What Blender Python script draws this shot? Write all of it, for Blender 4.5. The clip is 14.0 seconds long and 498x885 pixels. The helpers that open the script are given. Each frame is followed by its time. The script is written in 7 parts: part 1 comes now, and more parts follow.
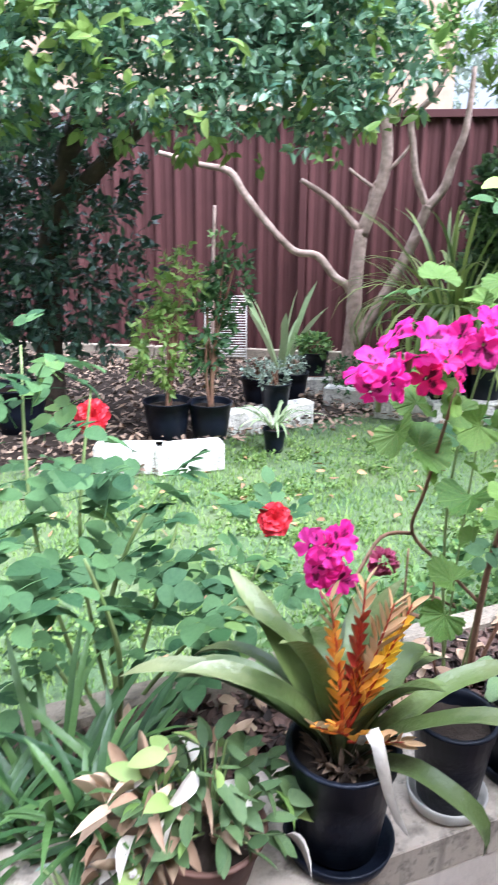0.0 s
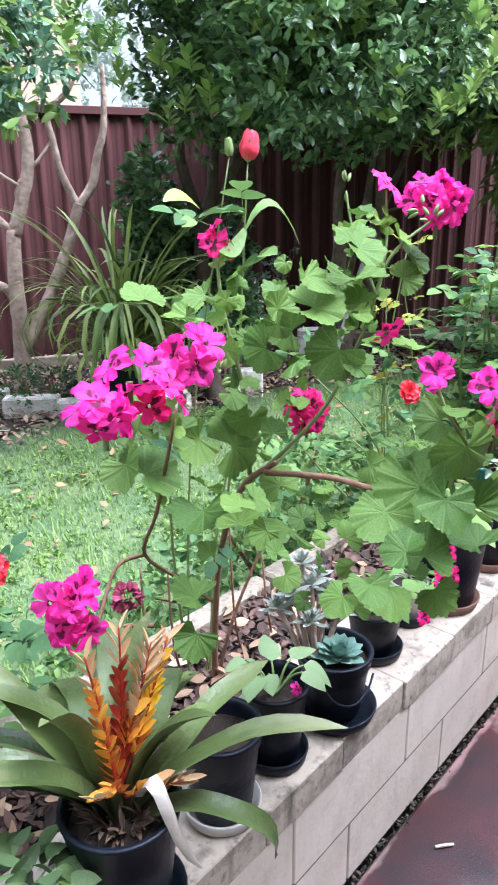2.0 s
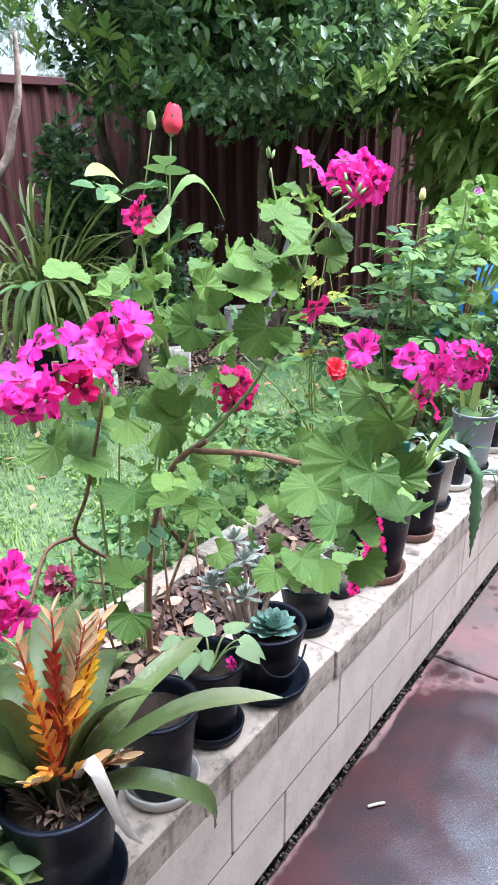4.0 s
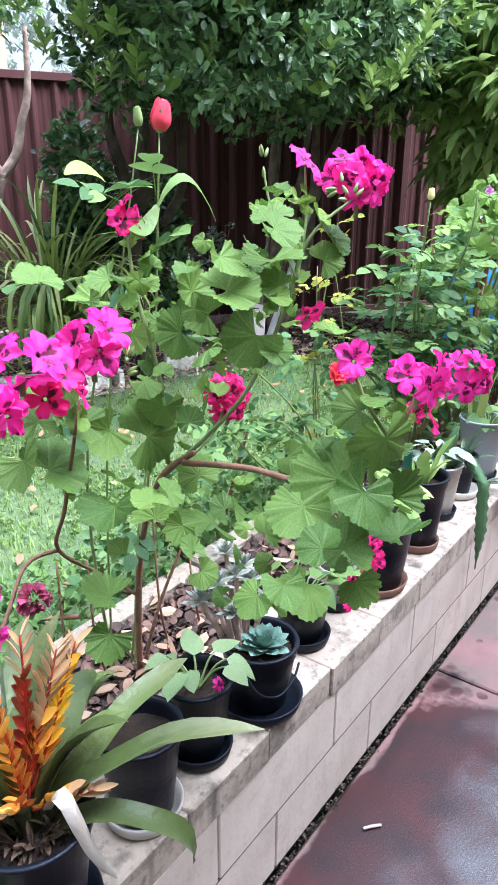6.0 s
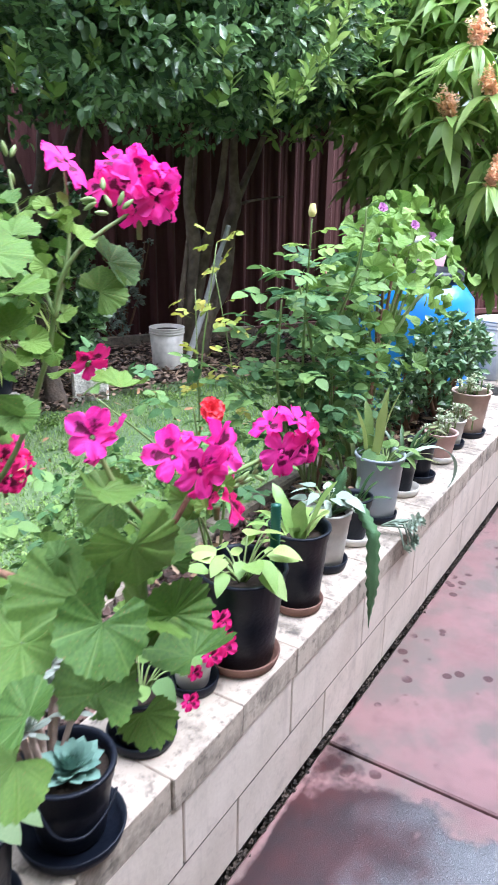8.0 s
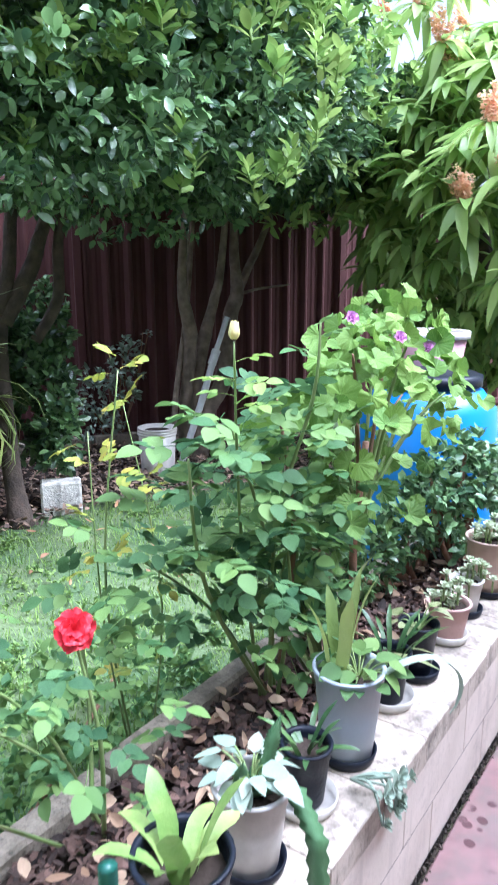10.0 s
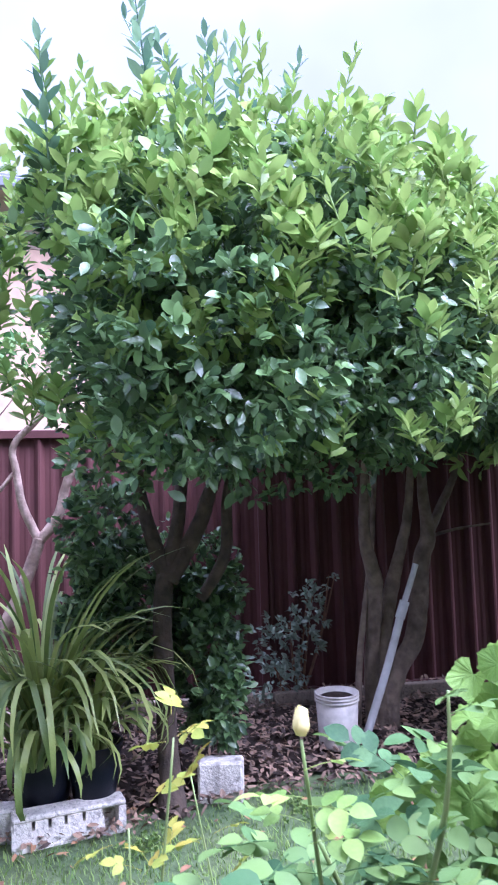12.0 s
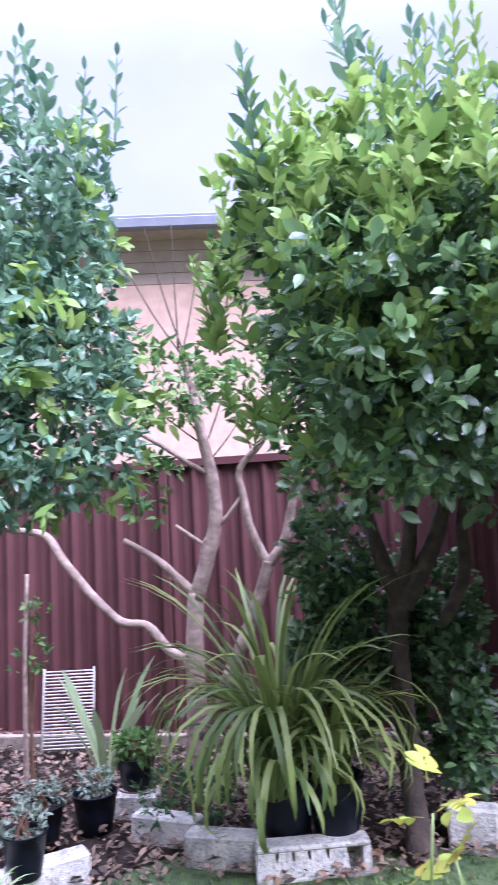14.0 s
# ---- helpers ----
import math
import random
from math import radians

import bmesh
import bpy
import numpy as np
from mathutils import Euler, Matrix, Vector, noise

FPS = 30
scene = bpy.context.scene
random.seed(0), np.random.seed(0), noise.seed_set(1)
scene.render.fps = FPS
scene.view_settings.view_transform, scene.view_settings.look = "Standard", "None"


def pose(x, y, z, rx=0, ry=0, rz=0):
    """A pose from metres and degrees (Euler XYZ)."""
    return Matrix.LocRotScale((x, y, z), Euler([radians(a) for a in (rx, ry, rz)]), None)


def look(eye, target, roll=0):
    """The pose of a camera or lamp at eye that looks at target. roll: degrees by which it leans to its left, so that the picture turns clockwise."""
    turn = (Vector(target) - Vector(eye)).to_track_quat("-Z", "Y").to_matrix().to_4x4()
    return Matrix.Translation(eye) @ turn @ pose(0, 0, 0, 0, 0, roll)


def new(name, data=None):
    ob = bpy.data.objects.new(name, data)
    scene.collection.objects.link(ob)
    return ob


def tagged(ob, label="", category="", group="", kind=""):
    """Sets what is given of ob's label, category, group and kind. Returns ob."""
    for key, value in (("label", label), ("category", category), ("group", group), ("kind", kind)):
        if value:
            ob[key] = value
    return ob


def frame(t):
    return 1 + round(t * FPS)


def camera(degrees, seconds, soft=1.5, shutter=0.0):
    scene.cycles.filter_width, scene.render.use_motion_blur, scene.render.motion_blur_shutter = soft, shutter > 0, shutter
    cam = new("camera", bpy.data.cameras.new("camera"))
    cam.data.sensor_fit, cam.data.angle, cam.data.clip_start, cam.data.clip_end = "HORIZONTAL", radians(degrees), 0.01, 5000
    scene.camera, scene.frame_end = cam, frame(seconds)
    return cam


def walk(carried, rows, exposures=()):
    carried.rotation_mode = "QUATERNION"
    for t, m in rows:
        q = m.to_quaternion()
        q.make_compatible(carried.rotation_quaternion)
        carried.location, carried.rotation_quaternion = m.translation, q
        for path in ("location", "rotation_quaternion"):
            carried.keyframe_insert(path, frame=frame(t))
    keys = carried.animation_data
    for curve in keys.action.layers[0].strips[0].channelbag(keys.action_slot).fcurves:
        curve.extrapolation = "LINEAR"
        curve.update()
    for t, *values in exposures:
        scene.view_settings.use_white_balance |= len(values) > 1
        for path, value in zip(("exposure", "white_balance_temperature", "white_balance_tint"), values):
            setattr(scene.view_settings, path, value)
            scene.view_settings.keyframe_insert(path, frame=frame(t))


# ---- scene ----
cam = camera(38.9, 14.0, soft=1.3, shutter=0.3)
PATH = [
    (0, (0.657, -0.626, 1.195), (1.368, 1.139, 0.578), 0.5),
    (0.5, (0.681, -0.588, 1.221), (1.625, 1.075, 0.636), -0.3),
    (1, (0.677, -0.546, 1.215), (1.817, 0.992, 0.634), -0.6),
    (1.5, (0.668, -0.534, 1.216), (1.972, 0.856, 0.609), -1.0),
    (2, (0.658, -0.542, 1.22), (2.079, 0.716, 0.587), -0.8),
    (2.5, (0.65, -0.543, 1.217), (2.13, 0.628, 0.557), -0.7),
    (3, (0.642, -0.551, 1.221), (2.17, 0.546, 0.542), -0.3),
    (5.5, (0.698, -0.529, 1.218), (2.223, 0.559, 0.518), 0.1),
    (6, (0.715, -0.538, 1.223), (2.223, 0.576, 0.526), 0.3),
    (6.5, (0.75, -0.566, 1.222), (2.25, 0.561, 0.529), 0.5),
    (7, (0.822, -0.607, 1.229), (2.342, 0.5, 0.549), 0.8),
    (7.5, (0.913, -0.608, 1.223), (2.48, 0.441, 0.558), 0.9),
    (8, (1.02, -0.563, 1.217), (2.625, 0.435, 0.561), 0.9),
    (8.2, (1.084, -0.539, 1.222), (2.707, 0.429, 0.569), 0.9),
    (10.5, (1.802, -0.432, 1.319), (3.346, 0.802, 1.014), -0.0),
    (11, (1.925, -0.418, 1.376), (3.359, 0.971, 1.246), -0.8),
    (11.5, (2.049, -0.4, 1.419), (3.376, 1.096, 1.439), -1.4),
    (12, (2.099, -0.349, 1.448), (3.327, 1.222, 1.607), -1.7),
    (12.5, (2.09, -0.276, 1.446), (3.279, 1.32, 1.65), -2.0),
    (13, (2.117, -0.219, 1.441), (3.229, 1.43, 1.65), -2.2),
    (13.5, (2.152, -0.223, 1.462), (3.122, 1.513, 1.681), -3.0),
    (14, (2.157, -0.216, 1.46), (2.844, 1.647, 1.697), -3.1),
]
walk(cam, [(t, look(eye, target, roll)) for t, eye, target, roll in PATH], exposures=[(0.0, 1.87, 5900, 15), (8.5, 1.86, 5900, 15), (10.5, 2.08, 5400, 20), (11.5, 2.0, 5250, 35), (12.3, 1.84, 5400, 38), (14.0, 1.71, 5500, 37)])

# ---- light: bright overcast sky ----
SUN_EL, SUN_AZ = 54.0, 152.0
world = bpy.data.worlds.new("world")
scene.world = world
world.use_nodes = True


def sky():
    nt = world.node_tree
    nt.nodes.clear()
    n = nt.nodes.new
    out, bg, mix = n("ShaderNodeOutputWorld"), n("ShaderNodeBackground"), n("ShaderNodeMix")
    tex, co, cloud, ramp = n("ShaderNodeTexSky"), n("ShaderNodeTexCoord"), n("ShaderNodeTexNoise"), n("ShaderNodeValToRGB")
    tex.sky_type, tex.sun_disc = "NISHITA", False
    tex.sun_elevation, tex.sun_rotation = radians(SUN_EL), radians(SUN_AZ)
    tex.dust_density = 2.0
    cloud.inputs["Scale"].default_value, cloud.inputs["Detail"].default_value = 2.2, 5.0
    ramp.color_ramp.elements[0].position, ramp.color_ramp.elements[0].color = 0.28, (0.72, 0.72, 0.72, 1)
    ramp.color_ramp.elements[1].position, ramp.color_ramp.elements[1].color = 0.55, (1, 1, 1, 1)
    mix.data_type = "RGBA"
    mix.inputs["B"].default_value = (5.4, 5.95, 7.0, 1)
    bg.inputs["Strength"].default_value = 0.067
    # a thick overcast sky is several times as bright overhead as at the horizon
    sep, rise = n("ShaderNodeSeparateXYZ"), n("ShaderNodeMapRange")
    rise.interpolation_type = "SMOOTHSTEP"
    rise.inputs["From Min"].default_value, rise.inputs["From Max"].default_value = 0.56, 1.0
    rise.inputs["To Min"].default_value, rise.inputs["To Max"].default_value = 0.77, 4.3
    grade = n("ShaderNodeVectorMath")
    grade.operation = "SCALE"
    nt.links.new(co.outputs["Generated"], sep.inputs[0])
    nt.links.new(sep.outputs["Z"], rise.inputs["Value"])
    nt.links.new(rise.outputs["Result"], grade.inputs["Scale"])
    nt.links.new(mix.outputs["Result"], grade.inputs[0])
    for a, b in ((co.outputs["Generated"], cloud.inputs["Vector"]), (cloud.outputs["Fac"], ramp.inputs["Fac"]),
                 (ramp.outputs["Color"], mix.inputs["Factor"]), (tex.outputs["Color"], mix.inputs["A"]),
                 (grade.outputs[0], bg.inputs["Color"]), (bg.outputs["Background"], out.inputs["Surface"])):
        nt.links.new(a, b)


sky()
sun = new("sun", bpy.data.lights.new("sun", "SUN"))
sun.data.energy, sun.data.angle, sun.data.color = 4.1, radians(44), (0.90, 0.945, 1.02)
sun.matrix_world = look((0, 0, 10), (10 * math.sin(radians(SUN_AZ + 180)) * math.cos(radians(SUN_EL)), 10 * math.cos(radians(SUN_AZ + 180)) * math.cos(radians(SUN_EL)), 10 - 10 * math.sin(radians(SUN_EL))))

# ---- materials ----


def material(name, colour, colour2=None, rough=0.6, scale=8.0, bump=0.15, bump_scale=60.0, spec=0.5, island=0.0, through_light=0.0,
             detail_scale=0.0, detail=0.0, metal=0.0, coat=0.0):
    """Two-scale noise colour, per-object and per-piece variation, fine relief, and light that passes through leaves."""
    m = bpy.data.materials.new(name)
    m.use_nodes = True
    nt = m.node_tree
    n, link = nt.nodes.new, nt.links.new
    bs = nt.nodes["Principled BSDF"]
    out = nt.nodes["Material Output"]
    co = n("ShaderNodeTexCoord")
    noise1 = n("ShaderNodeTexNoise")
    noise1.inputs["Scale"].default_value, noise1.inputs["Detail"].default_value = scale, 4.0
    link(co.outputs["Object"], noise1.inputs["Vector"])
    ramp = n("ShaderNodeMapRange")
    ramp.inputs["From Min"].default_value, ramp.inputs["From Max"].default_value = 0.3, 0.7
    link(noise1.outputs["Fac"], ramp.inputs["Value"])
    mix = n("ShaderNodeMix")
    mix.data_type = "RGBA"
    mix.inputs["A"].default_value = (*colour, 1)
    mix.inputs["B"].default_value = (*(colour2 or [c * 0.75 for c in colour]), 1)
    fac = ramp.outputs["Result"]
    if island:
        geo, info, add, rnd = n("ShaderNodeNewGeometry"), n("ShaderNodeObjectInfo"), n("ShaderNodeMath"), n("ShaderNodeMix")
        add.operation = "ADD"
        link(geo.outputs["Random Per Island"], add.inputs[0])
        link(info.outputs["Random"], add.inputs[1])
        fr = n("ShaderNodeMath")
        fr.operation = "FRACT"
        link(add.outputs[0], fr.inputs[0])
        rnd.data_type = "FLOAT"
        rnd.inputs["Factor"].default_value = island
        link(fac, rnd.inputs["A"])
        link(fr.outputs[0], rnd.inputs["B"])
        fac = rnd.outputs["Result"]
    link(fac, mix.inputs["Factor"])
    colour_out = mix.outputs["Result"]
    if detail:
        noise2 = n("ShaderNodeTexNoise")
        noise2.inputs["Scale"].default_value, noise2.inputs["Detail"].default_value = detail_scale, 6.0
        link(co.outputs["Object"], noise2.inputs["Vector"])
        m2, r2 = n("ShaderNodeMix"), n("ShaderNodeMapRange")
        r2.inputs["From Min"].default_value, r2.inputs["From Max"].default_value = 0.45, 0.75
        r2.inputs["To Max"].default_value = detail
        link(noise2.outputs["Fac"], r2.inputs["Value"])
        m2.data_type = "RGBA"
        m2.inputs["B"].default_value = (*[c * 0.3 for c in colour], 1)
        link(r2.outputs["Result"], m2.inputs["Factor"])
        link(colour_out, m2.inputs["A"])
        colour_out = m2.outputs["Result"]
    link(colour_out, bs.inputs["Base Color"])
    bs.inputs["Roughness"].default_value = rough
    bs.inputs["Metallic"].default_value = metal
    bs.inputs["Specular IOR Level"].default_value = spec
    bs.inputs["Coat Weight"].default_value = coat
    if bump:
        nb, bp = n("ShaderNodeTexNoise"), n("ShaderNodeBump")
        nb.inputs["Scale"].default_value, nb.inputs["Detail"].default_value = bump_scale, 5.0
        link(co.outputs["Object"], nb.inputs["Vector"])
        bp.inputs["Strength"].default_value, bp.inputs["Distance"].default_value = bump, 0.01
        link(nb.outputs["Fac"], bp.inputs["Height"])
        link(bp.outputs["Normal"], bs.inputs["Normal"])
    if through_light:
        tr, ms = n("ShaderNodeBsdfTranslucent"), n("ShaderNodeMixShader")
        ms.inputs["Fac"].default_value = through_light
        link(colour_out, tr.inputs["Color"])
        link(bs.outputs["BSDF"], ms.inputs[1])
        link(tr.outputs["BSDF"], ms.inputs[2])
        link(ms.outputs["Shader"], out.inputs["Surface"])
    return m


def leaf_material(name, a, b, rough=0.45, glow=0.3, island=0.8, scale=14.0, spec=0.45):
    return material(name, a, b, rough=rough, scale=scale, bump=0.25, bump_scale=90.0, spec=spec, island=island, through_light=glow)


def stained(name, colour, colour2, dirt, scale=9.0, edge=(0.50, 0.62), streak=0.0, rough=0.85, bump=0.45, specks=0.7):
    """Painted masonry with grey-black mildew: big soft clouds, sharp specks and streaks that run down."""
    m = material(name, colour, colour2, rough=rough, scale=scale, bump=bump, bump_scale=85, island=0.15)
    nt = m.node_tree
    n, link = nt.nodes.new, nt.links.new
    bs = nt.nodes["Principled BSDF"]
    col = bs.inputs["Base Color"].links[0].from_socket
    geo, big, fine, st, mp = n("ShaderNodeNewGeometry"), n("ShaderNodeTexNoise"), n("ShaderNodeTexNoise"), n("ShaderNodeTexNoise"), n("ShaderNodeMapping")
    big.inputs["Scale"].default_value, big.inputs["Detail"].default_value = 5.5, 9.0
    big.inputs["Roughness"].default_value = 0.76
    fine.inputs["Scale"].default_value, fine.inputs["Detail"].default_value = 46.0, 6.0
    fine.inputs["Roughness"].default_value = 0.7
    st.inputs["Scale"].default_value, st.inputs["Detail"].default_value = 22.0, 5.0
    mp.inputs["Scale"].default_value = (1.0, 1.0, 0.14)
    for tex in (big, fine):
        link(geo.outputs["Position"], tex.inputs["Vector"])
    link(geo.outputs["Position"], mp.inputs["Vector"])
    link(mp.outputs["Vector"], st.inputs["Vector"])
    for tex, lo, hi, amount in ((big, edge[0], edge[1] + 0.08, 0.8), (fine, 0.53, 0.68, specks), (st, 0.56, 0.74, streak)):
        if not amount:
            continue
        mr, mx = n("ShaderNodeMapRange"), n("ShaderNodeMix")
        mr.inputs["From Min"].default_value, mr.inputs["From Max"].default_value, mr.inputs["To Max"].default_value = lo, hi, amount
        link(tex.outputs["Fac"], mr.inputs["Value"])
        mx.data_type = "RGBA"
        mx.inputs["B"].default_value = (*dirt, 1)
        link(mr.outputs["Result"], mx.inputs["Factor"])
        link(col, mx.inputs["A"])
        col = mx.outputs["Result"]
    link(col, bs.inputs["Base Color"])
    return m


def wet_concrete(name):
    """Red-painted concrete: dry pink where it has dried, dark and shiny where rain still lies, with drip spots."""
    m = material(name, (0.32, 0.165, 0.155), (0.23, 0.112, 0.105), rough=0.5, scale=3.0, bump=0.2, bump_scale=480, detail_scale=14, detail=0.5)
    nt = m.node_tree
    n, link = nt.nodes.new, nt.links.new
    bs = nt.nodes["Principled BSDF"]
    dry = bs.inputs["Base Color"].links[0].from_socket
    geo, sep, big, fine, spot, tone = n("ShaderNodeNewGeometry"), n("ShaderNodeSeparateXYZ"), n("ShaderNodeTexNoise"), n("ShaderNodeTexNoise"), n("ShaderNodeTexVoronoi"), n("ShaderNodeTexNoise")
    big.inputs["Scale"].default_value, big.inputs["Detail"].default_value, big.inputs["Roughness"].default_value = 3.2, 7.0, 0.6
    fine.inputs["Scale"].default_value, fine.inputs["Detail"].default_value = 9.0, 6.0
    tone.inputs["Scale"].default_value, tone.inputs["Detail"].default_value = 8.0, 9.0
    spot.inputs["Scale"].default_value = 17.0
    for node in (big, fine, spot, tone):
        link(geo.outputs["Position"], node.inputs["Vector"])
    link(geo.outputs["Position"], sep.inputs[0])
    # rain lies where x is small and a hand's breadth off the wall
    def math_node(op, a, b):
        k = n("ShaderNodeMath")
        k.operation = op
        for i, q in enumerate((a, b)):
            if isinstance(q, float):
                k.inputs[i].default_value = q
            else:
                link(q, k.inputs[i])
        return k.outputs[0]
    along = math_node("MULTIPLY", math_node("SUBTRACT", 2.22, sep.outputs["X"]), 3.4)
    off = math_node("MULTIPLY", math_node("SUBTRACT", -0.025, sep.outputs["Y"]), 26.0)
    coarse = math_node("MULTIPLY", math_node("SUBTRACT", big.outputs["Fac"], 0.5), 2.4)
    ragged = math_node("MULTIPLY", math_node("SUBTRACT", fine.outputs["Fac"], 0.5), 1.6)
    edge = math_node("MINIMUM", math_node("ADD", along, coarse), math_node("ADD", off, math_node("MULTIPLY", coarse, 0.7)))
    mask = n("ShaderNodeMapRange")
    mask.inputs["From Min"].default_value, mask.inputs["From Max"].default_value = -0.06, 0.18
    link(math_node("ADD", edge, ragged), mask.inputs["Value"])
    drip = n("ShaderNodeMapRange")
    drip.inputs["From Min"].default_value, drip.inputs["From Max"].default_value = 0.19, 0.25
    drip.inputs["To Min"].default_value, drip.inputs["To Max"].default_value = 0.92, 0.0
    rag = math_node("MULTIPLY", math_node("SUBTRACT", fine.outputs["Fac"], 0.5), 0.5)
    link(math_node("ADD", spot.outputs["Distance"], rag), drip.inputs["Value"])
    # the drops fall in loose groups
    grouped = n("ShaderNodeMapRange")
    grouped.inputs["From Min"].default_value, grouped.inputs["From Max"].default_value = 0.46, 0.52
    link(big.outputs["Fac"], grouped.inputs["Value"])
    drops = math_node("MULTIPLY", drip.outputs["Result"], grouped.outputs["Result"])
    dark, mx = n("ShaderNodeMix"), n("ShaderNodeMix")
    dark.data_type = mx.data_type = "RGBA"
    dark.inputs["A"].default_value, dark.inputs["B"].default_value = (0.055, 0.009, 0.009, 1), (0.012, 0.006, 0.007, 1)
    tr = n("ShaderNodeMapRange")
    tr.inputs["From Min"].default_value, tr.inputs["From Max"].default_value = 0.38, 0.62
    link(tone.outputs["Fac"], tr.inputs["Value"])
    # near the wall it is only damp; farther out a film of water lies on it
    film = n("ShaderNodeMapRange")
    film.inputs["From Min"].default_value, film.inputs["From Max"].default_value = 0.18, 0.40
    spread = math_node("MULTIPLY", math_node("SUBTRACT", fine.outputs["Fac"], 0.5), 0.55)
    link(math_node("SUBTRACT", spread, sep.outputs["Y"]), film.inputs["Value"])
    link(math_node("MAXIMUM", math_node("MULTIPLY", tr.outputs["Result"], 0.8), film.outputs["Result"]), dark.inputs["Factor"])
    # grey-brown grime on the dry paint
    grime, grimy = n("ShaderNodeMapRange"), n("ShaderNodeMix")
    grime.inputs["From Min"].default_value, grime.inputs["From Max"].default_value, grime.inputs["To Max"].default_value = 0.36, 0.52, 1.0
    link(big.outputs["Fac"], grime.inputs["Value"])
    grimy.data_type = "RGBA"
    grimy.inputs["B"].default_value = (0.17, 0.125, 0.105, 1)
    speckle = n("ShaderNodeMapRange")
    speckle.inputs["From Min"].default_value, speckle.inputs["From Max"].default_value, speckle.inputs["To Min"].default_value = 0.40, 0.58, 0.25
    link(tone.outputs["Fac"], speckle.inputs["Value"])
    link(math_node("MULTIPLY", grime.outputs["Result"], speckle.outputs["Result"]), grimy.inputs["Factor"])
    link(dry, grimy.inputs["A"])
    spotted = n("ShaderNodeMix")
    spotted.data_type = "RGBA"
    spotted.inputs["B"].default_value = (0.06, 0.014, 0.014, 1)
    link(drops, spotted.inputs["Factor"])
    link(grimy.outputs["Result"], spotted.inputs["A"])
    dry = spotted.outputs["Result"]
    link(mask.outputs["Result"], mx.inputs["Factor"])
    link(dry, mx.inputs["A"])
    link(dark.outputs["Result"], mx.inputs["B"])
    link(mx.outputs["Result"], bs.inputs["Base Color"])
    ro = n("ShaderNodeMapRange")
    ro.inputs["To Min"].default_value, ro.inputs["To Max"].default_value = 0.5, 0.3
    link(mask.outputs["Result"], ro.inputs["Value"])
    link(ro.outputs["Result"], bs.inputs["Roughness"])
    link(math_node("MULTIPLY", mask.outputs["Result"], film.outputs["Result"]), bs.inputs["Coat Weight"])
    link(next(k for k in nt.nodes if k.type == "BUMP").outputs["Normal"], bs.inputs["Coat Normal"])
    bs.inputs["Coat Roughness"].default_value, bs.inputs["Coat IOR"].default_value = 0.10, 2.0
    return m


M_SOIL = material("dark_soil", (0.055, 0.040, 0.031), (0.024, 0.018, 0.014), rough=1.0, scale=20, bump=0.8, bump_scale=60, spec=0.1)
M_LAWN = material("lawn_soil", (0.07, 0.13, 0.05), (0.14, 0.18, 0.075), rough=0.9, scale=3, bump=0.8, bump_scale=80, detail_scale=30, detail=0.6)
M_GROUND = material("ground_soil", (0.12, 0.09, 0.06), (0.09, 0.11, 0.05), rough=0.95, scale=1.5, bump=0.6, bump_scale=40)
M_GRASS = leaf_material("grass_blade", (0.115, 0.235, 0.047), (0.28, 0.39, 0.10), rough=0.55, scale=5.0)
M_PATIO = wet_concrete("red_painted_concrete")
M_BLOCK = stained("cream_painted_block", (0.74, 0.635, 0.54), (0.60, 0.507, 0.415), (0.26, 0.21, 0.17), 6, (0.55, 0.76), 0.32, 0.75, 0.10, specks=0.2)
M_CAP = stained("weathered_cap_block", (0.54, 0.45, 0.36), (0.44, 0.36, 0.28), (0.06, 0.05, 0.04), 8, (0.49, 0.585), 0.8, 0.85, 0.12, specks=0.65)
M_GRIT = material("grit", (0.11, 0.08, 0.06), (0.014, 0.012, 0.010), rough=0.95, scale=30, bump=0.4, island=0.9)
M_MORTAR = material("mortar", (0.13, 0.105, 0.085), (0.07, 0.058, 0.048), rough=0.95, scale=12, bump=0.6)
M_EDGE = stained("concrete_edging", (0.42, 0.345, 0.26), (0.28, 0.225, 0.165), (0.07, 0.065, 0.05), 9, (0.48, 0.62), 0.3, 0.9, 0.6)
M_FENCE = material("maroon_steel", (0.105, 0.041, 0.039), (0.085, 0.033, 0.032), rough=0.6, spec=0.2, scale=2.0, bump=0.03, detail_scale=5, detail=0.2)
M_WHITE = stained("flaking_white_paint", (0.88, 0.82, 0.71), (0.72, 0.69, 0.62), (0.13, 0.12, 0.10), 8, (0.46, 0.62), 0.5, 0.85, 0.8)
M_POT = material("black_plastic", (0.0045, 0.006, 0.011), (0.009, 0.012, 0.020), rough=0.4, scale=12, bump=0.12, bump_scale=110, spec=0.22)
M_POT_GREY = material("pale_grey_plastic", (0.36, 0.40, 0.43), (0.30, 0.33, 0.36), rough=0.4, scale=9, bump=0.05)
M_POT_WHITE = material("stained_white_plastic", (0.66, 0.62, 0.56), (0.5, 0.46, 0.40), rough=0.5, scale=14, bump=0.1, detail_scale=20, detail=0.4)
M_TERRA = material("terracotta", (0.21, 0.10, 0.068), (0.13, 0.062, 0.045), rough=0.7, scale=14, bump=0.15, detail_scale=20, detail=0.4)
M_PINKPOT = material("faded_pink_clay", (0.52, 0.33, 0.29), (0.42, 0.27, 0.23), rough=0.75, scale=14, bump=0.2)
M_PEACH = material("faded_peach_plastic", (0.58, 0.42, 0.33), (0.48, 0.34, 0.26), rough=0.55, scale=10, bump=0.1, detail_scale=20, detail=0.3)
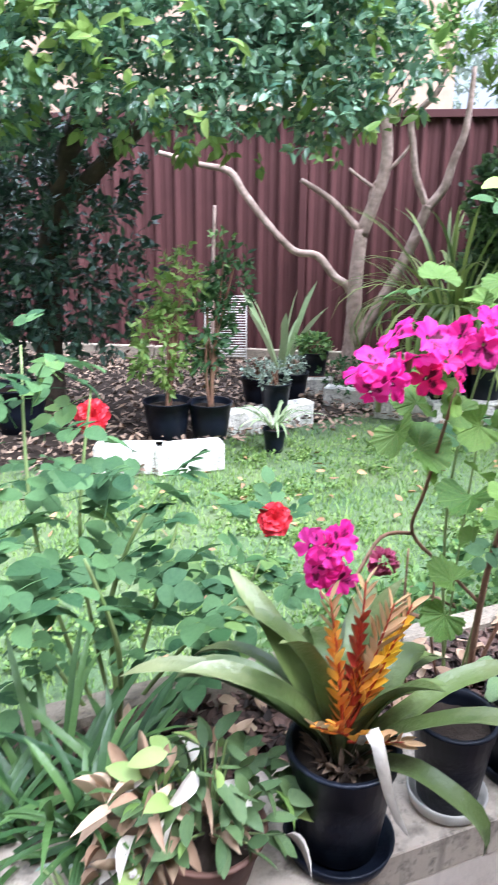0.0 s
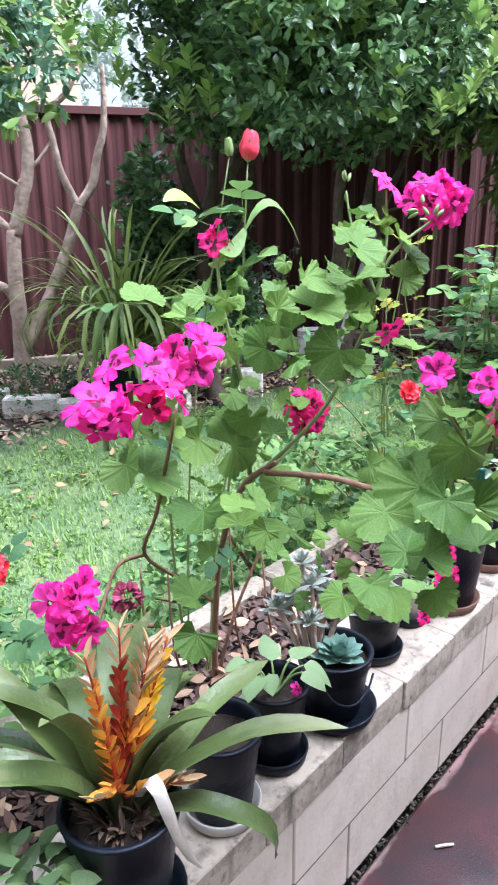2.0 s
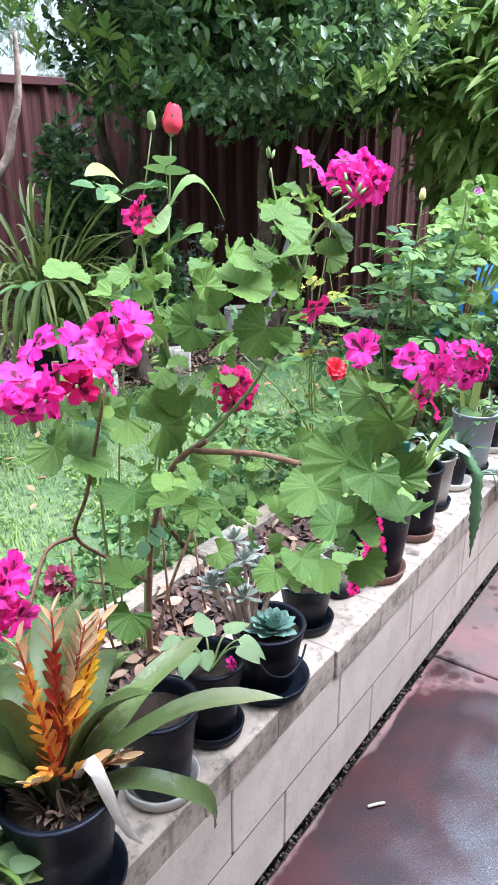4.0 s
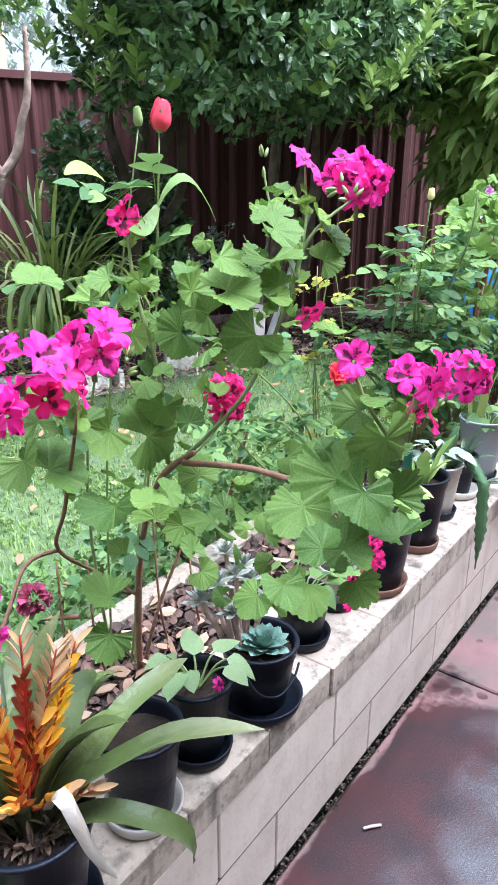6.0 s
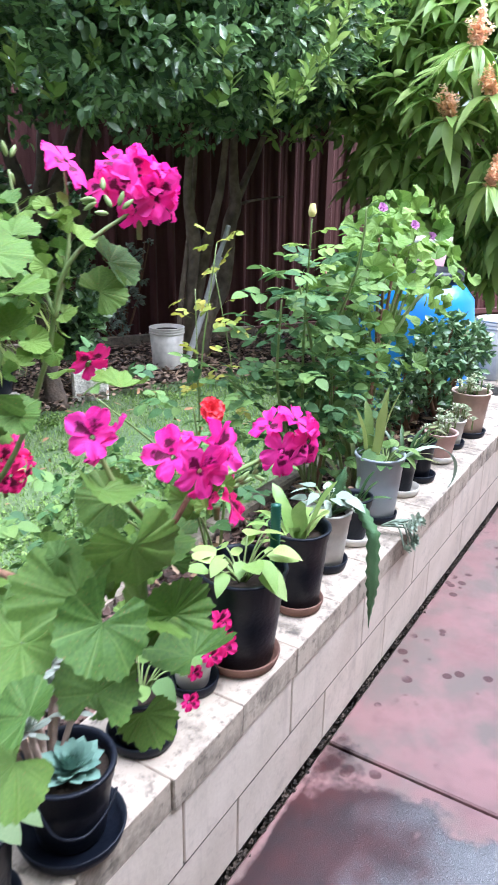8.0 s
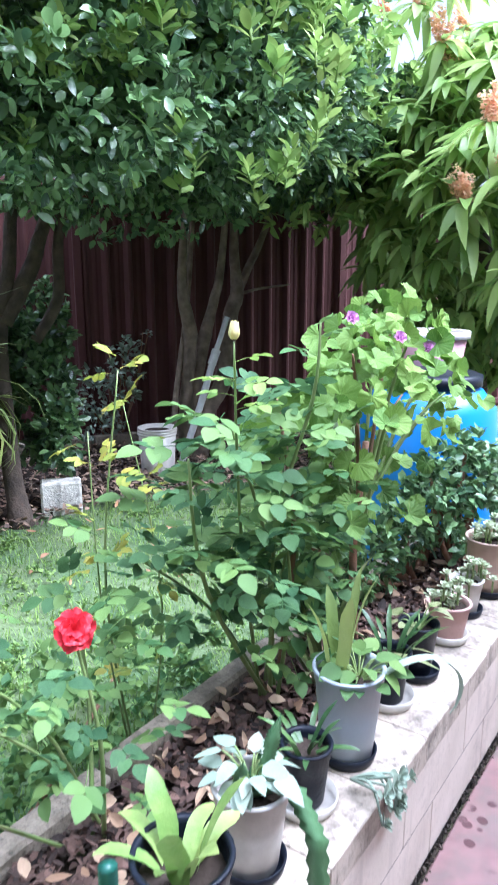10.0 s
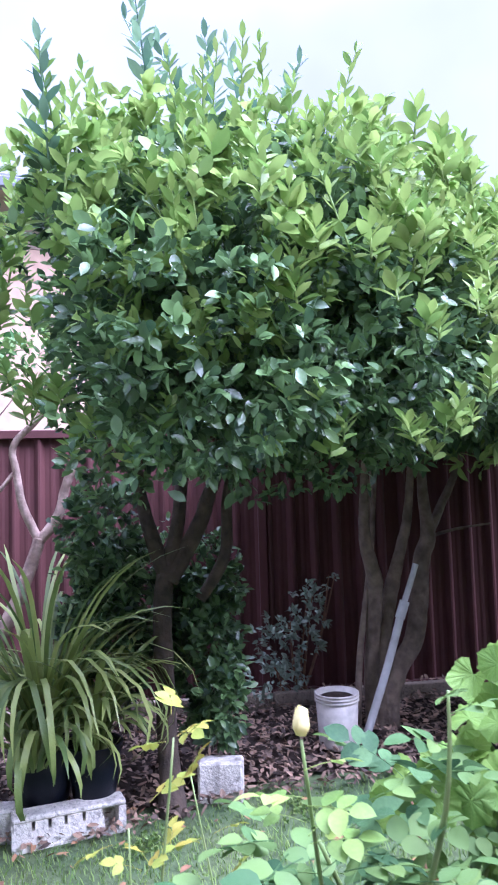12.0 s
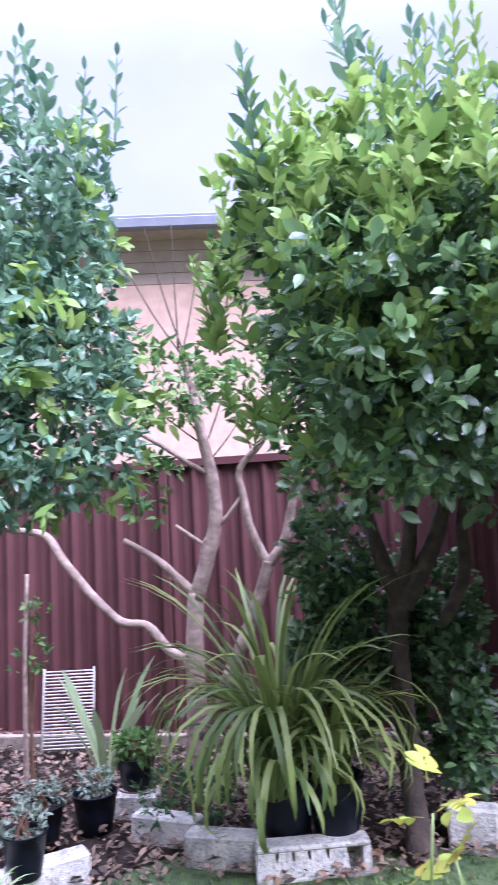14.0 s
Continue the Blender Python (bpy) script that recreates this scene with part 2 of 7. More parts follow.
M_BARK_GREY = material("streaked_grey_bark", (0.28, 0.21, 0.155), (0.10, 0.075, 0.055), rough=0.9, scale=9, bump=1.0, bump_scale=30, detail_scale=20, detail=0.7)
M_BARK = material("grey_brown_bark", (0.10, 0.07, 0.05), (0.045, 0.033, 0.025), rough=0.9, scale=16, bump=0.9, bump_scale=45)
M_BARK_PALE = material("pale_pink_bark", (0.60, 0.44, 0.36), (0.30, 0.20, 0.155), rough=0.85, scale=11, bump=0.9, bump_scale=42, detail_scale=24, detail=0.75)
M_STEM = material("woody_brown_stem", (0.25, 0.12, 0.07), (0.16, 0.09, 0.05), rough=0.8, scale=30, bump=0.6)
M_GREENSTEM = material("green_stem", (0.16, 0.25, 0.07), (0.20, 0.24, 0.09), rough=0.5, scale=20, bump=0.1)
M_CITRUS = leaf_material("glossy_dark_leaf", (0.018, 0.055, 0.030), (0.22, 0.37, 0.135), rough=0.32, glow=0.36, spec=0.6)
M_SHADE = leaf_material("pale_shade_leaf", (0.05, 0.135, 0.09), (0.29, 0.45, 0.27), rough=0.26, glow=0.3, spec=0.65)
# darker leaf copy with the shade under the crown put into its colour
M_CITRUS_SHADED = leaf_material("shaded_green_leaf", (0.018, 0.048, 0.036), (0.08, 0.145, 0.09), rough=0.3, glow=0.15, spec=0.5)
M_JADE = leaf_material("jade_leaf", (0.045, 0.12, 0.05), (0.20, 0.32, 0.13), rough=0.35, glow=0.12, island=0.9)
M_WEED = leaf_material("lawn_weed_leaf", (0.07, 0.16, 0.035), (0.28, 0.40, 0.105), rough=0.5, glow=0.3, island=0.95)
M_CITRUS_NEW = leaf_material("fresh_green_leaf", (0.14, 0.275, 0.06), (0.36, 0.475, 0.135), rough=0.45, glow=0.40)
M_PELARG = leaf_material("soft_green_leaf", (0.10, 0.235, 0.055), (0.23, 0.38, 0.10), rough=0.6, glow=0.3, island=0.6)
M_STRAP = leaf_material("strap_leaf", (0.02, 0.06, 0.02), (0.10, 0.19, 0.05), rough=0.4, glow=0.15, island=0.9)
M_RED = material("red_petal", (0.75, 0.03, 0.05), (0.62, 0.02, 0.035), rough=0.5, scale=30, bump=0.1, island=0.6, through_light=0.3)
M_BRICK = material("pink_render", (0.55, 0.375, 0.275), (0.46, 0.305, 0.225), rough=0.9, scale=7, bump=0.4, bump_scale=30, detail_scale=3, detail=0.2)
M_GUM = leaf_material("grey_gum_leaf", (0.20, 0.26, 0.21), (0.32, 0.37, 0.31), rough=0.5, glow=0.3)
M_BEIGE = material("beige_boards", (0.36, 0.29, 0.22), (0.28, 0.225, 0.17), rough=0.85, scale=4, bump=0.2)
M_ROOF = material("grey_roof", (0.16, 0.17, 0.19), (0.12, 0.13, 0.15), rough=0.6, scale=4, bump=0.2)
M_BLUE = material("blue_plastic", (0.015, 0.22, 0.62), (0.012, 0.17, 0.5), rough=0.35, scale=4, bump=0.04)
M_PINKTUB = material("pink_plastic", (0.55, 0.30, 0.34), (0.48, 0.25, 0.29), rough=0.45, scale=6, bump=0.04)
M_PVC = material("weathered_white_pipe", (0.62, 0.62, 0.60), (0.48, 0.48, 0.46), rough=0.5, scale=12, bump=0.1, detail_scale=14, detail=0.4)

# ---- mesh tools ----


class Build:
    """Collects pieces into one mesh."""

    def __init__(self):
        self.v, self.f, self.n = [], [], 0

    def add(self, verts, faces, m=None):
        a = np.asarray(verts, float)
        if m is not None:
            k = np.array(m)
            a = a @ k[:3, :3].T + k[:3, 3]
        self.v.append(a)
        n = self.n
        self.f.extend([tuple(i + n for i in f) for f in faces])
        self.n += len(a)
        return self

    def mesh(self, name, mat, smooth=True):
        me = bpy.data.meshes.new(name)
        me.from_pydata(np.concatenate(self.v).tolist() if self.v else [], [], self.f)
        if smooth:
            me.polygons.foreach_set("use_smooth", [True] * len(me.polygons))
        me.materials.append(mat)
        me.update()
        return me


def part(name, data, mat, parent, label="", m=None, smooth=True):
    me = data.mesh(name, mat, smooth) if isinstance(data, Build) else data
    ob = new(name, me)
    if parent is not None:
        ob.parent = parent
    if m is not None:
        ob.matrix_basis = m
    if label:
        ob["label"] = label
    return ob


def thing(name, at, label, category, group="", kind="", turn=0.0):
    ob = new(name)
    ob.matrix_basis = pose(*at, 0, 0, turn)
    return tagged(ob, label, category, group, kind)


def solid(name, data, mat, label, category, kind="", at=(0, 0, 0), smooth=True, group=""):
    ob = part(name, data, mat, None, m=pose(*at), smooth=smooth)
    return tagged(ob, label, category, group, kind)


def box(x0, x1, y0, y1, z0, z1, bev=0.0):
    """A box with chamfered edges."""
    if not bev:
        v = [(x, y, z) for z in (z0, z1) for y in (y0, y1) for x in (x0, x1)]
        return v, [(0, 2, 3, 1), (4, 5, 7, 6), (0, 1, 5, 4), (2, 6, 7, 3), (0, 4, 6, 2), (1, 3, 7, 5)]
    bm = bmesh.new()
    vs = [bm.verts.new((x, y, z)) for z in (z0, z1) for y in (y0, y1) for x in (x0, x1)]
    for f in ((0, 2, 3, 1), (4, 5, 7, 6), (0, 1, 5, 4), (2, 6, 7, 3), (0, 4, 6, 2), (1, 3, 7, 5)):
        bm.faces.new([vs[i] for i in f])
    bmesh.ops.bevel(bm, geom=bm.edges[:], offset=bev, segments=1, affect="EDGES")
    bm.verts.index_update()
    out = [tuple(v.co) for v in bm.verts], [tuple(v.index for v in f.verts) for f in bm.faces]
    bm.free()
    return out


def lathe(profile, seg=28):
    """A turned form from (radius, height) pairs, outside upwards and inside downwards."""
    v, f = [], []
    for r, z in profile:
        for i in range(seg):
            a = 2 * math.pi * i / seg
            v.append((r * math.cos(a), r * math.sin(a), z))
    for k in range(len(profile) - 1):
        for i in range(seg):
            j = (i + 1) % seg
            f.append((k * seg + i, k * seg + j, (k + 1) * seg + j, (k + 1) * seg + i))
    if profile[0][0] > 1e-4:
        f.append(tuple(reversed(range(seg))))
    return v, f


def tube(points, radii, seg=8, rough=0.0, seed=0):
    """A tapered limb along a smooth line through the points."""
    rnd = random.Random(seed)
    pts = [Vector(p) for p in points]
    fine, rr = [], []
    n = len(pts)
    for i in range(n - 1):
        p0, p1, p2, p3 = pts[max(i - 1, 0)], pts[i], pts[i + 1], pts[min(i + 2, n - 1)]
        steps = 5
        for s in range(steps if i < n - 2 else steps + 1):
            t = s / steps
            fine.append(0.5 * (2 * p1 + (p2 - p0) * t + (2 * p0 - 5 * p1 + 4 * p2 - p3) * t * t + (3 * p1 - p0 - 3 * p2 + p3) * t ** 3))
            rr.append(radii[i] * (1 - t) + radii[i + 1] * t)
    v, f = [], []
    side = Vector((1, 0.13, 0.07))
    for i, p in enumerate(fine):
        d = (fine[min(i + 1, len(fine) - 1)] - fine[max(i - 1, 0)]).normalized()
        u = d.cross(side).normalized() if abs(d.dot(side.normalized())) < 0.98 else d.cross(Vector((0, 1, 0))).normalized()
        w = d.cross(u)
        for k in range(seg):
            a = 2 * math.pi * k / seg
            r = rr[i] * (1 + rough * rnd.uniform(-1, 1))
            v.append(tuple(p + (u * math.cos(a) + w * math.sin(a)) * r))
    for i in range(len(fine) - 1):
        for k in range(seg):
            j = (k + 1) % seg
            f.append((i * seg + k, i * seg + j, (i + 1) * seg + j, (i + 1) * seg + k))
    f.append(tuple(reversed(range(seg))))
    f.append(tuple(range((len(fine) - 1) * seg, len(fine) * seg)))
    return v, f


def leaf(length, width, rows=3, fold=0.25, droop=0.2, point=0.75):
    """A pointed leaf folded along its midrib, along +x from the stalk."""
    v, f = [(0, 0, 0)], []
    for i in range(1, rows + 1):
        t = i / (rows + 1)
        w = width * 0.5 * (math.sin(math.pi * t ** point)) ** 0.7
        z = -droop * length * t * t
        v += [(length * t, -w, z + fold * w), (length * t, 0, z), (length * t, w, z + fold * w)]
    v.append((length, 0, -droop * length))
    f += [(0, 1, 2), (0, 2, 3)]
    for i in range(rows - 1):
        a = 1 + 3 * i
        f += [(a, a + 3, a + 4, a + 1), (a + 1, a + 4, a + 5, a + 2)]
    a = 1 + 3 * (rows - 1)
    t = len(v) - 1
    f += [(a, t, a + 1), (a + 1, t, a + 2)]
    return v, f


def aim(at, direction, spin=0.0, size=1.0):
    """A pose at a place with +x along the direction and +z as near up as it can be, turned about +x."""
    d = Vector(direction).normalized()
    side = Vector((0, 0, 1)).cross(d)
    side = Vector((0, 1, 0)) if side.length < 1e-4 else side.normalized()
    up = d.cross(side)
    m = Matrix((d, side, up)).transposed().to_4x4()
    return Matrix.Translation(at) @ m @ Matrix.Rotation(radians(spin), 4, "X") @ Matrix.Scale(size, 4)


def rand_dir(rnd, up=0.0):
    z = rnd.uniform(-1, 1)
    a = rnd.uniform(0, 2 * math.pi)
    r = math.sqrt(1 - z * z)
    return Vector((r * math.cos(a), r * math.sin(a), z + up)).normalized()


# ---- ground, patio, lawn ----
def sheet(x0, x1, y0, y1, z, nx, ny, bumps, scale):
    v, f = [], []
    for j in range(ny + 1):
        for i in range(nx + 1):
            x, y = x0 + (x1 - x0) * i / nx, y0 + (y1 - y0) * j / ny
            v.append((x, y, z + bumps * noise.noise((x * scale, y * scale, 0.3))))
    for j in range(ny):
        for i in range(nx):
            a = j * (nx + 1) + i
            f.append((a, a + 1, a + nx + 2, a + nx + 1))
    return v, f


solid("ground", Build().add(*sheet(-400, 400, -400, 400, -0.06, 4, 4, 0, 1)), M_GROUND, "bare brown soil reaching out beyond the yard", "ground", "structure")
solid("lawn", Build().add(*sheet(-4, 9, 0.5, 7.5, 0.0, 90, 50, 0.02, 2.0)), M_LAWN, "mown green backyard lawn with bare patches", "lawn", "structure")


def build_patio():
    patio = tagged(part("patio", Build().add(*sheet(-3, 6, -4, -0.02, -0.03, 2, 2, 0, 1)), M_SOIL, None), "red-painted concrete patio with wet patches", "patio", kind="structure")
    for x0, x1 in ((-3, 0.4), (0.4, 2.27), (2.27, 4.19)):
        slab = box(x0 + 0.004, x1 - 0.004, -4.0, -0.019, -0.03, 0.0, 0.004)
        part("slab", Build().add(*slab), M_PATIO, patio, smooth=False)


build_patio()


def gap_debris():
    r = random.Random(9)
    b = Build()
    for _ in range(3200):
        k = 0.0007 + 0.0042 * r.random() ** 3
        b.add(*box(-k, k, -k * 0.7, k * 0.7, -k * 0.5, k * 0.5), pose(r.uniform(0.4, 4.2), r.gauss(-0.012, 0.0055), r.uniform(-0.010, 0.0025), r.uniform(0, 90), r.uniform(0, 90), r.uniform(0, 180)))
    solid("gap_debris", b, M_GRIT, "dark grit and leaf crumbs in the gap along the wall", "grit", "stuff", smooth=False)


gap_debris()


def fence_y(x):
    return 4.93 - 0.56 * (x - 3.4)


def build_wall():
    wall = tagged(part("wall_front", Build().add(*box(-0.6, 4.3, 0.003, 0.175, -0.05, 0.335)), M_MORTAR, None), "low cream-painted concrete block retaining wall along the patio", "wall", kind="structure")
    return wall


wall_front = build_wall()


def build_blocks():
    blocks = {}
    def piece(x0, x1, y0, y1, z0, z1, mat, name, dx=0.0):
        key = (round(x1 - x0, 3), round(z1 - z0, 3), mat.name)
        if key not in blocks:
            w, h, d = x1 - x0, z1 - z0, y1 - y0
            blocks[key] = Build().add(*box(0, w, 0, d, 0, h, 0.0022)).mesh(name, mat, smooth=False)
        part(name, blocks[key], mat, wall_front, m=pose(x0, y0 + dx, z0))
    rnd = random.Random(5)
    for z0, z1, first, proud in ((0.0, 0.144, 1.53, 0.0), (0.1442, 0.2895, 1.73, 0.0022)):
        for k in range(-6, 8):
            x = first + 0.37 * k
            if -0.6 < x < 4.0:
                piece(x + 0.002, x + 0.368, -0.004, 0.178, z0, z1, M_BLOCK, "block", -proud)
    part("mortar_joint", Build().add(*box(-0.6, 4.05, -0.0046, 0.1, 0.1398, 0.1446)), M_MORTAR, wall_front, smooth=False)
    for k in range(-13, 11):
        x = 2.108 + 0.2045 * k
        piece(x + 0.0006, x + 0.2039, -0.010, 0.205, 0.29, 0.355, M_CAP, "cap_block", rnd.uniform(-0.003, 0.003))


# ---- the house wall behind the camera, and an unseen roof added for shade ----
solid("wall_house", Build().add(*box(-5, 7, -3.2, -3.0, -0.05, 2.6)), M_BLOCK, "cream-painted house wall behind the patio", "wall", "structure", smooth=False)
# never in view; its edge is set to keep light off wall and patio
solid("ceiling", Build().add(*box(-5, 7, -3.0, -1.25, 2.52, 2.6)), M_POT_WHITE, "unseen white roof slab added to shade the patio and wall", "ceiling", "structure", smooth=False)

# ---- fence ----
FENCE_A = math.degrees(math.atan(-0.56))


def build_fence():
    ux = math.cos(radians(FENCE_A))
    post_x = 3.37
    width = 2.36
    v, f = [], []
    step, cols = 0.0147, 160
    prof = [0, 0, 0.6, 1, 1, 0.6, 0, 0, 0, 0.15, 0.15, 0]
    for i in range(cols + 1):
        z = 0.035 * prof[i % len(prof)]
        for h in (-0.04, 1.93):
            v.append((i * step, -z, h))
    for i in range(cols):
        f.append((2 * i, 2 * i + 2, 2 * i + 3, 2 * i + 1))
    sheet_mesh = Build().add(v, f).mesh("sheet", M_FENCE, smooth=False)
    rail = Build().add(*box(0.031, width - 0.031, -0.05, 0.02, 0, 0.06, 0.004)).mesh("rail", M_FENCE, smooth=False)
    post = Build().add(*box(-0.03, 0.03, -0.055, 0.02, -0.05, 1.985, 0.004)).mesh("post", M_FENCE, smooth=False)
    for k in range(-4, 4):
        x = post_x + k * width * ux
        panel = thing("fence_panel", (x, fence_y(x), 0), "maroon corrugated steel fence panel with rails and post", "fence", "fence panels", turn=FENCE_A)
        part("sheet", sheet_mesh, M_FENCE, panel)
        part("rail", rail, M_FENCE, panel, m=pose(0, 0, 1.922))
        part("rail", rail, M_FENCE, panel, m=pose(0, 0, -0.01))
        part("post", post, M_FENCE, panel)


build_fence()


# ---- pots ----
def pot_mesh(r, h, mat, base=0.74, lip=0.012, name="body"):
    b = r * base
    band = min(0.026, h * 0.2)
    prof = [(0.001, 0.004), (b * 0.9, 0.0), (b, 0.006), (b + (r - b) * 0.5, h * 0.5), (r * 0.955, h - band), (r * 0.99, h - band + 0.001), (r + 0.001, h - 0.006), (r + 0.004, h - 0.004), (r + 0.003, h),
            (r - 0.004, h - 0.001), (r - 0.006, h - 0.012), (b + (r - b) * 0.75 - 0.005, h * 0.7), (0.001, h * 0.7)]
    return Build().add(*lathe(prof, 30)).mesh(name, mat)


def pot(x, y, z, r, h, mat=M_POT, label="black plastic nursery pot on the wall", base=0.74, saucer=None, saucer_mat=None, soil=True):
    sz = 0.0
    if saucer:
        prof = [(0.001, 0.003), (saucer * 0.86, 0.0), (saucer * 0.93, 0.004), (saucer, 0.022), (saucer - 0.003, 0.024), (saucer * 0.9, 0.007), (0.001, 0.006)]
        names = {"terracotta": "terracotta-coloured plastic saucer under a pot", "stained_white_plastic": "stained white plastic saucer under a pot"}
        solid("saucer", Build().add(*lathe(prof, 30)), saucer_mat or M_POT, names.get((saucer_mat or M_POT).name, "black plastic saucer under a pot"), "saucer", at=(x, y, z), group="saucers")
        sz = 0.006
    p = thing("plant_pot", (x, y, z + sz), label, "plant pot", "plant pots")
    part("body", pot_mesh(r, h, mat, base), mat, p)
    if soil:
        sv, sf = lathe([(0.001, h * 0.84), (r * 0.5, h * 0.85), (r * 0.94 - 0.004, h * 0.83)], 24)
        sv = [(a, b, c + 0.004 * noise.noise((a * 90, b * 90, x * 7))) for a, b, c in sv]
        part("soil", Build().add(sv, sf[:-1] if len(sf[-1]) > 4 else sf), M_SOIL, p)
    return p, z + sz + h * 0.84


CAP = 0.3555
C = CAP

# ---- plant pots along the wall ----
BLACK = "black plastic nursery pot standing on the wall"
pot(1.065, 0.04, C, 0.074, 0.165, M_POT, "large black plastic pot holding the bromeliad", saucer=0.078)
pot(1.255, 0.05, C, 0.06, 0.15, M_POT, "plain dark grey ribbed plastic pot on the wall", saucer=0.06, saucer_mat=M_POT_WHITE)
pot(1.392, 0.06, C, 0.054, 0.14, M_POT, BLACK, saucer=0.056)
pot(1.545, 0.05, C, 0.065, 0.125, M_POT, "black plastic pot of succulents in a wide saucer", saucer=0.078)
pot(1.745, 0.09, C, 0.055, 0.10, M_POT, BLACK, saucer=0.06)
pot(1.90, 0.10, C, 0.042, 0.09, M_POT_WHITE, "small white plastic pot of pink flowers", saucer=0.05)
pot(2.02, 0.07, C, 0.085, 0.20, M_POT, "large black plastic pot in a terracotta saucer", saucer=0.078, saucer_mat=M_TERRA)
pot(2.25, 0.07, C, 0.066, 0.19, M_POT, "tall black plastic pot of orchid leaves", saucer=0.06, saucer_mat=M_TERRA)
pot(2.45, 0.10, C, 0.06, 0.15, M_POT_WHITE, "stained cream plastic pot with a trailing cactus", saucer=0.058)
pot(2.62, 0.10, C, 0.045, 0.12, M_POT, "small black plastic pot in a white saucer", saucer=0.06, saucer_mat=M_POT_WHITE)
pot(2.78, 0.10, C, 0.068, 0.19, M_POT_GREY, "pale grey plastic bucket used as plant pot", saucer=0.06)
pot(3.00, 0.11, C, 0.045, 0.12, M_POT, "small dark plastic pot in a white saucer", saucer=0.06, saucer_mat=M_POT_WHITE)
pot(3.14, 0.10, C, 0.045, 0.13, M_POT, BLACK, saucer=0.055)
pot(3.35, 0.10, C, 0.055, 0.10, M_PINKPOT, "faded pink clay pot of pale sedum", saucer=0.055, saucer_mat=M_POT_WHITE)
pot(3.70, 0.10, C, 0.072, 0.17, M_PEACH, "faded peach plastic pot near the end of the wall", saucer=0.07)
pot(3.52, 0.11, C, 0.045, 0.10, M_POT_WHITE, "small cream plastic pot of trailing sedum", saucer=0.05)

# ---- raised bed behind the wall ----
solid("bed_soil", Build().add(*sheet(-0.6, 4.3, 0.2, 0.46, 0.285, 70, 6, 0.03, 9.0)), M_SOIL, "dark mulched soil in the raised bed", "soil", "structure")
edging = thing("bed_edging", (0, 0, 0), "weathered concrete edging along the back of the bed", "edging", kind="structure")
for k in range(8):
    x = -0.6 + k * 0.62
    part("edging_stone", Build().add(*box(x, x + 0.61, 0.455 + 0.004 * (k % 2), 0.515, -0.05, 0.33 + 0.006 * (k % 3), 0.008)), M_EDGE, edging, smooth=False)


# ---- leaf and flower pieces ----
def scalloped(r, lobes, seed, cup=0.25, n=72):
    """A broad fan of a leaf: shallow lobes, sharp teeth and radiating pleats; the stalk joins at the origin."""
    rnd = random.Random(seed)
    v, f = [(0, 0, 0)], []
    open_ = radians(rnd.uniform(128, 152))
    ph, tilt = rnd.uniform(0, 6), rnd.uniform(-0.3, 0.3)
    jag = [rnd.uniform(-0.03, 0.03) for _ in range(n + 1)]
    lob = [rnd.uniform(0.75, 1.25) for _ in range(lobes + 2)]
    for k in (0.2, 0.42, 0.64, 0.83, 0.94, 1.0):
        for i in range(n + 1):
            u = i / n
            a = open_ * (2 * u - 1)
            w = u * lobes
            hump = math.sin(math.pi * (w % 1.0)) ** 0.7          # 1 in the middle of a lobe, 0 in the notch
            tooth = (0.032, -0.004, -0.026)[i % 3] + 0.8 * jag[i]
            edge = max(0.0, (k - 0.42) / 0.58)
            rim = r * (0.84 + edge * (0.115 * hump * lob[int(w)] + tooth)) * (1 + 0.12 * math.cos(a) + 0.05 * math.sin(a + ph))
            q = rim * k
            z = cup * r * k ** 1.7 + 0.20 * r * k * k * math.sin(a * 2 + ph) + 0.07 * r * k * k * math.sin(a * 3 + 2 * ph)
            z += 0.085 * r * k * (hump - 0.5) + 0.022 * r * edge * math.cos(math.pi * w * 4) + jag[i] * 0.7 * r * edge
            z -= 0.62 * r * max(0.0, k - 0.55) * max(0.0, math.sin(a * 1.4 + ph))
            v.append((q * math.cos(a) + 0.05 * r, q * math.sin(a), z + tilt * q * math.cos(a)))
    for i in range(n):
        f.append((0, 1 + i, 2 + i))
    for ring in range(5):
        o, p = 1 + ring * (n + 1), 1 + (ring + 1) * (n + 1)
        for i in range(n):
            f.append((o + i, p + i, p + i + 1, o + i + 1))
    return v, f


def petal(length, width, seed, ruffle=0.13):
    """A round petal on a narrow claw, softly frilled."""
    rnd = random.Random(seed)
    v, f = [], []
    cols = 8
    ph, bend, skew = rnd.uniform(0, 6), rnd.uniform(-0.05, 0.28), rnd.uniform(-0.08, 0.08)
    rows = ((0.0, 0.28), (0.14, 0.42), (0.32, 0.70), (0.52, 0.94), (0.72, 1.0), (0.88, 0.84), (0.97, 0.52), (1.0, 0.2))
    for t, k in rows:
        w = width * 0.5 * k
        for j in range(cols + 1):
            s = 2 * j / cols - 1
            x = length * t * (1 + 0.06 * t * t * math.sin(s * 7 + ph) + 0.03 * t * t * math.sin(s * 15 + 2 * ph))
            v.append((x, w * s + skew * length * t * t, ruffle * length * t * t * (math.sin(s * 4.5 * k + ph) + 0.5 * math.sin(s * 9.0 * k + 2 * ph)) + 0.10 * length * math.sin(math.pi * t * 0.7) - bend * length * t * t + 0.06 * width * s * s * k))
    for i in range(len(rows) - 1):
        for j in range(cols):
            a = i * (cols + 1) + j
            f.append((a, a + cols + 1, a + cols + 2, a + 1))
    return v, f


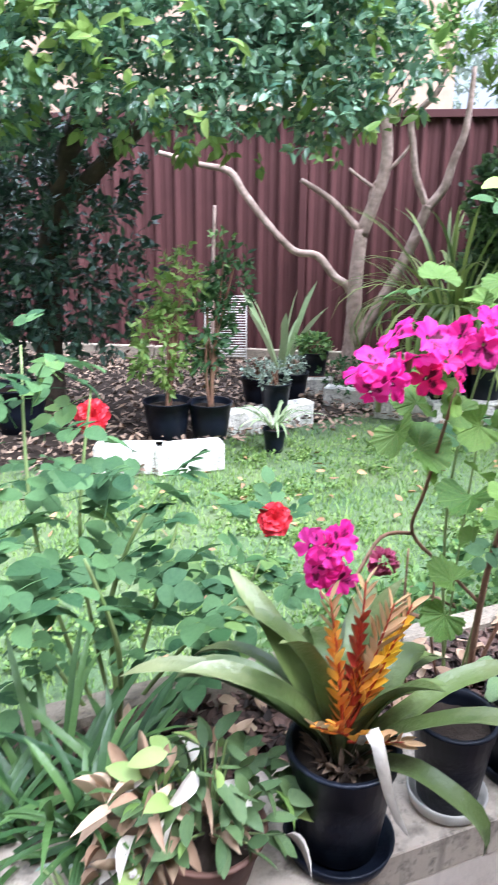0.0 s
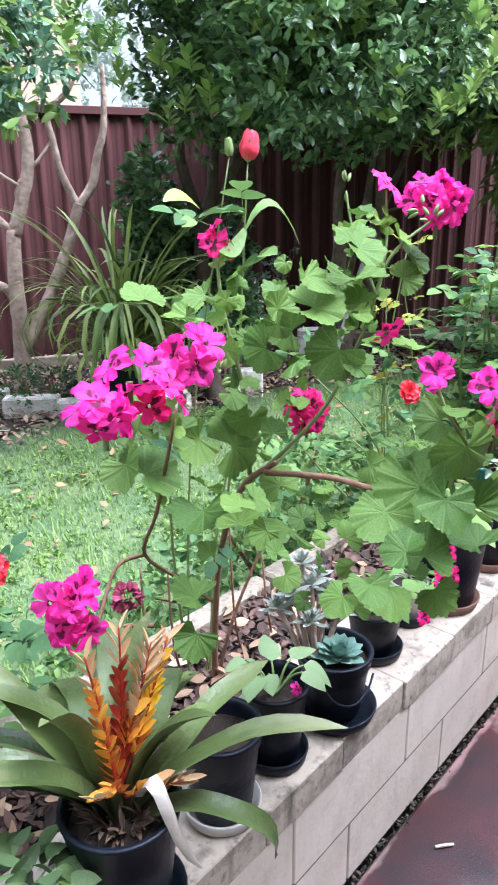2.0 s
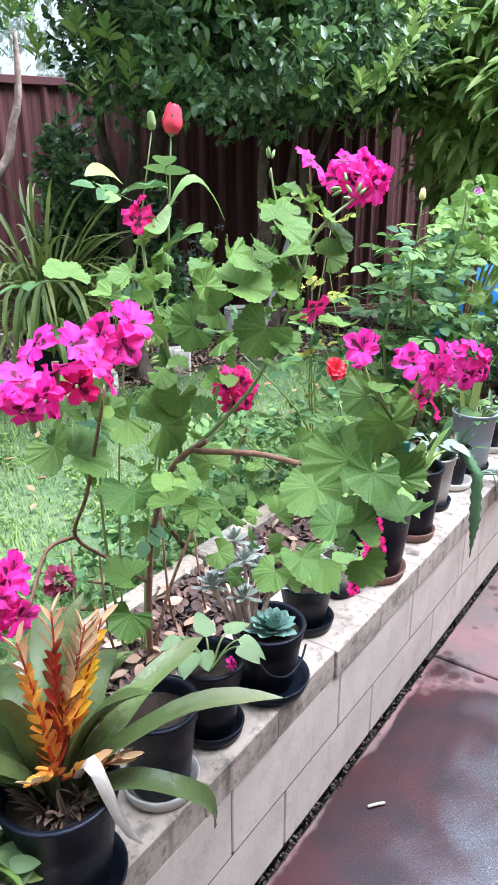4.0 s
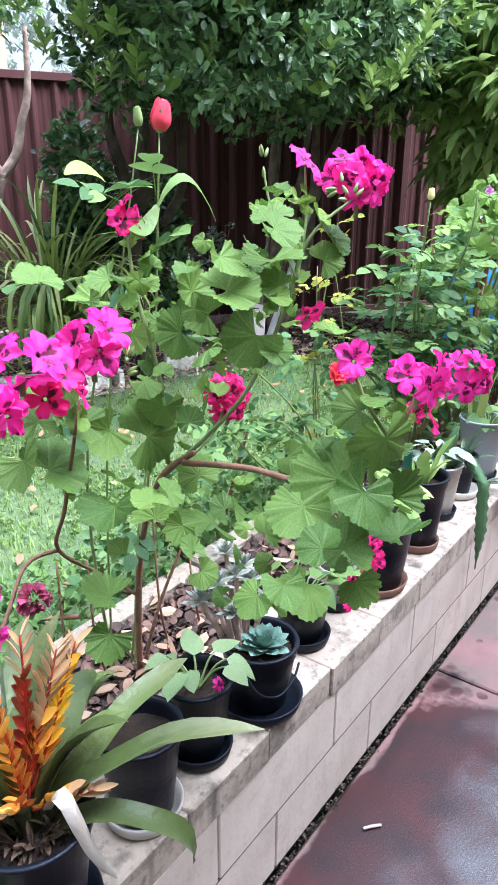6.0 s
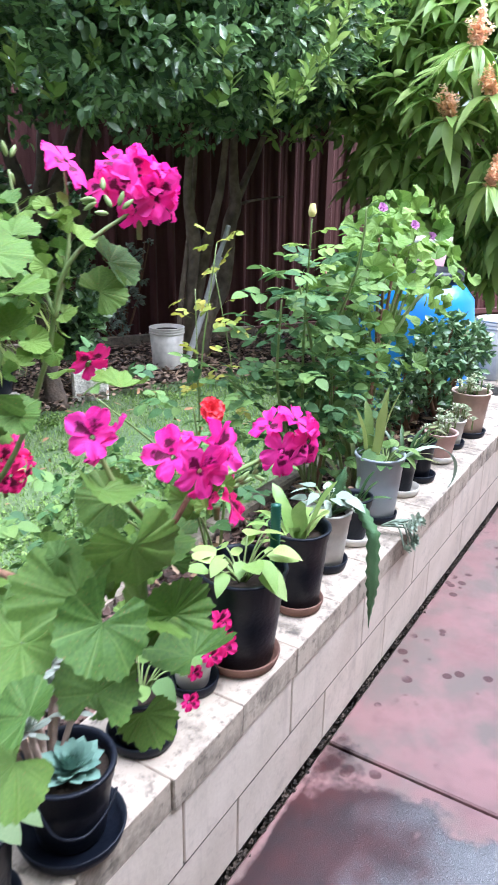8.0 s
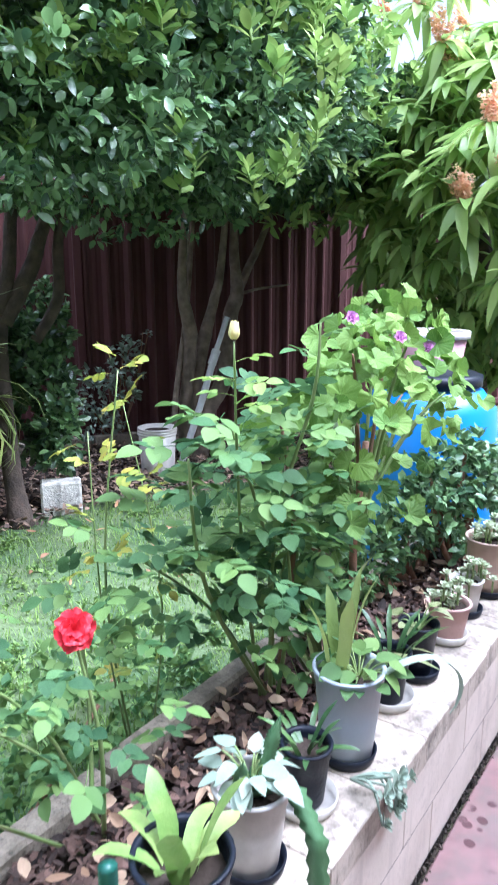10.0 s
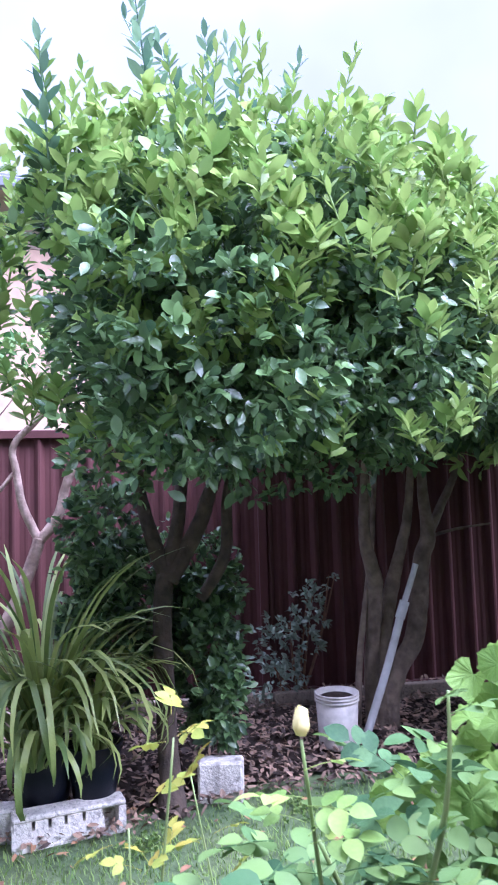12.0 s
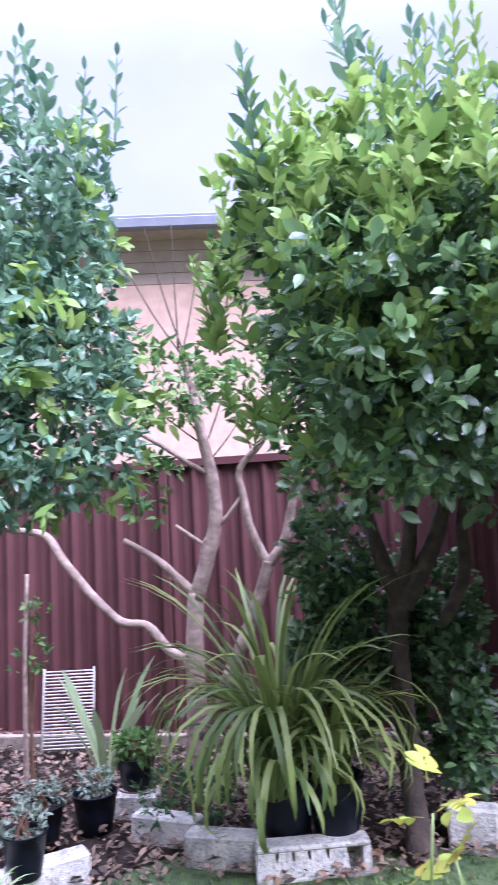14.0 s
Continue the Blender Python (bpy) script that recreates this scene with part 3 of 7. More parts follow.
def floret_mesh(size, seed, mat, petals=5, cup=35):
    b = Build()
    for k in range(petals):
        b.add(*petal(size * (1.12 if k in (0, 1) else 0.9), size * (0.98 if k in (0, 1) else 0.78), seed * 9 + k), pose(0, 0, 0, 0, 0, (-34, 34, 104, 180, 256)[k % 5]) @ pose(0.002, 0, 0, 0, -cup + 7 * (k % 3), 0))
    return b.mesh("floret", mat)


def veined(name, a, b, vein, veins=9.0, rough=0.6, glow=0.28, browning=0.0):
    """A leaf with veins that spread from the stalk, and dry brown patches."""
    m = leaf_material(name, a, b, rough=rough, glow=glow, island=0.65, spec=0.3)
    nt = m.node_tree
    n, link = nt.nodes.new, nt.links.new
    bs = nt.nodes["Principled BSDF"]
    col = bs.inputs["Base Color"].links[0].from_socket
    co, sep, at2, mul, wave, lt, mx = n("ShaderNodeTexCoord"), n("ShaderNodeSeparateXYZ"), n("ShaderNodeMath"), n("ShaderNodeMath"), n("ShaderNodeMath"), n("ShaderNodeMapRange"), n("ShaderNodeMix")
    at2.operation, mul.operation, wave.operation = "ARCTAN2", "MULTIPLY", "COSINE"
    mul.inputs[1].default_value = veins
    link(co.outputs["Object"], sep.inputs[0])
    link(sep.outputs["Y"], at2.inputs[0])
    link(sep.outputs["X"], at2.inputs[1])
    link(at2.outputs[0], mul.inputs[0])
    link(mul.outputs[0], wave.inputs[0])
    link(wave.outputs[0], lt.inputs["Value"])
    lt.inputs["From Min"].default_value, lt.inputs["From Max"].default_value, lt.inputs["To Max"].default_value = 0.94, 1.0, 0.22
    mx.data_type = "RGBA"
    mx.inputs["B"].default_value = (*vein, 1)
    link(lt.outputs["Result"], mx.inputs["Factor"])
    link(col, mx.inputs["A"])
    out = mx.outputs["Result"]
    if browning:
        nz, mr, m3, info, ob = n("ShaderNodeTexNoise"), n("ShaderNodeMapRange"), n("ShaderNodeMix"), n("ShaderNodeObjectInfo"), n("ShaderNodeVectorMath")
        nz.inputs["Scale"].default_value = 22.0
        link(co.outputs["Object"], ob.inputs[0])
        link(info.outputs["Location"], ob.inputs[1])
        link(ob.outputs[0], nz.inputs["Vector"])
        mr.inputs["From Min"].default_value, mr.inputs["From Max"].default_value, mr.inputs["To Max"].default_value = 0.66, 0.74, browning
        link(nz.outputs["Fac"], mr.inputs["Value"])
        m3.data_type = "RGBA"
        m3.inputs["B"].default_value = (0.30, 0.16, 0.06, 1)
        link(mr.outputs["Result"], m3.inputs["Factor"])
        link(out, m3.inputs["A"])
        out = m3.outputs["Result"]
    link(out, bs.inputs["Base Color"])
    for node in nt.nodes:
        if node.type == "BSDF_TRANSLUCENT":
            link(out, node.inputs["Color"])
    bump = next(k for k in nt.nodes if k.type == "BUMP")
    b2 = n("ShaderNodeBump")
    b2.inputs["Strength"].default_value, b2.inputs["Distance"].default_value, b2.invert = 0.5, 0.004, True
    m27, c27, ad27 = n("ShaderNodeMath"), n("ShaderNodeMath"), n("ShaderNodeMath")
    m27.operation, c27.operation, ad27.operation = "MULTIPLY", "COSINE", "MULTIPLY_ADD"
    m27.inputs[1].default_value, ad27.inputs[1].default_value = veins * 3, 0.05
    link(at2.outputs[0], m27.inputs[0])
    link(m27.outputs[0], c27.inputs[0])
    link(c27.outputs[0], ad27.inputs[0])
    link(lt.outputs["Result"], ad27.inputs[2])
    link(ad27.outputs[0], b2.inputs["Height"])
    link(bump.outputs["Normal"], b2.inputs["Normal"])
    link(b2.outputs["Normal"], bs.inputs["Normal"])
    return m


def blotched(name, a, b, dark, reach, size):
    """Petals with a dark feathered blotch on each of the two upper ones and a dark throat."""
    m = material(name, a, b, rough=0.55, scale=40, bump=0.3, bump_scale=160, island=0.85, through_light=0.4, spec=0.25)
    nt = m.node_tree
    n, link = nt.nodes.new, nt.links.new
    bs = nt.nodes["Principled BSDF"]
    col = bs.inputs["Base Color"].links[0].from_socket
    co, nz, shift, near = n("ShaderNodeTexCoord"), n("ShaderNodeTexNoise"), n("ShaderNodeMath"), None
    nz.inputs["Scale"].default_value, nz.inputs["Detail"].default_value = 170.0, 3.0
    link(co.outputs["Object"], nz.inputs["Vector"])
    shift.operation = "MULTIPLY_ADD"
    shift.inputs[1].default_value, shift.inputs[2].default_value = 0.016, -0.008
    link(nz.outputs["Fac"], shift.inputs[0])
    for turn, out, grow in ((-34, reach, 1.0), (34, reach, 1.0), (0, 0.0, 1.6), (-34, reach * 0.55, 1.7), (34, reach * 0.55, 1.7)):
        d, g = n("ShaderNodeVectorMath"), n("ShaderNodeMath")
        d.operation, g.operation = "DISTANCE", "MULTIPLY"
        d.inputs[1].default_value = (out * math.cos(radians(turn)), out * math.sin(radians(turn)), 0.25 * out)
        g.inputs[1].default_value = grow
        link(co.outputs["Object"], d.inputs[0])
        link(d.outputs["Value"], g.inputs[0])
        if near is None:
            near = g.outputs[0]
        else:
            k = n("ShaderNodeMath")
            k.operation = "MINIMUM"
            link(near, k.inputs[0])
            link(g.outputs[0], k.inputs[1])
            near = k.outputs[0]
    total, mr, mx = n("ShaderNodeMath"), n("ShaderNodeMapRange"), n("ShaderNodeMix")
    link(near, total.inputs[0])
    link(shift.outputs[0], total.inputs[1])
    mr.inputs["From Min"].default_value, mr.inputs["From Max"].default_value = size * 0.75, size * 1.25
    mr.inputs["To Min"].default_value, mr.inputs["To Max"].default_value = 0.93, 0.0
    link(total.outputs[0], mr.inputs["Value"])
    mx.data_type = "RGBA"
    mx.inputs["B"].default_value = (*dark, 1)
    link(mr.outputs["Result"], mx.inputs["Factor"])
    link(col, mx.inputs["A"])
    link(mx.outputs["Result"], bs.inputs["Base Color"])
    for node in nt.nodes:
        if node.type == "BSDF_TRANSLUCENT":
            link(mx.outputs["Result"], node.inputs["Color"])
    return m


M_PEL = veined("pelargonium_leaf", (0.045, 0.115, 0.022), (0.185, 0.31, 0.06), (0.31, 0.43, 0.14), 7.0, browning=0.9, rough=0.5)
M_PEL_BRIGHT = veined("bright_pelargonium_leaf", (0.085, 0.20, 0.032), (0.25, 0.39, 0.075), (0.36, 0.50, 0.16), 7.0, browning=0.3, rough=0.5)
M_FLORET = blotched("magenta_floret", (0.95, 0.075, 0.46), (0.87, 0.016, 0.30), (0.07, 0.002, 0.018), 0.0122, 0.0056)
M_FLORET2 = blotched("deep_magenta_floret", (0.90, 0.04, 0.29), (0.80, 0.014, 0.17), (0.04, 0.002, 0.010), 0.0108, 0.0056)
M_ROSE = leaf_material("rose_leaf_green", (0.05, 0.135, 0.045), (0.19, 0.30, 0.082), rough=0.5, glow=0.3, island=0.95, spec=0.3)
M_PEPEROMIA = leaf_material("dark_peperomia_leaf", (0.018, 0.055, 0.025), (0.17, 0.25, 0.09), rough=0.45, glow=0.12, scale=45, island=0.3, spec=0.3)
M_BLEACHED = material("bleached_leaf", (0.66, 0.60, 0.52), (0.50, 0.43, 0.34), rough=0.7, scale=30, bump=0.3)
M_BUDRED = material("red_rose_bud", (0.90, 0.10, 0.15), (0.82, 0.04, 0.08), rough=0.45, scale=40, bump=0.15, through_light=0.3)
M_ROSE_DARK = leaf_material("rose_leaf_dark", (0.022, 0.07, 0.03), (0.115, 0.22, 0.08), rough=0.55, glow=0.25, spec=0.22)
M_ROSE_NEW = leaf_material("young_rose_leaf", (0.24, 0.33, 0.05), (0.42, 0.34, 0.06), rough=0.5, glow=0.35)
M_ROSE_YOUNG = leaf_material("fresh_rose_leaf", (0.16, 0.30, 0.065), (0.38, 0.49, 0.12), rough=0.5, glow=0.35, island=0.8)
M_DEAD = material("dry_leaf", (0.58, 0.42, 0.28), (0.27, 0.15, 0.085), rough=0.85, scale=36, bump=0.5, island=0.9, through_light=0.15)
M_MULCH = material("bark_mulch", (0.17, 0.095, 0.07), (0.022, 0.014, 0.011), rough=0.85, scale=24, bump=0.5, island=1.0)
M_FALLEN = material("tan_fallen_leaf", (0.42, 0.23, 0.11), (0.22, 0.11, 0.06), rough=0.8, scale=25, bump=0.3, island=0.95)
M_SHEATH = material("dry_brown_sheath", (0.20, 0.13, 0.08), (0.07, 0.045, 0.03), rough=0.9, scale=40, bump=0.4, island=0.9)
M_LITTER = material("fallen_leaf", (0.38, 0.25, 0.165), (0.06, 0.042, 0.034), rough=0.75, scale=20, bump=0.4, island=1.0)
M_BROM = leaf_material("bromeliad_leaf", (0.032, 0.05, 0.017), (0.145, 0.20, 0.055), rough=0.36, glow=0.06, scale=11, spec=0.4)


def aged_strap(m, heart, tip):
    """Lets a strap leaf darken at its heart and bleach in patches towards its tip."""
    nt = m.node_tree
    n, link = nt.nodes.new, nt.links.new
    bs = nt.nodes["Principled BSDF"]
    col = bs.inputs["Base Color"].links[0].from_socket
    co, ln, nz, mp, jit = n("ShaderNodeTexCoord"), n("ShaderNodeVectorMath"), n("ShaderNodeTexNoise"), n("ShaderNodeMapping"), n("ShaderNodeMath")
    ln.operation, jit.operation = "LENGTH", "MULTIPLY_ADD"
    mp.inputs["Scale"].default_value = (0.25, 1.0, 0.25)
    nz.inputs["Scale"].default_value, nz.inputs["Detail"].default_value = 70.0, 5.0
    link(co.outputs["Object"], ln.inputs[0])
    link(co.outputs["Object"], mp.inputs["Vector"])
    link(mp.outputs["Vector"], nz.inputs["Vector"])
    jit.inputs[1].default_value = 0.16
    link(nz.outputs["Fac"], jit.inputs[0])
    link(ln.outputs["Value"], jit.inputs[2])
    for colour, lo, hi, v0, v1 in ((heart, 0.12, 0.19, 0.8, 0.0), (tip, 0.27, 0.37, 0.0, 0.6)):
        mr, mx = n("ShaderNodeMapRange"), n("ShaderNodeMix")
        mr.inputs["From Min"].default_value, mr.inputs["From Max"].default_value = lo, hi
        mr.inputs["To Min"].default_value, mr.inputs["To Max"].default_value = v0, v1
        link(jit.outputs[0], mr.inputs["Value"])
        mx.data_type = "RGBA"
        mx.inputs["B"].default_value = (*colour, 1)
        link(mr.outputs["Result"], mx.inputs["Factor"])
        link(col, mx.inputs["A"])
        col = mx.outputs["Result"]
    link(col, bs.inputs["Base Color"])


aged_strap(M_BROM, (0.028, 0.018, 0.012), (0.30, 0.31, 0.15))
M_BRACT_O = material("orange_bract", (0.88, 0.52, 0.07), (0.70, 0.22, 0.04), rough=0.4, scale=60, bump=0.1, island=0.8, through_light=0.2)
M_BRACT_DRY = material("dry_beige_bract", (0.70, 0.49, 0.27), (0.50, 0.28, 0.12), rough=0.7, scale=60, bump=0.2, island=0.9, through_light=0.15)
M_BRACT_R = material("red_bract", (0.28, 0.02, 0.014), (0.42, 0.06, 0.02), rough=0.4, scale=26, bump=0.1, island=0.7, through_light=0.15)
M_BRACT_Y = material("yellow_bract", (0.92, 0.66, 0.05), (0.88, 0.46, 0.04), rough=0.4, scale=60, bump=0.1, island=0.8, through_light=0.25)
M_BRACT_RO = material("red_orange_bract", (0.50, 0.09, 0.02), (0.80, 0.34, 0.05), rough=0.4, scale=40, bump=0.1, island=0.9, through_light=0.2)
M_GREYLEAF = leaf_material("grey_green_succulent", (0.36, 0.38, 0.32), (0.13, 0.17, 0.12), rough=0.6, glow=0.06, island=0.9)
M_SILVER = leaf_material("silver_succulent", (0.33, 0.39, 0.29), (0.20, 0.27, 0.20), rough=0.6, glow=0.08)
M_ECHEV = leaf_material("blue_green_succulent", (0.16, 0.30, 0.24), (0.22, 0.37, 0.29), rough=0.5, glow=0.08)
M_SEDUM = leaf_material("cream_sedum_leaf", (0.50, 0.52, 0.36), (0.32, 0.40, 0.22), rough=0.5, glow=0.15)
M_VARIEG = leaf_material("variegated_leaf", (0.40, 0.50, 0.25), (0.14, 0.28, 0.10), rough=0.45, glow=0.28, scale=60, island=0.3)
M_YELLOWING = leaf_material("yellowing_leaf", (0.14, 0.29, 0.06), (0.42, 0.50, 0.16), rough=0.42, glow=0.3, scale=40, island=0.6)
M_LILY = leaf_material("lily_strap", (0.075, 0.14, 0.033), (0.42, 0.49, 0.15), rough=0.36, glow=0.22, island=0.95)
M_STRIPED = leaf_material("striped_strap", (0.46, 0.52, 0.30), (0.14, 0.25, 0.08), rough=0.45, glow=0.25, scale=40)
M_CACTUS = leaf_material("flat_cactus", (0.06, 0.15, 0.06), (0.10, 0.20, 0.085), rough=0.5, glow=0.05)
M_MANGO = leaf_material("mango_leaf", (0.17, 0.30, 0.07), (0.46, 0.60, 0.20), rough=0.4, glow=0.5, island=0.95, spec=0.4)
M_PANICLE = material("pale_orange_blossom", (0.95, 0.72, 0.50), (0.90, 0.58, 0.40), rough=0.8, scale=40, bump=0.3, island=0.9, through_light=0.5)
M_YELLOW = material("pale_yellow_petal", (0.80, 0.68, 0.22), (0.78, 0.74, 0.42), rough=0.5, scale=30, bump=0.1, through_light=0.3)
M_LILAC = material("lilac_petal", (0.60, 0.24, 0.55), (0.7, 0.38, 0.62), rough=0.5, scale=30, bump=0.1, through_light=0.3)
M_GREENPLASTIC = material("dark_green_plastic", (0.015, 0.10, 0.07), (0.012, 0.08, 0.055), rough=0.35, scale=20, bump=0.05)

PEL_LEAVES_BRIGHT = [Build().add(*scalloped(1.0, k, k * 5 + 2, c, 48)).mesh("leaf", M_PEL_BRIGHT) for k, c in ((7, 0.28), (5, 0.45), (7, -0.15))]
PEL_LEAVES = [Build().add(*scalloped(1.0, k, k * 3 + 1, c)).mesh("leaf", M_PEL) for k, c in ((7, 0.25), (8, 0.42), (5, 0.15), (9, 0.34), (7, -0.22))]
FLORETS = [floret_mesh(0.0240, k, M_FLORET, cup=2 + 11 * k) for k in range(3)]
M_SPENT = material("spent_flower", (0.42, 0.06, 0.15), (0.22, 0.05, 0.06), rough=0.7, scale=60, bump=0.3, island=0.9)
FLORETS_SPENT = [floret_mesh(0.012, k + 6, M_SPENT, cup=62 + 6 * k) for k in range(3)]
FLORETS_DEEP = [floret_mesh(0.0212, k + 3, M_FLORET2, cup=4 + 11 * k) for k in range(3)]


def flower_head(parent, at, radius, count, seed, meshes, origin, squash=0.8, face=(-0.35, -1.0, 0.35)):
    """A rounded umbel of ruffled florets on short stalks."""
    rnd = random.Random(seed)
    at = Vector(at) - origin
    head = part("flower_head", Build().add(*tube([at + Vector((0, 0, -radius * 1.5)), at + Vector((0, 0, -radius * 0.5))], [0.003, 0.004], 6)), M_GREENSTEM, parent)
    fd = Vector(face).normalized()
    placed = 0
    k = 0
    while placed < count and k < 400:
        k += 1
        z = 1 - 2 * (placed + 0.5) / (count * 1.35)
        a = placed * 2.39996 + seed
        d = Vector((math.sqrt(max(0, 1 - z * z)) * math.cos(a), math.sqrt(max(0, 1 - z * z)) * math.sin(a), z))
        q = fd.to_track_quat("Z", "X")
        d = q @ d
        p = at + Vector((d.x, d.y, d.z * squash)) * radius * rnd.uniform(0.8, 1.05)
        n = (d * 0.8 + fd * 0.45 + rand_dir(rnd) * 0.3).normalized()
        part("floret", rnd.choice(meshes), None, head, m=Matrix.Translation(p) @ n.to_track_quat("Z", "X").to_matrix().to_4x4() @ Matrix.Rotation(rnd.uniform(0, 6.28), 4, "Z") @ Matrix.Scale(rnd.uniform(0.85, 1.12), 4))
        placed += 1
    return head


def pel_leaf(parent, at, r, origin, rnd, face=(-0.35, -0.6, 0.7), shapes=None):
    n = (Vector(face) + rand_dir(rnd) * 0.75).normalized()
    m = Matrix.Translation(Vector(at) - origin) @ n.to_track_quat("Z", "X").to_matrix().to_4x4() @ Matrix.Rotation(rnd.uniform(0, 6.28), 4, "Z") @ Matrix.Scale(r, 4)
    return part("leaf", rnd.choice(shapes or PEL_LEAVES), None, parent, m=m)


# ---- the big pink pelargonium ----
def build_pelargonium():
    rnd = random.Random(21)
    o = Vector((1.50, 0.30, 0.29))
    p = thing("pelargonium", o, "tall pink regal pelargonium with scalloped leaves and woody stems", "flowering plant")

    def stem(pts, r, mat=M_STEM):
        return part("stem", Build().add(*tube([Vector(q) - o for q in pts], r, 7, 0.06, len(pts))), mat, p)

    stem([(1.52, 0.32, 0.27), (1.50, 0.30, 0.42), (1.48, 0.26, 0.62), (1.45, 0.18, 0.78), (1.42, 0.08, 0.86)], [0.0072, 0.0065, 0.0058, 0.0050, 0.0043])
    stem([(1.50, 0.29, 0.5), (1.40, 0.28, 0.60), (1.30, 0.25, 0.70), (1.22, 0.12, 0.84), (1.19, 0.04, 1.0)], [0.0036, 0.0032, 0.0032, 0.0027, 0.0018])
    for q in ((1.36, 0.34, 0.62), (1.44, 0.36, 0.58), (1.60, 0.35, 0.66), (1.30, 0.30, 0.55), (1.68, 0.33, 0.52)):
        stem([(q[0] + 0.04, q[1], 0.27), (q[0] - 0.01, q[1] - 0.02, 0.42), q], [0.003, 0.0026, 0.0018])
    stem([(1.42, 0.10, 0.84), (1.41, -0.02, 0.865), (1.42, -0.12, 0.87), (1.46, -0.2, 0.93), (1.52, -0.21, 1.0)], [0.0050, 0.0043, 0.0043, 0.0029, 0.0022])
    stem([(1.45, 0.18, 0.78), (1.50, 0.06, 0.92), (1.52, 0.0, 1.05), (1.53, -0.03, 1.15), (1.59, -0.06, 1.20)], [0.0040, 0.0032, 0.0028, 0.0024, 0.0018], M_GREENSTEM)
    stem([(1.52, -0.02, 1.10), (1.555, -0.01, 1.17), (1.565, 0.0, 1.24)], [0.0029, 0.0022, 0.0014], M_GREENSTEM)
    stem([(1.52, -0.02, 1.10), (1.53, 0.03, 1.19), (1.533, 0.045, 1.24)], [0.0022, 0.0018, 0.0012], M_GREENSTEM)
    stem([(1.44, 0.15, 0.82), (1.42, 0.14, 0.95), (1.41, 0.17, 1.08), (1.42, 0.19, 1.15)], [0.0043, 0.0036, 0.0029, 0.0022], M_GREENSTEM)
    stem([(1.45, 0.12, 0.83), (1.50, 0.11, 0.86), (1.54, 0.116, 0.90)], [0.0029, 0.0022, 0.0022], M_GREENSTEM)
    stem([(1.46, -0.2, 0.93), (1.43, -0.18, 0.98), (1.42, -0.166, 1.02)], [0.0029, 0.0022, 0.0022], M_GREENSTEM)
    stem([(1.52, -0.2, 0.96), (1.6, -0.21, 0.96), (1.655, -0.22, 0.97)], [0.0029, 0.0022, 0.0022], M_GREENSTEM)
    stem([(1.53, 0.33, 0.28), (1.56, 0.30, 0.45), (1.62, 0.26, 0.62)], [0.0050, 0.0036, 0.0022])
    stem([(1.3, 0.25, 0.70), (1.22, 0.22, 0.72), (1.12, 0.14, 0.70), (1.07, 0.11, 0.74)], [0.0036, 0.0029, 0.0029, 0.0022])
    heads = [((1.616, -0.052, 1.224), 0.034, 9, FLORETS), ((1.412, 0.181, 1.175), 0.015, 3, FLORETS_DEEP), ((1.222, 0.05, 1.056), 0.029, 6, FLORETS),
             ((1.058, 0.0, 1.03), 0.024, 5, FLORETS), ((1.10, 0.01, 1.065), 0.022, 3, FLORETS), ((1.14, 0.01, 1.03), 0.02, 3, FLORETS_DEEP), ((1.543, 0.116, 0.907), 0.030, 10, FLORETS_DEEP), ((1.422, -0.166, 1.031), 0.012, 2, FLORETS),
             ((1.468, -0.226, 1.008), 0.024, 5, FLORETS), ((1.645, -0.222, 0.98), 0.028, 6, FLORETS), ((1.545, -0.2, 0.935), 0.014, 2, FLORETS_DEEP), ((1.565, 0.0, 1.247), 0.004, 1, FLORETS),
             ((1.06, 0.10, 0.785), 0.022, 6, FLORETS), ((1.062, 0.10, 0.752), 0.02, 4, FLORETS), ((1.16, 0.12, 0.738), 0.011, 9, FLORETS_SPENT), ((1.58, 0.0, 1.045), 0.006, 1, FLORETS_DEEP)]
    out = Vector((-0.72, -0.66, 0.20)).normalized()

    def clear(q, r):
        """Leaves turn aside from the flower heads, which face outwards."""
        for at, hr, n, meshes in heads:
            d = Vector(q) - Vector(at)
            along = d.dot(out)
            if along > -0.02 and (d - out * along).length < hr + 0.55 * r + 0.006 + 0.1 * max(0.0, along):
                return False
        return True

    right = [(1.29, 0.98, 0.044), (1.38, 0.90, 0.05), (1.43, 0.97, 0.03), (1.53, 0.93, 0.028), (1.51, 0.90, 0.035), (1.24, 0.97, 0.028), (1.23, 0.92, 0.038), (1.33, 0.88, 0.04),
             (1.38, 0.81, 0.04), (1.49, 0.79, 0.05), (1.29, 0.86, 0.028), (1.29, 0.81, 0.034), (1.47, 0.715, 0.034), (1.22, 0.85, 0.026), (1.24, 0.81, 0.026), (1.45, 0.86, 0.04), (1.40, 0.955, 0.042), (1.345, 0.97, 0.036), (1.455, 0.915, 0.04), (1.31, 0.985, 0.03), (1.44, 0.865, 0.042), (1.365, 0.90, 0.04), (1.41, 0.99, 0.03)]
    top = [(1.38, 1.14, 0.036), (1.46, 1.13, 0.042), (1.38, 1.10, 0.039), (1.53, 1.08, 0.04), (1.43, 1.04, 0.042), (1.60, 1.15, 0.034), (1.43, 1.17, 0.032),
           (1.49, 1.18, 0.03), (1.58, 1.12, 0.028), (1.58, 1.02, 0.033), (1.46, 1.21, 0.02)]
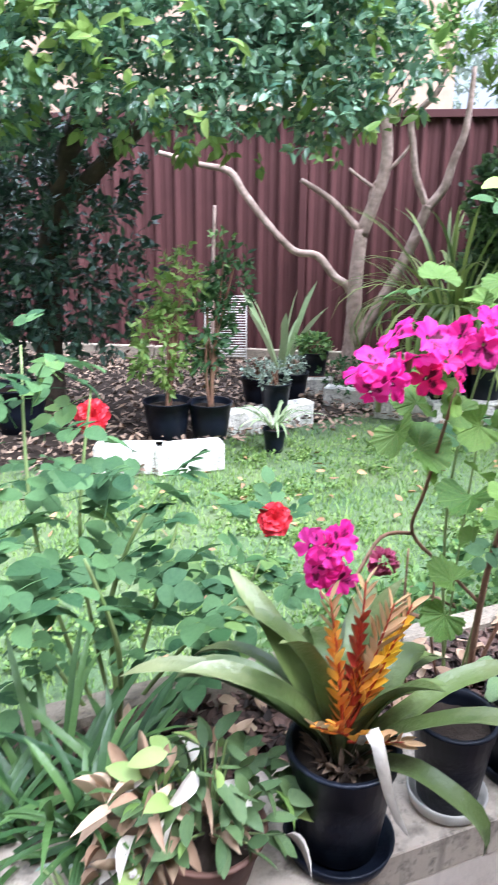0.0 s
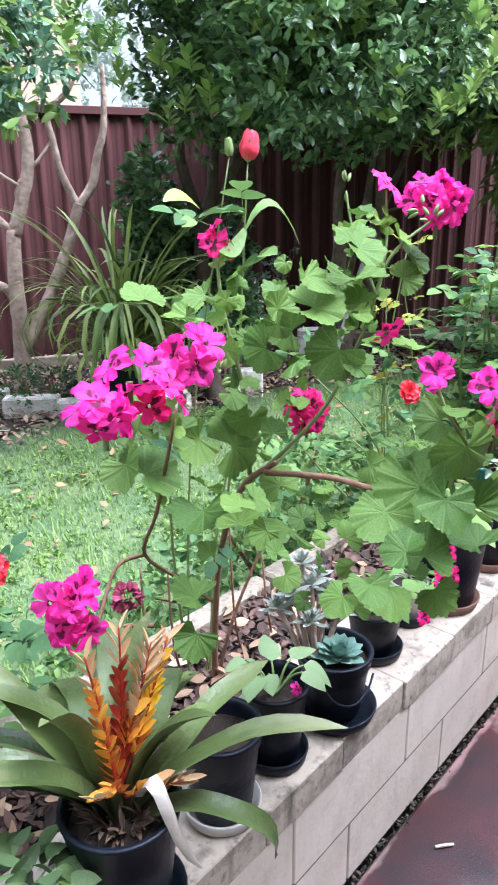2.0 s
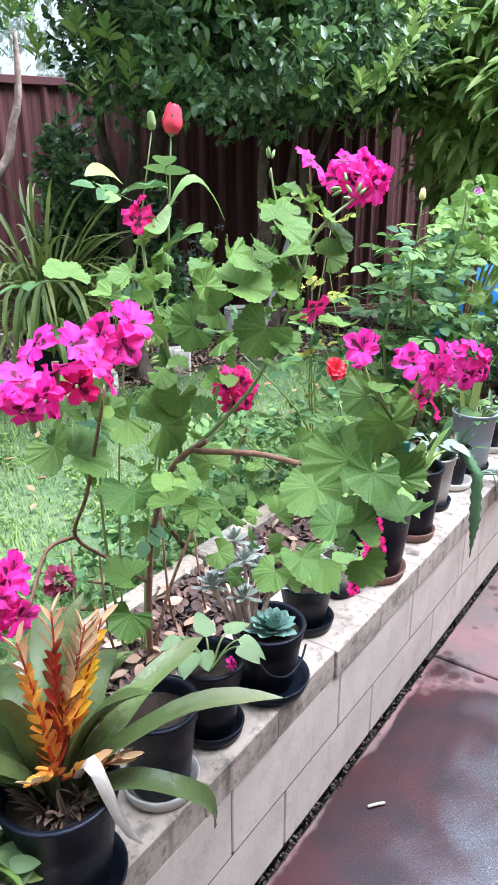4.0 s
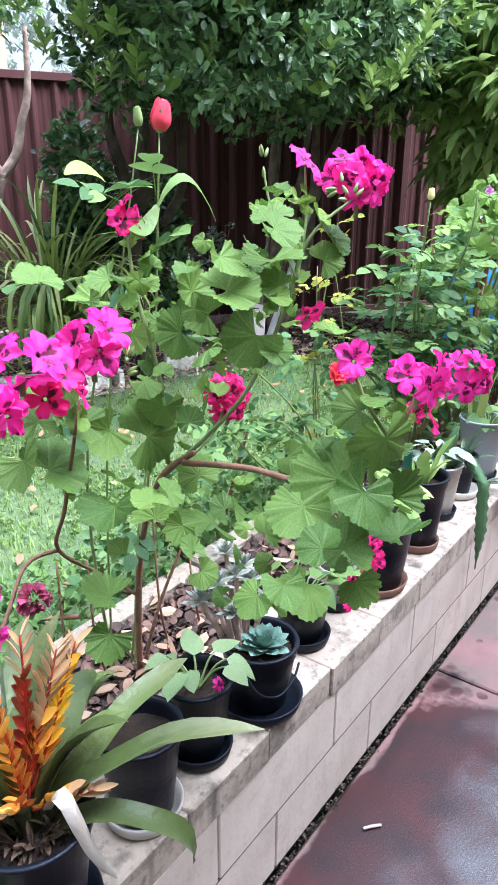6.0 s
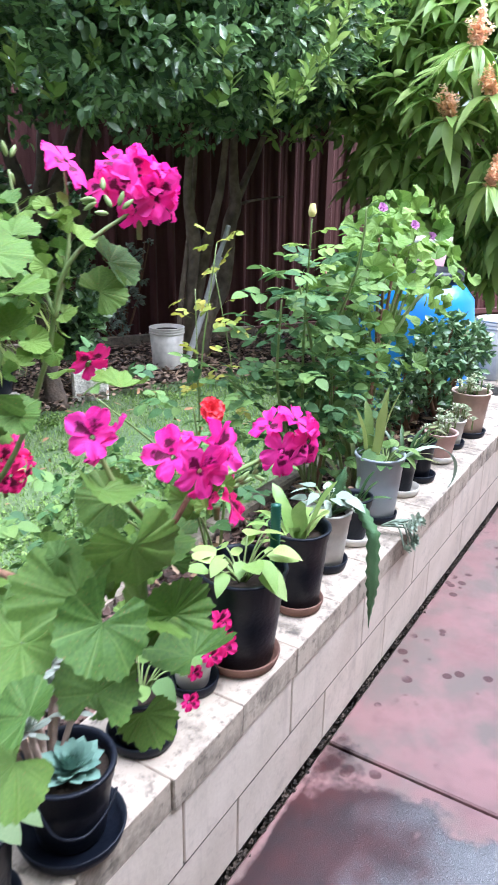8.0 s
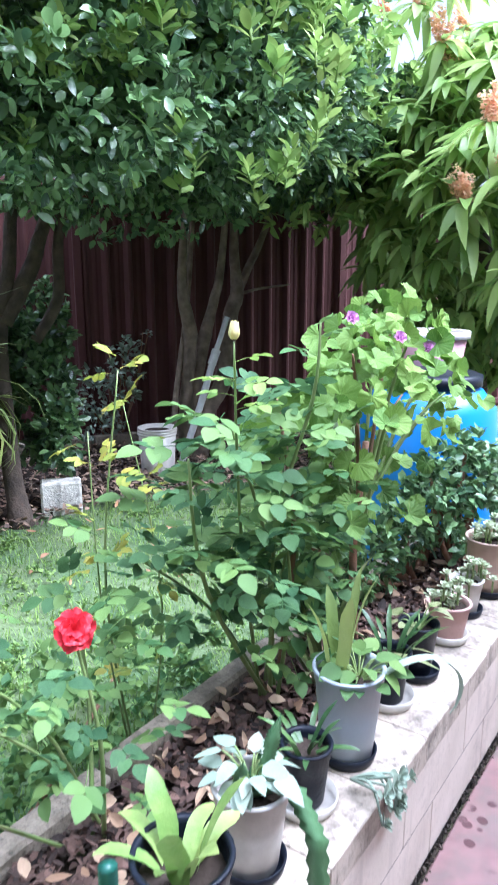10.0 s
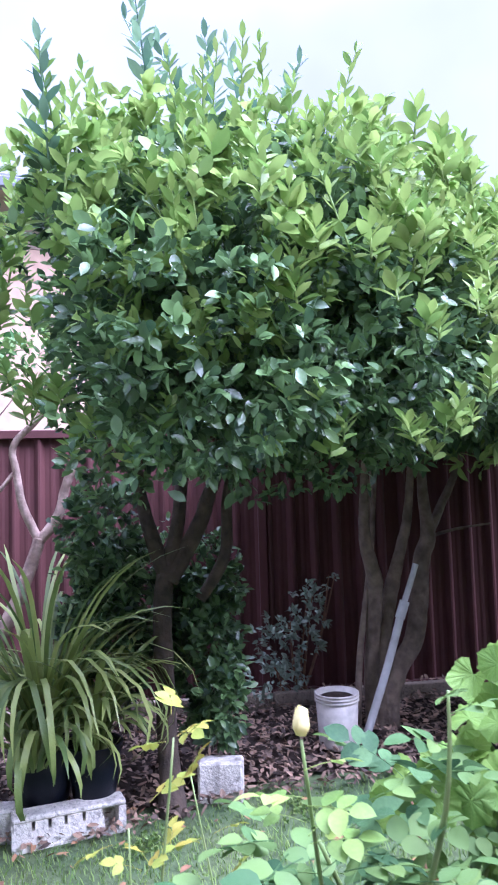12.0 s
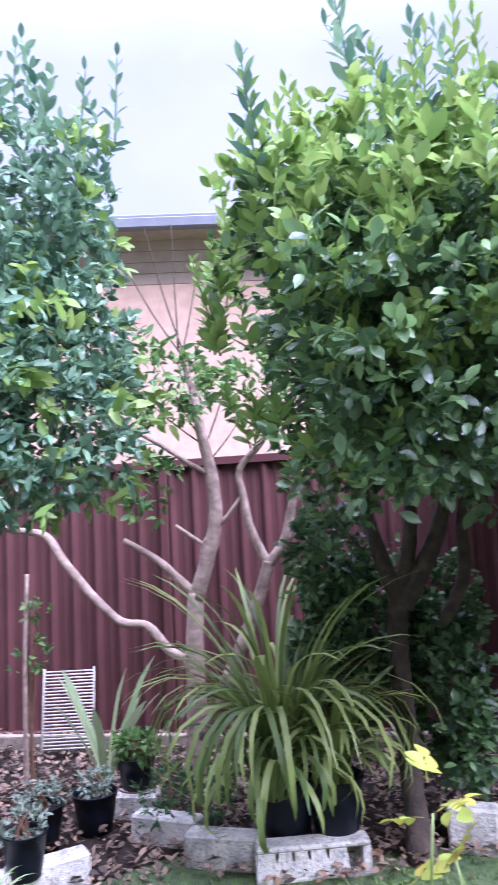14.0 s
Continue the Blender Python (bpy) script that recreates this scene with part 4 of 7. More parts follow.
    back = [(1.28, 1.09, 0.033), (1.40, 1.09, 0.033), (1.42, 1.03, 0.039), (1.46, 1.05, 0.032), (1.44, 0.99, 0.036), (1.35, 0.90, 0.057), (1.18, 0.91, 0.044), (1.26, 0.84, 0.046),
            (1.32, 0.80, 0.036), (1.43, 0.75, 0.053), (1.43, 0.82, 0.033), (1.34, 0.98, 0.022), (1.28, 0.93, 0.033), (1.22, 0.96, 0.03), (1.17, 0.97, 0.03), (1.37, 0.94, 0.035),
            (1.25, 0.71, 0.036), (1.22, 0.68, 0.032), (1.31, 1.05, 0.025), (1.12, 0.95, 0.03)]
    for lst, y in ((right, -0.19), (top, -0.03), (back, 0.08)):
        for x, z, r in lst:
            q = (x, y + rnd.uniform(-0.03, 0.03), z)
            if clear(q, r):
                pel_leaf(p, q, r, o, rnd)
    for _ in range(60):                      # smaller leaves deeper in the bush
        x, z = rnd.gauss(1.40, 0.11), rnd.uniform(0.70, 1.14)
        q = (x, rnd.uniform(-0.05, 0.22) - 0.12 * (z < 0.95), z)
        if clear(q, 0.02):
            pel_leaf(p, q, rnd.uniform(0.014, 0.028), o, rnd, (-0.2, -0.5, 0.8))
    for path in (((1.46, 0.14, 0.86), (1.54, -0.05, 1.19)), ((1.42, 0.14, 0.92), (1.42, 0.18, 1.14)), ((1.52, 0.0, 1.02), (1.553, 0.01, 1.21)), ((1.52, 0.0, 1.06), (1.53, 0.04, 1.22)), ((1.24, 0.14, 0.84), (1.19, 0.05, 1.02)), ((1.43, -0.14, 0.88), (1.55, -0.2, 0.97))):
        a, b = Vector(path[0]), Vector(path[1])
        for k in range(16):                  # young leaves close along the flowering stems
            q = a.lerp(b, rnd.random()) + rand_dir(rnd) * 0.022
            pel_leaf(p, q, rnd.uniform(0.008, 0.02), o, rnd, (-0.2, -0.5, 0.6), PEL_LEAVES_BRIGHT)
    for i, (at, r, n, meshes) in enumerate(heads):
        flower_head(p, at, r, n, i + 1, meshes, o)
    bud = Build().add(*lathe([(0.0005, 0), (0.0022, 0.003), (0.0028, 0.007), (0.002, 0.012), (0.0004, 0.015)], 8)).mesh("bud", M_GREENSTEM)
    for cx, cy, cz in ((1.545, -0.07, 1.215), (1.55, -0.08, 1.20), (1.533, 0.045, 1.245), (1.235, 0.02, 1.02), (1.25, 0.03, 1.03), (1.59, -0.21, 0.95), (1.56, -0.21, 0.945)):
        for k in range(4):
            d = rand_dir(rnd, 0.5)
            part("bud", bud, None, p, m=Matrix.Translation(Vector((cx, cy, cz)) - o + d * 0.008) @ d.to_track_quat("Z", "X").to_matrix().to_4x4())


build_pelargonium()


# ---- roses ----
def rose_leaf_mesh(seed, mat, n=5):
    """A compound leaf: leaflets in pairs along a stalk with one at the tip."""
    rnd = random.Random(seed)
    b = Build()
    b.add(*tube([(0, 0, 0), (0.5, 0, 0.06), (1.0, 0, 0.02)], [0.012, 0.01, 0.006], 4))
    for t, side in ((0.42, 1), (0.45, -1), (0.75, 1), (0.78, -1), (1.0, 0))[5 - n:]:
        a = side * rnd.uniform(50, 70)
        L = rnd.uniform(0.5, 0.62) * (1.15 if side == 0 else 1.0)
        b.add(*leaf(L, L * 0.70, 4, 0.22, rnd.uniform(0.05, 0.25), 0.85), pose(t, 0, 0.04, rnd.uniform(-15, 15), rnd.uniform(-10, 15), a))
    return b.mesh("leaf", mat)


ROSE_LEAVES = {m.name: [rose_leaf_mesh(k, m, n) for k, n in ((1, 5), (2, 5), (3, 3), (4, 5))] for m in (M_ROSE, M_ROSE_DARK, M_ROSE_NEW, M_ROSE_YOUNG)}


def bloom_mesh(r, mat, seed, layers=3, open_=0.6):
    b = Build()
    for k in range(layers):
        n = 5
        tilt = 20 + (75 - 20) * (1 - k / max(1, layers - 1)) * open_ if layers > 1 else 30
        for i in range(n):
            b.add(*petal(r * (1.0 - 0.2 * k), r * 1.1, seed + k * 7 + i), pose(0, 0, 0, 0, 0, 72 * i + 36 * k) @ pose(0, 0, 0, 0, tilt - 90 + 12, 0))
    return b.mesh("bloom", mat)


def rose_bush(name, base, canes, leaves, size, label, seed, spread=0.16, mats=((M_ROSE, 0.7), (M_ROSE_DARK, 0.3)), blooms=(), top=9.0):
    rnd = random.Random(seed)
    o = Vector(base)
    t = thing(name, base, label, "rose bush")
    pts = []
    for tip, r in canes:
        tip = Vector(tip) - o
        root = Vector((rnd.uniform(-0.03, 0.03), rnd.uniform(-0.03, 0.03), -0.03))
        mid = root.lerp(tip, 0.5) + Vector((rnd.uniform(-0.06, 0.06), rnd.uniform(-0.06, 0.06), 0.05))
        part("cane", Build().add(*tube([root, mid, tip], [r, r * 0.8, r * 0.4], 6, 0.05)), M_STEM if r > 0.0075 else M_GREENSTEM, t)
        for k in range(5):
            pts.append(mid.lerp(tip, 0.15 + 0.85 * k / 4))
        pts.append(root.lerp(mid, 0.75))
    for _ in range(leaves):
        c = rnd.choice(pts)
        d = rand_dir(rnd, 0.25)
        at = c + Vector((d.x, d.y, d.z * 0.6)) * rnd.uniform(0.0, spread)
        if at.z + o.z > top:
            continue
        k, acc = rnd.random(), 0
        for m, w in mats:
            acc += w
            if k <= acc:
                break
        part("leaf", rnd.choice(ROSE_LEAVES[m.name]), None, t, m=aim(at, Vector((d.x, d.y, d.z * 0.3)) + Vector((-0.1, -0.15, 0.05)), rnd.uniform(-35, 35), size * rnd.uniform(0.75, 1.2)))
    for at, me, face in blooms:
        part("bloom", me, None, t, m=Matrix.Translation(Vector(at) - o) @ Vector(face).normalized().to_track_quat("Z", "X").to_matrix().to_4x4())
    return t


RED_BLOOM = bloom_mesh(0.034, M_RED, 3, 3, 0.8)


def bud_mesh(r, h, mat):
    """A closed rosebud: furled petals that draw in to the tip."""
    b = Build().add(*lathe([(0.0005, 0), (r * 0.7, h * 0.1), (r * 0.9, h * 0.4), (r * 0.72, h * 0.75), (r * 0.4, h * 0.95), (0.0005, h)], 18))
    for k in range(5):
        v, f = [], []
        for i in range(9):
            t = i / 8
            q = r * (0.55 + 0.45 * math.sin(math.pi * 0.5 * min(1, t * 2.6))) * (1 - 0.52 * max(0, t - 0.3) ** 1.4) * (1.0 + 0.03 * k)
            for j in range(7):
                a = radians(72 * k + (j - 3) * 21 + 40 * t)
                v.append((q * math.cos(a), q * math.sin(a), h * t * (1.02 - 0.05 * (k % 3)) - 0.16 * h * abs(j - 3) / 3 * t * t))
        for i in range(8):
            for j in range(6):
                f.append((i * 7 + j, i * 7 + j + 1, i * 7 + j + 8, i * 7 + j + 7))
        b.add(v, f)
    return b.mesh("bud", mat)


CALYX = Build().add(*lathe([(0.0005, -0.004), (0.0045, -0.002), (0.0085, 0.004), (0.0092, 0.008)], 12))
for k in range(5):
    CALYX.add(*leaf(0.022, 0.008, 4, 0.3, -0.1, 0.8), pose(0, 0, 0, 0, 0, 72 * k) @ pose(0.0075, 0, 0.004, 0, -68, 0))
CALYX = CALYX.mesh("calyx", M_GREENSTEM)
RED_BUD = bud_mesh(0.0135, 0.039, M_BUDRED)
GREEN_BUD = bud_mesh(0.006, 0.024, M_GREENSTEM)
YELLOW_BUD = bud_mesh(0.0095, 0.032, M_YELLOW)
LILAC_PETALS = [Build().add(*petal(0.02, 0.022, 11 + k)).mesh("petal", M_LILAC) for k in range(3)]

yellow_rose = rose_bush("rose_bush", (2.95, 0.40, 0.27),
          [((2.653, 0.279, 1.17), 0.005), ((2.55, 0.30, 0.98), 0.006), ((2.75, 0.36, 1.0), 0.007), ((2.95, 0.38, 1.02), 0.008), ((3.05, 0.30, 0.92), 0.006), ((2.6, 0.5, 0.75), 0.005), ((2.85, 0.3, 0.8), 0.006)],
          285, 0.066, "tall green rose bush with a yellow bud in the raised bed", 3, 0.16, mats=((M_ROSE, 0.62), (M_ROSE_DARK, 0.38)),
          blooms=[((2.653, 0.279, 1.175), YELLOW_BUD, (0.1, 0, 1))], top=1.07)
part("cane", Build().add(*tube([(0.02, -0.01, -0.03), (-0.07, -0.06, 0.45), (-0.098, -0.166, 0.78), (-0.10, -0.18, 0.93)], [0.005, 0.0045, 0.004, 0.002], 6, 0.05)), M_GREENSTEM, yellow_rose)
# young leaves below the yellow bud and on the shoot beside it
for k, (x, y, z, dx, dy, dz, n) in enumerate(((2.655, 0.279, 1.135, 0.8, -0.6, 0.2, 2), (2.655, 0.279, 1.105, -0.8, 0.5, 0.05, 0), (2.657, 0.28, 1.095, 0.3, -0.9, 0.1, 1), (2.66, 0.281, 1.075, -0.5, 0.8, 0.1, 2), (2.662, 0.282, 1.06, 0.9, 0.1, 0.1, 0), (2.665, 0.283, 1.05, 0.7, -0.7, 0.1, 1),
                                                  (2.85, 0.22, 1.19, -0.6, -0.6, 0.3, 0), (2.85, 0.22, 1.17, 0.8, -0.5, 0.2, 1), (2.852, 0.222, 1.13, -0.7, 0.3, 0.2, 3), (2.853, 0.224, 1.1, 0.1, -0.9, 0.1, 0))):
    part("leaf", ROSE_LEAVES[(M_ROSE_YOUNG if k < 6 else M_ROSE).name][n], None, yellow_rose, m=aim(Vector((x, y, z)) - Vector((2.95, 0.40, 0.27)), (dx, dy, dz), (-20, 15, 30, -10)[k % 4], 0.044 + 0.006 * (k % 3)))
rose_bush("rose_bush", (2.42, 0.42, 0.27), [((2.345, 0.37, 0.72), 0.005), ((2.45, 0.5, 0.7), 0.005), ((2.2, 0.45, 0.62), 0.004), ((1.95, 0.42, 0.66), 0.004), ((2.1, 0.5, 0.8), 0.004)],
          70, 0.06, "low rose bush with a red bloom behind the pots", 4, 0.14, blooms=[((2.341, 0.367, 0.735), RED_BLOOM, (-0.4, -0.8, 0.5))])


def lilac_pelargonium():
    r = random.Random(52)
    o = Vector((3.30, 0.34, 0.27))
    t = thing("pelargonium", o, "bright green pelargonium with lilac blooms on a woody stem", "flowering plant")
    tips = []
    part("stem", Build().add(*tube([(0, 0, -0.02), (-0.03, 0.0, 0.3), (-0.02, -0.02, 0.6)], [0.013, 0.011, 0.009], 8, 0.08, 3)), M_STEM, t, "woody brown stem")
    for k in range(15):
        a = k * 2.4
        rr = math.sqrt((k + 0.5) / 15)
        tip = Vector((0.05 + 0.36 * rr * math.cos(a), -0.02 + 0.17 * rr * math.sin(a), 0.86 - 0.25 * rr ** 2 + r.uniform(-0.05, 0.05)))
        part("stem", Build().add(*tube([(-0.025, -0.01, r.uniform(0.3, 0.55)), tip * 0.6 + Vector((0, 0, 0.2)), tip], [0.006, 0.005, 0.003], 6, 0.05, k)), M_GREENSTEM if k % 4 else M_STEM, t)
        tips.append(tip)
    for _ in range(210):
        c = r.choice(tips)
        d = rand_dir(r, 0.3)
        q = c + Vector((d.x * 0.10, d.y * 0.10, d.z * 0.09 - 0.015))
        face = Vector((d.x * 0.8 - 0.3, d.y * 0.8 - 0.5, 0.75))
        pel_leaf(t, q + o, r.uniform(0.02, 0.044), o, r, face, PEL_LEAVES_BRIGHT)
    for _ in range(45):
        q = Vector((r.uniform(-0.35, 0.15), r.uniform(-0.16, 0.1), r.uniform(0.35, 0.62)))
        pel_leaf(t, q + o, r.uniform(0.02, 0.04), o, r, (-0.3, -0.6, 0.6), PEL_LEAVES)
    for q in ((3.05, 0.26, 1.19), (3.40, 0.22, 1.10), (3.22, 0.22, 1.14)):
        at = Matrix.Translation(Vector(q) - o) @ Vector((-0.5, -0.7, 0.5)).normalized().to_track_quat("Z", "X").to_matrix().to_4x4()
        bloom = part("bloom", Build().add(*lathe([(0.0005, -0.008), (0.003, -0.004), (0.0035, 0.001), (0.0005, 0.003)], 8)), M_GREENSTEM, t, "lilac bloom", m=at)
        for k in range(15):
            part("petal", LILAC_PETALS[k % 3], None, bloom, m=pose(0, 0, 0, 0, 0, 72 * k + 36 * (k // 5)) @ pose(0, 0, 0, 0, -48 - 18 * (k // 5), 0) @ Matrix.Scale(1.0 - 0.2 * (k // 5), 4))


lilac_pelargonium()
bud_rose = rose_bush("rose_bush", (1.50, 0.34, 0.27), [((1.47, 0.171, 1.29), 0.003), ((1.432, 0.172, 1.29), 0.0024), ((1.41, 0.22, 1.1), 0.0035), ((1.58, 0.30, 0.85), 0.004)],
          16, 0.065, "slender rose with a single red bud above the pelargonium", 6, 0.09, blooms=[((1.47, 0.171, 1.285), RED_BUD, (0.12, -0.1, 1)), ((1.432, 0.172, 1.288), GREEN_BUD, (-0.1, 0, 1))])
part("calyx", CALYX, None, bud_rose, m=pose(1.47 - 1.50, 0.171 - 0.34, 1.285 - 0.27, 6, 7, 0))
for a, b, up, w, mat in (((1.454, 0.164, 1.189), (1.531, 0.125, 1.176), 0.044, 0.024, M_ROSE), ((1.368, 0.172, 1.22), (1.291, 0.156, 1.23), 0.008, 0.024, M_ROSE_YOUNG), ((1.454, 0.164, 1.189), (1.382, 0.148, 1.159), -0.016, 0.022, M_ROSE)):
    a, b = Vector(a), Vector(b)
    v, f = [], []
    side = (b - a).cross(Vector((0.3, -0.6, 0.7))).normalized()
    for i in range(9):
        t = i / 8
        q = a.lerp(b, t) + Vector((0, 0, up * 4 * t * (1 - t) - 0.2 * up * t)) - Vector((1.50, 0.34, 0.27))
        w2 = w * math.sin(math.pi * min(0.98, 0.06 + 0.92 * t)) ** 0.7
        v += [q - side * w2 * 0.5 + Vector((0, 0, 0.18 * w2)), q, q + side * w2 * 0.5 + Vector((0, 0, 0.18 * w2))]
        if i:
            f += [(3 * i - 3, 3 * i - 2, 3 * i + 1, 3 * i), (3 * i - 2, 3 * i - 1, 3 * i + 2, 3 * i + 1)]
    part("leaf", Build().add([tuple(q) for q in v], f), mat, bud_rose)
rose_bush("rose_bush", (0.85, 0.50, 0.27), [((0.78, 0.31, 0.72), 0.006), ((0.95, 0.5, 0.75), 0.006), ((0.74, 0.62, 0.98), 0.005), ((0.85, 0.6, 0.9), 0.005), ((1.0, 0.55, 0.68), 0.005), ((1.17, 0.52, 0.6), 0.004), ((0.62, 0.4, 0.7), 0.005), ((1.05, 0.4, 0.55), 0.005)],
          150, 0.075, "leafy dark green rose bush with a red bloom beside the lawn", 7, 0.15, mats=((M_ROSE, 0.12), (M_ROSE_DARK, 0.88)),
          blooms=[((1.173, 0.521, 0.63), RED_BLOOM, (-0.3, -0.8, 0.5)), ((0.86, 0.66, 0.83), RED_BLOOM, (-0.3, -0.8, 0.5))])
rose_bush("rose_shoot", (2.75, 0.62, 0.0), [((2.66, 0.57, 1.10), 0.004), ((2.72, 0.62, 1.02), 0.003), ((2.60, 0.6, 0.98), 0.003)], 30, 0.046, "young yellow-leaved rose shoot growing at the lawn's edge", 9, 0.07, mats=((M_ROSE_NEW, 1.0),))


# ---- strap-leaved plants ----
def strap_mesh(length, width, rise, lean, seed, rows=9, keel=0.25, tip=0.25, name="leaf", mat=None):
    """An arching channelled blade that starts upwards from the origin and leans along +x."""
    rnd = random.Random(seed)
    v, f = [], []
    x, z, ang = 0.0, 0.0, rise
    step = length / rows
    for i in range(rows + 1):
        t = i / rows
        w = width * 0.5 * min(1.0, 0.55 + 1.6 * t) * (1 - max(0, (t - (1 - tip)) / tip) ** 1.6)
        w = max(w, 0.0006)
        c, sn = math.cos(ang), math.sin(ang)
        wob = 0.06 * width * math.sin(i * 1.3 + seed)
        v += [(x - sn * keel * w, -w + wob, z + c * keel * w), (x, wob, z), (x - sn * keel * w, w + wob, z + c * keel * w)]
        x += step * c
        z += step * sn
        ang -= lean / rows * (0.5 + 1.0 * t)
    for i in range(rows):
        a = 3 * i
        f += [(a, a + 3, a + 4, a + 1), (a + 1, a + 4, a + 5, a + 2)]
    return Build().add(v, f).mesh(name, mat)


def strap_plant(name, at, count, length, width, mat, label, seed, rise=(0.9, 1.5), lean=(1.2, 2.6), category="plant", keel=0.25, tip=0.25, radius=0.03):
    rnd = random.Random(seed)
    t = thing(name, at, label, category)
    shapes = [strap_mesh(length * k, width * (0.85 + 0.1 * (i % 4)), rnd.uniform(*rise), rnd.uniform(*lean), i, keel=keel, tip=tip, mat=mat) for i, k in enumerate((0.6, 0.75, 0.85, 0.95, 1.0, 1.1, 0.9, 1.05))]
    for k in range(count):
        a = k * 137.5 + rnd.uniform(-20, 20)
        r = radius * math.sqrt(rnd.random())
        part("leaf", rnd.choice(shapes), None, t, m=pose(r * math.cos(radians(a)), r * math.sin(radians(a)), 0, rnd.uniform(-12, 12), 0, a))
    return t


# bromeliad with orange flower spikes
def build_bromeliad():
    rnd = random.Random(4)
    at = Vector((1.065, 0.04, C + 0.14))
    t = thing("bromeliad", at, "large bromeliad with olive strap leaves and orange flower spikes", "bromeliad")
    for k in range(28):
        a = k * 137.5 + 20
        inner = k / 28
        L = 0.29 - 0.07 * inner + rnd.uniform(-0.06, 0.06)
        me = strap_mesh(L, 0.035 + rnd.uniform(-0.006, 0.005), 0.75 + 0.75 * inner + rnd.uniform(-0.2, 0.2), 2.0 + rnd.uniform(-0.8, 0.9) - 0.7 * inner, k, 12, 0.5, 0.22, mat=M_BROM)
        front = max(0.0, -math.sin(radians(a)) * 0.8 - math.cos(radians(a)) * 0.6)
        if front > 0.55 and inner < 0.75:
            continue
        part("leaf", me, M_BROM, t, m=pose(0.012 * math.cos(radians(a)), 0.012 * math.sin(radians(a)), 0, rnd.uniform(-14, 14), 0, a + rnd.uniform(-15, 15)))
    # a bleached leaf folds over the rim and hangs down
    v, f = [], []
    for i, (x, y, z, w) in enumerate(((1.067, 0.000, 0.556, 0.0060), (1.061, -0.020, 0.586, 0.0085), (1.064, -0.030, 0.595, 0.0095), (1.069, -0.036, 0.581, 0.0095), (1.077, -0.040, 0.545, 0.0090), (1.089, -0.042, 0.499, 0.0075), (1.103, -0.045, 0.458, 0.0050), (1.113, -0.050, 0.439, 0.0020))):
        v += [(x - at.x - w, y - at.y + 0.004, z - at.z), (x - at.x, y - at.y - 0.003, z - at.z), (x - at.x + w, y - at.y + 0.006, z - at.z + 0.003)]
        if i:
            f += [(3 * i - 3, 3 * i - 2, 3 * i + 1, 3 * i), (3 * i - 2, 3 * i - 1, 3 * i + 2, 3 * i + 1)]
    part("leaf", Build().add(v, f), M_BLEACHED, t, "bleached dead leaf folded over the pot's rim")
    for k in range(150):
        a = rnd.uniform(0, 6.28)
        b = Build().add(*leaf(rnd.uniform(0.028, 0.044), rnd.uniform(0.004, 0.010), 4, 0.6, rnd.uniform(-0.3, 0.25)), aim((0.028 * math.cos(a), 0.028 * math.sin(a), 0.006), (math.cos(a + rnd.uniform(-1.4, 1.4)), math.sin(a + rnd.uniform(-1.4, 1.4)), rnd.uniform(0.3, 1.3)), rnd.uniform(-60, 60)))
        part("dry_sheath", b, M_SHEATH, t, "dry brown leaf base")
    def spike(p0, p1, low, high, label, n, size, dry=0.7):
        """A flat spike: plump bracts in two ranks up a stem, withered towards the tip."""
        p0, p1 = Vector(p0), Vector(p1)
        d = (p1 - p0).normalized()
        flat = (Vector((0.9, -0.45, 0)) - d * d.dot(Vector((0.9, -0.45, 0)))).normalized()
        stem = Build().add(*tube([p0, p0.lerp(p1, 0.5) + Vector((0.004, 0, 0)), p1], [0.0026, 0.0022, 0.0010], 6))
        sp = part("flower_spike", stem, M_BRACT_R, t, label)
        shapes = [(low, leaf(1.0, 0.44, 5, 0.9, -0.3, 0.95)), (high, leaf(1.0, 0.52, 5, 1.0, -0.25, 0.95)), (M_BRACT_DRY, leaf(1.0, 0.30, 5, 0.7, -0.15, 0.9))]
        meshes = [Build().add(*sh).mesh("bract", m) for m, sh in shapes]
        for k in range(n):
            h = k / (n - 1)
            q = p0.lerp(p1, 0.14 + 0.84 * h)
            side = flat * (1 if k % 2 else -1) + d.cross(flat) * rnd.uniform(-0.45, 0.45)
            pick = 2 if h > dry + rnd.uniform(-0.12, 0.12) else 1 if h > 0.3 + rnd.uniform(-0.2, 0.2) else 0
            grow = size * 1.3 * (1.0 - 0.4 * h) * rnd.uniform(0.85, 1.15) * (1.35 if pick == 2 else 1.0)
            part("bract", meshes[pick], None, sp, m=aim(q, d * (0.85 + 0.4 * h) + side * 0.85, rnd.uniform(-30, 30), grow))

    spike((0, 0, 0.02), (-0.04, -0.015, 0.265), M_BRACT_RO, M_BRACT_O, "orange flower spike withered at the tip", 26, 0.026, 0.80)
    spike((0, 0, 0.02), (0.012, -0.01, 0.275), M_BRACT_R, M_BRACT_R, "dark red flower spike", 24, 0.026, 0.8)
    spike((0.005, 0, 0.05), (0.075, -0.02, 0.235), M_BRACT_O, M_BRACT_Y, "yellow and orange flower spike withered at the tip", 24, 0.028, 0.82)
    spike((0.004, 0, 0.08), (0.045, -0.025, 0.245), M_BRACT_O, M_BRACT_DRY, "withered beige flower spike", 22, 0.03, 0.5)
    spike((0, -0.01, 0.05), (-0.075, -0.06, 0.125), M_BRACT_RO, M_BRACT_O, "orange flower spike", 18, 0.024, 0.75)
    spike((0, -0.01, 0.04), (0.035, -0.08, 0.085), M_BRACT_O, M_BRACT_DRY, "orange and beige flower spike", 16, 0.026, 0.5)


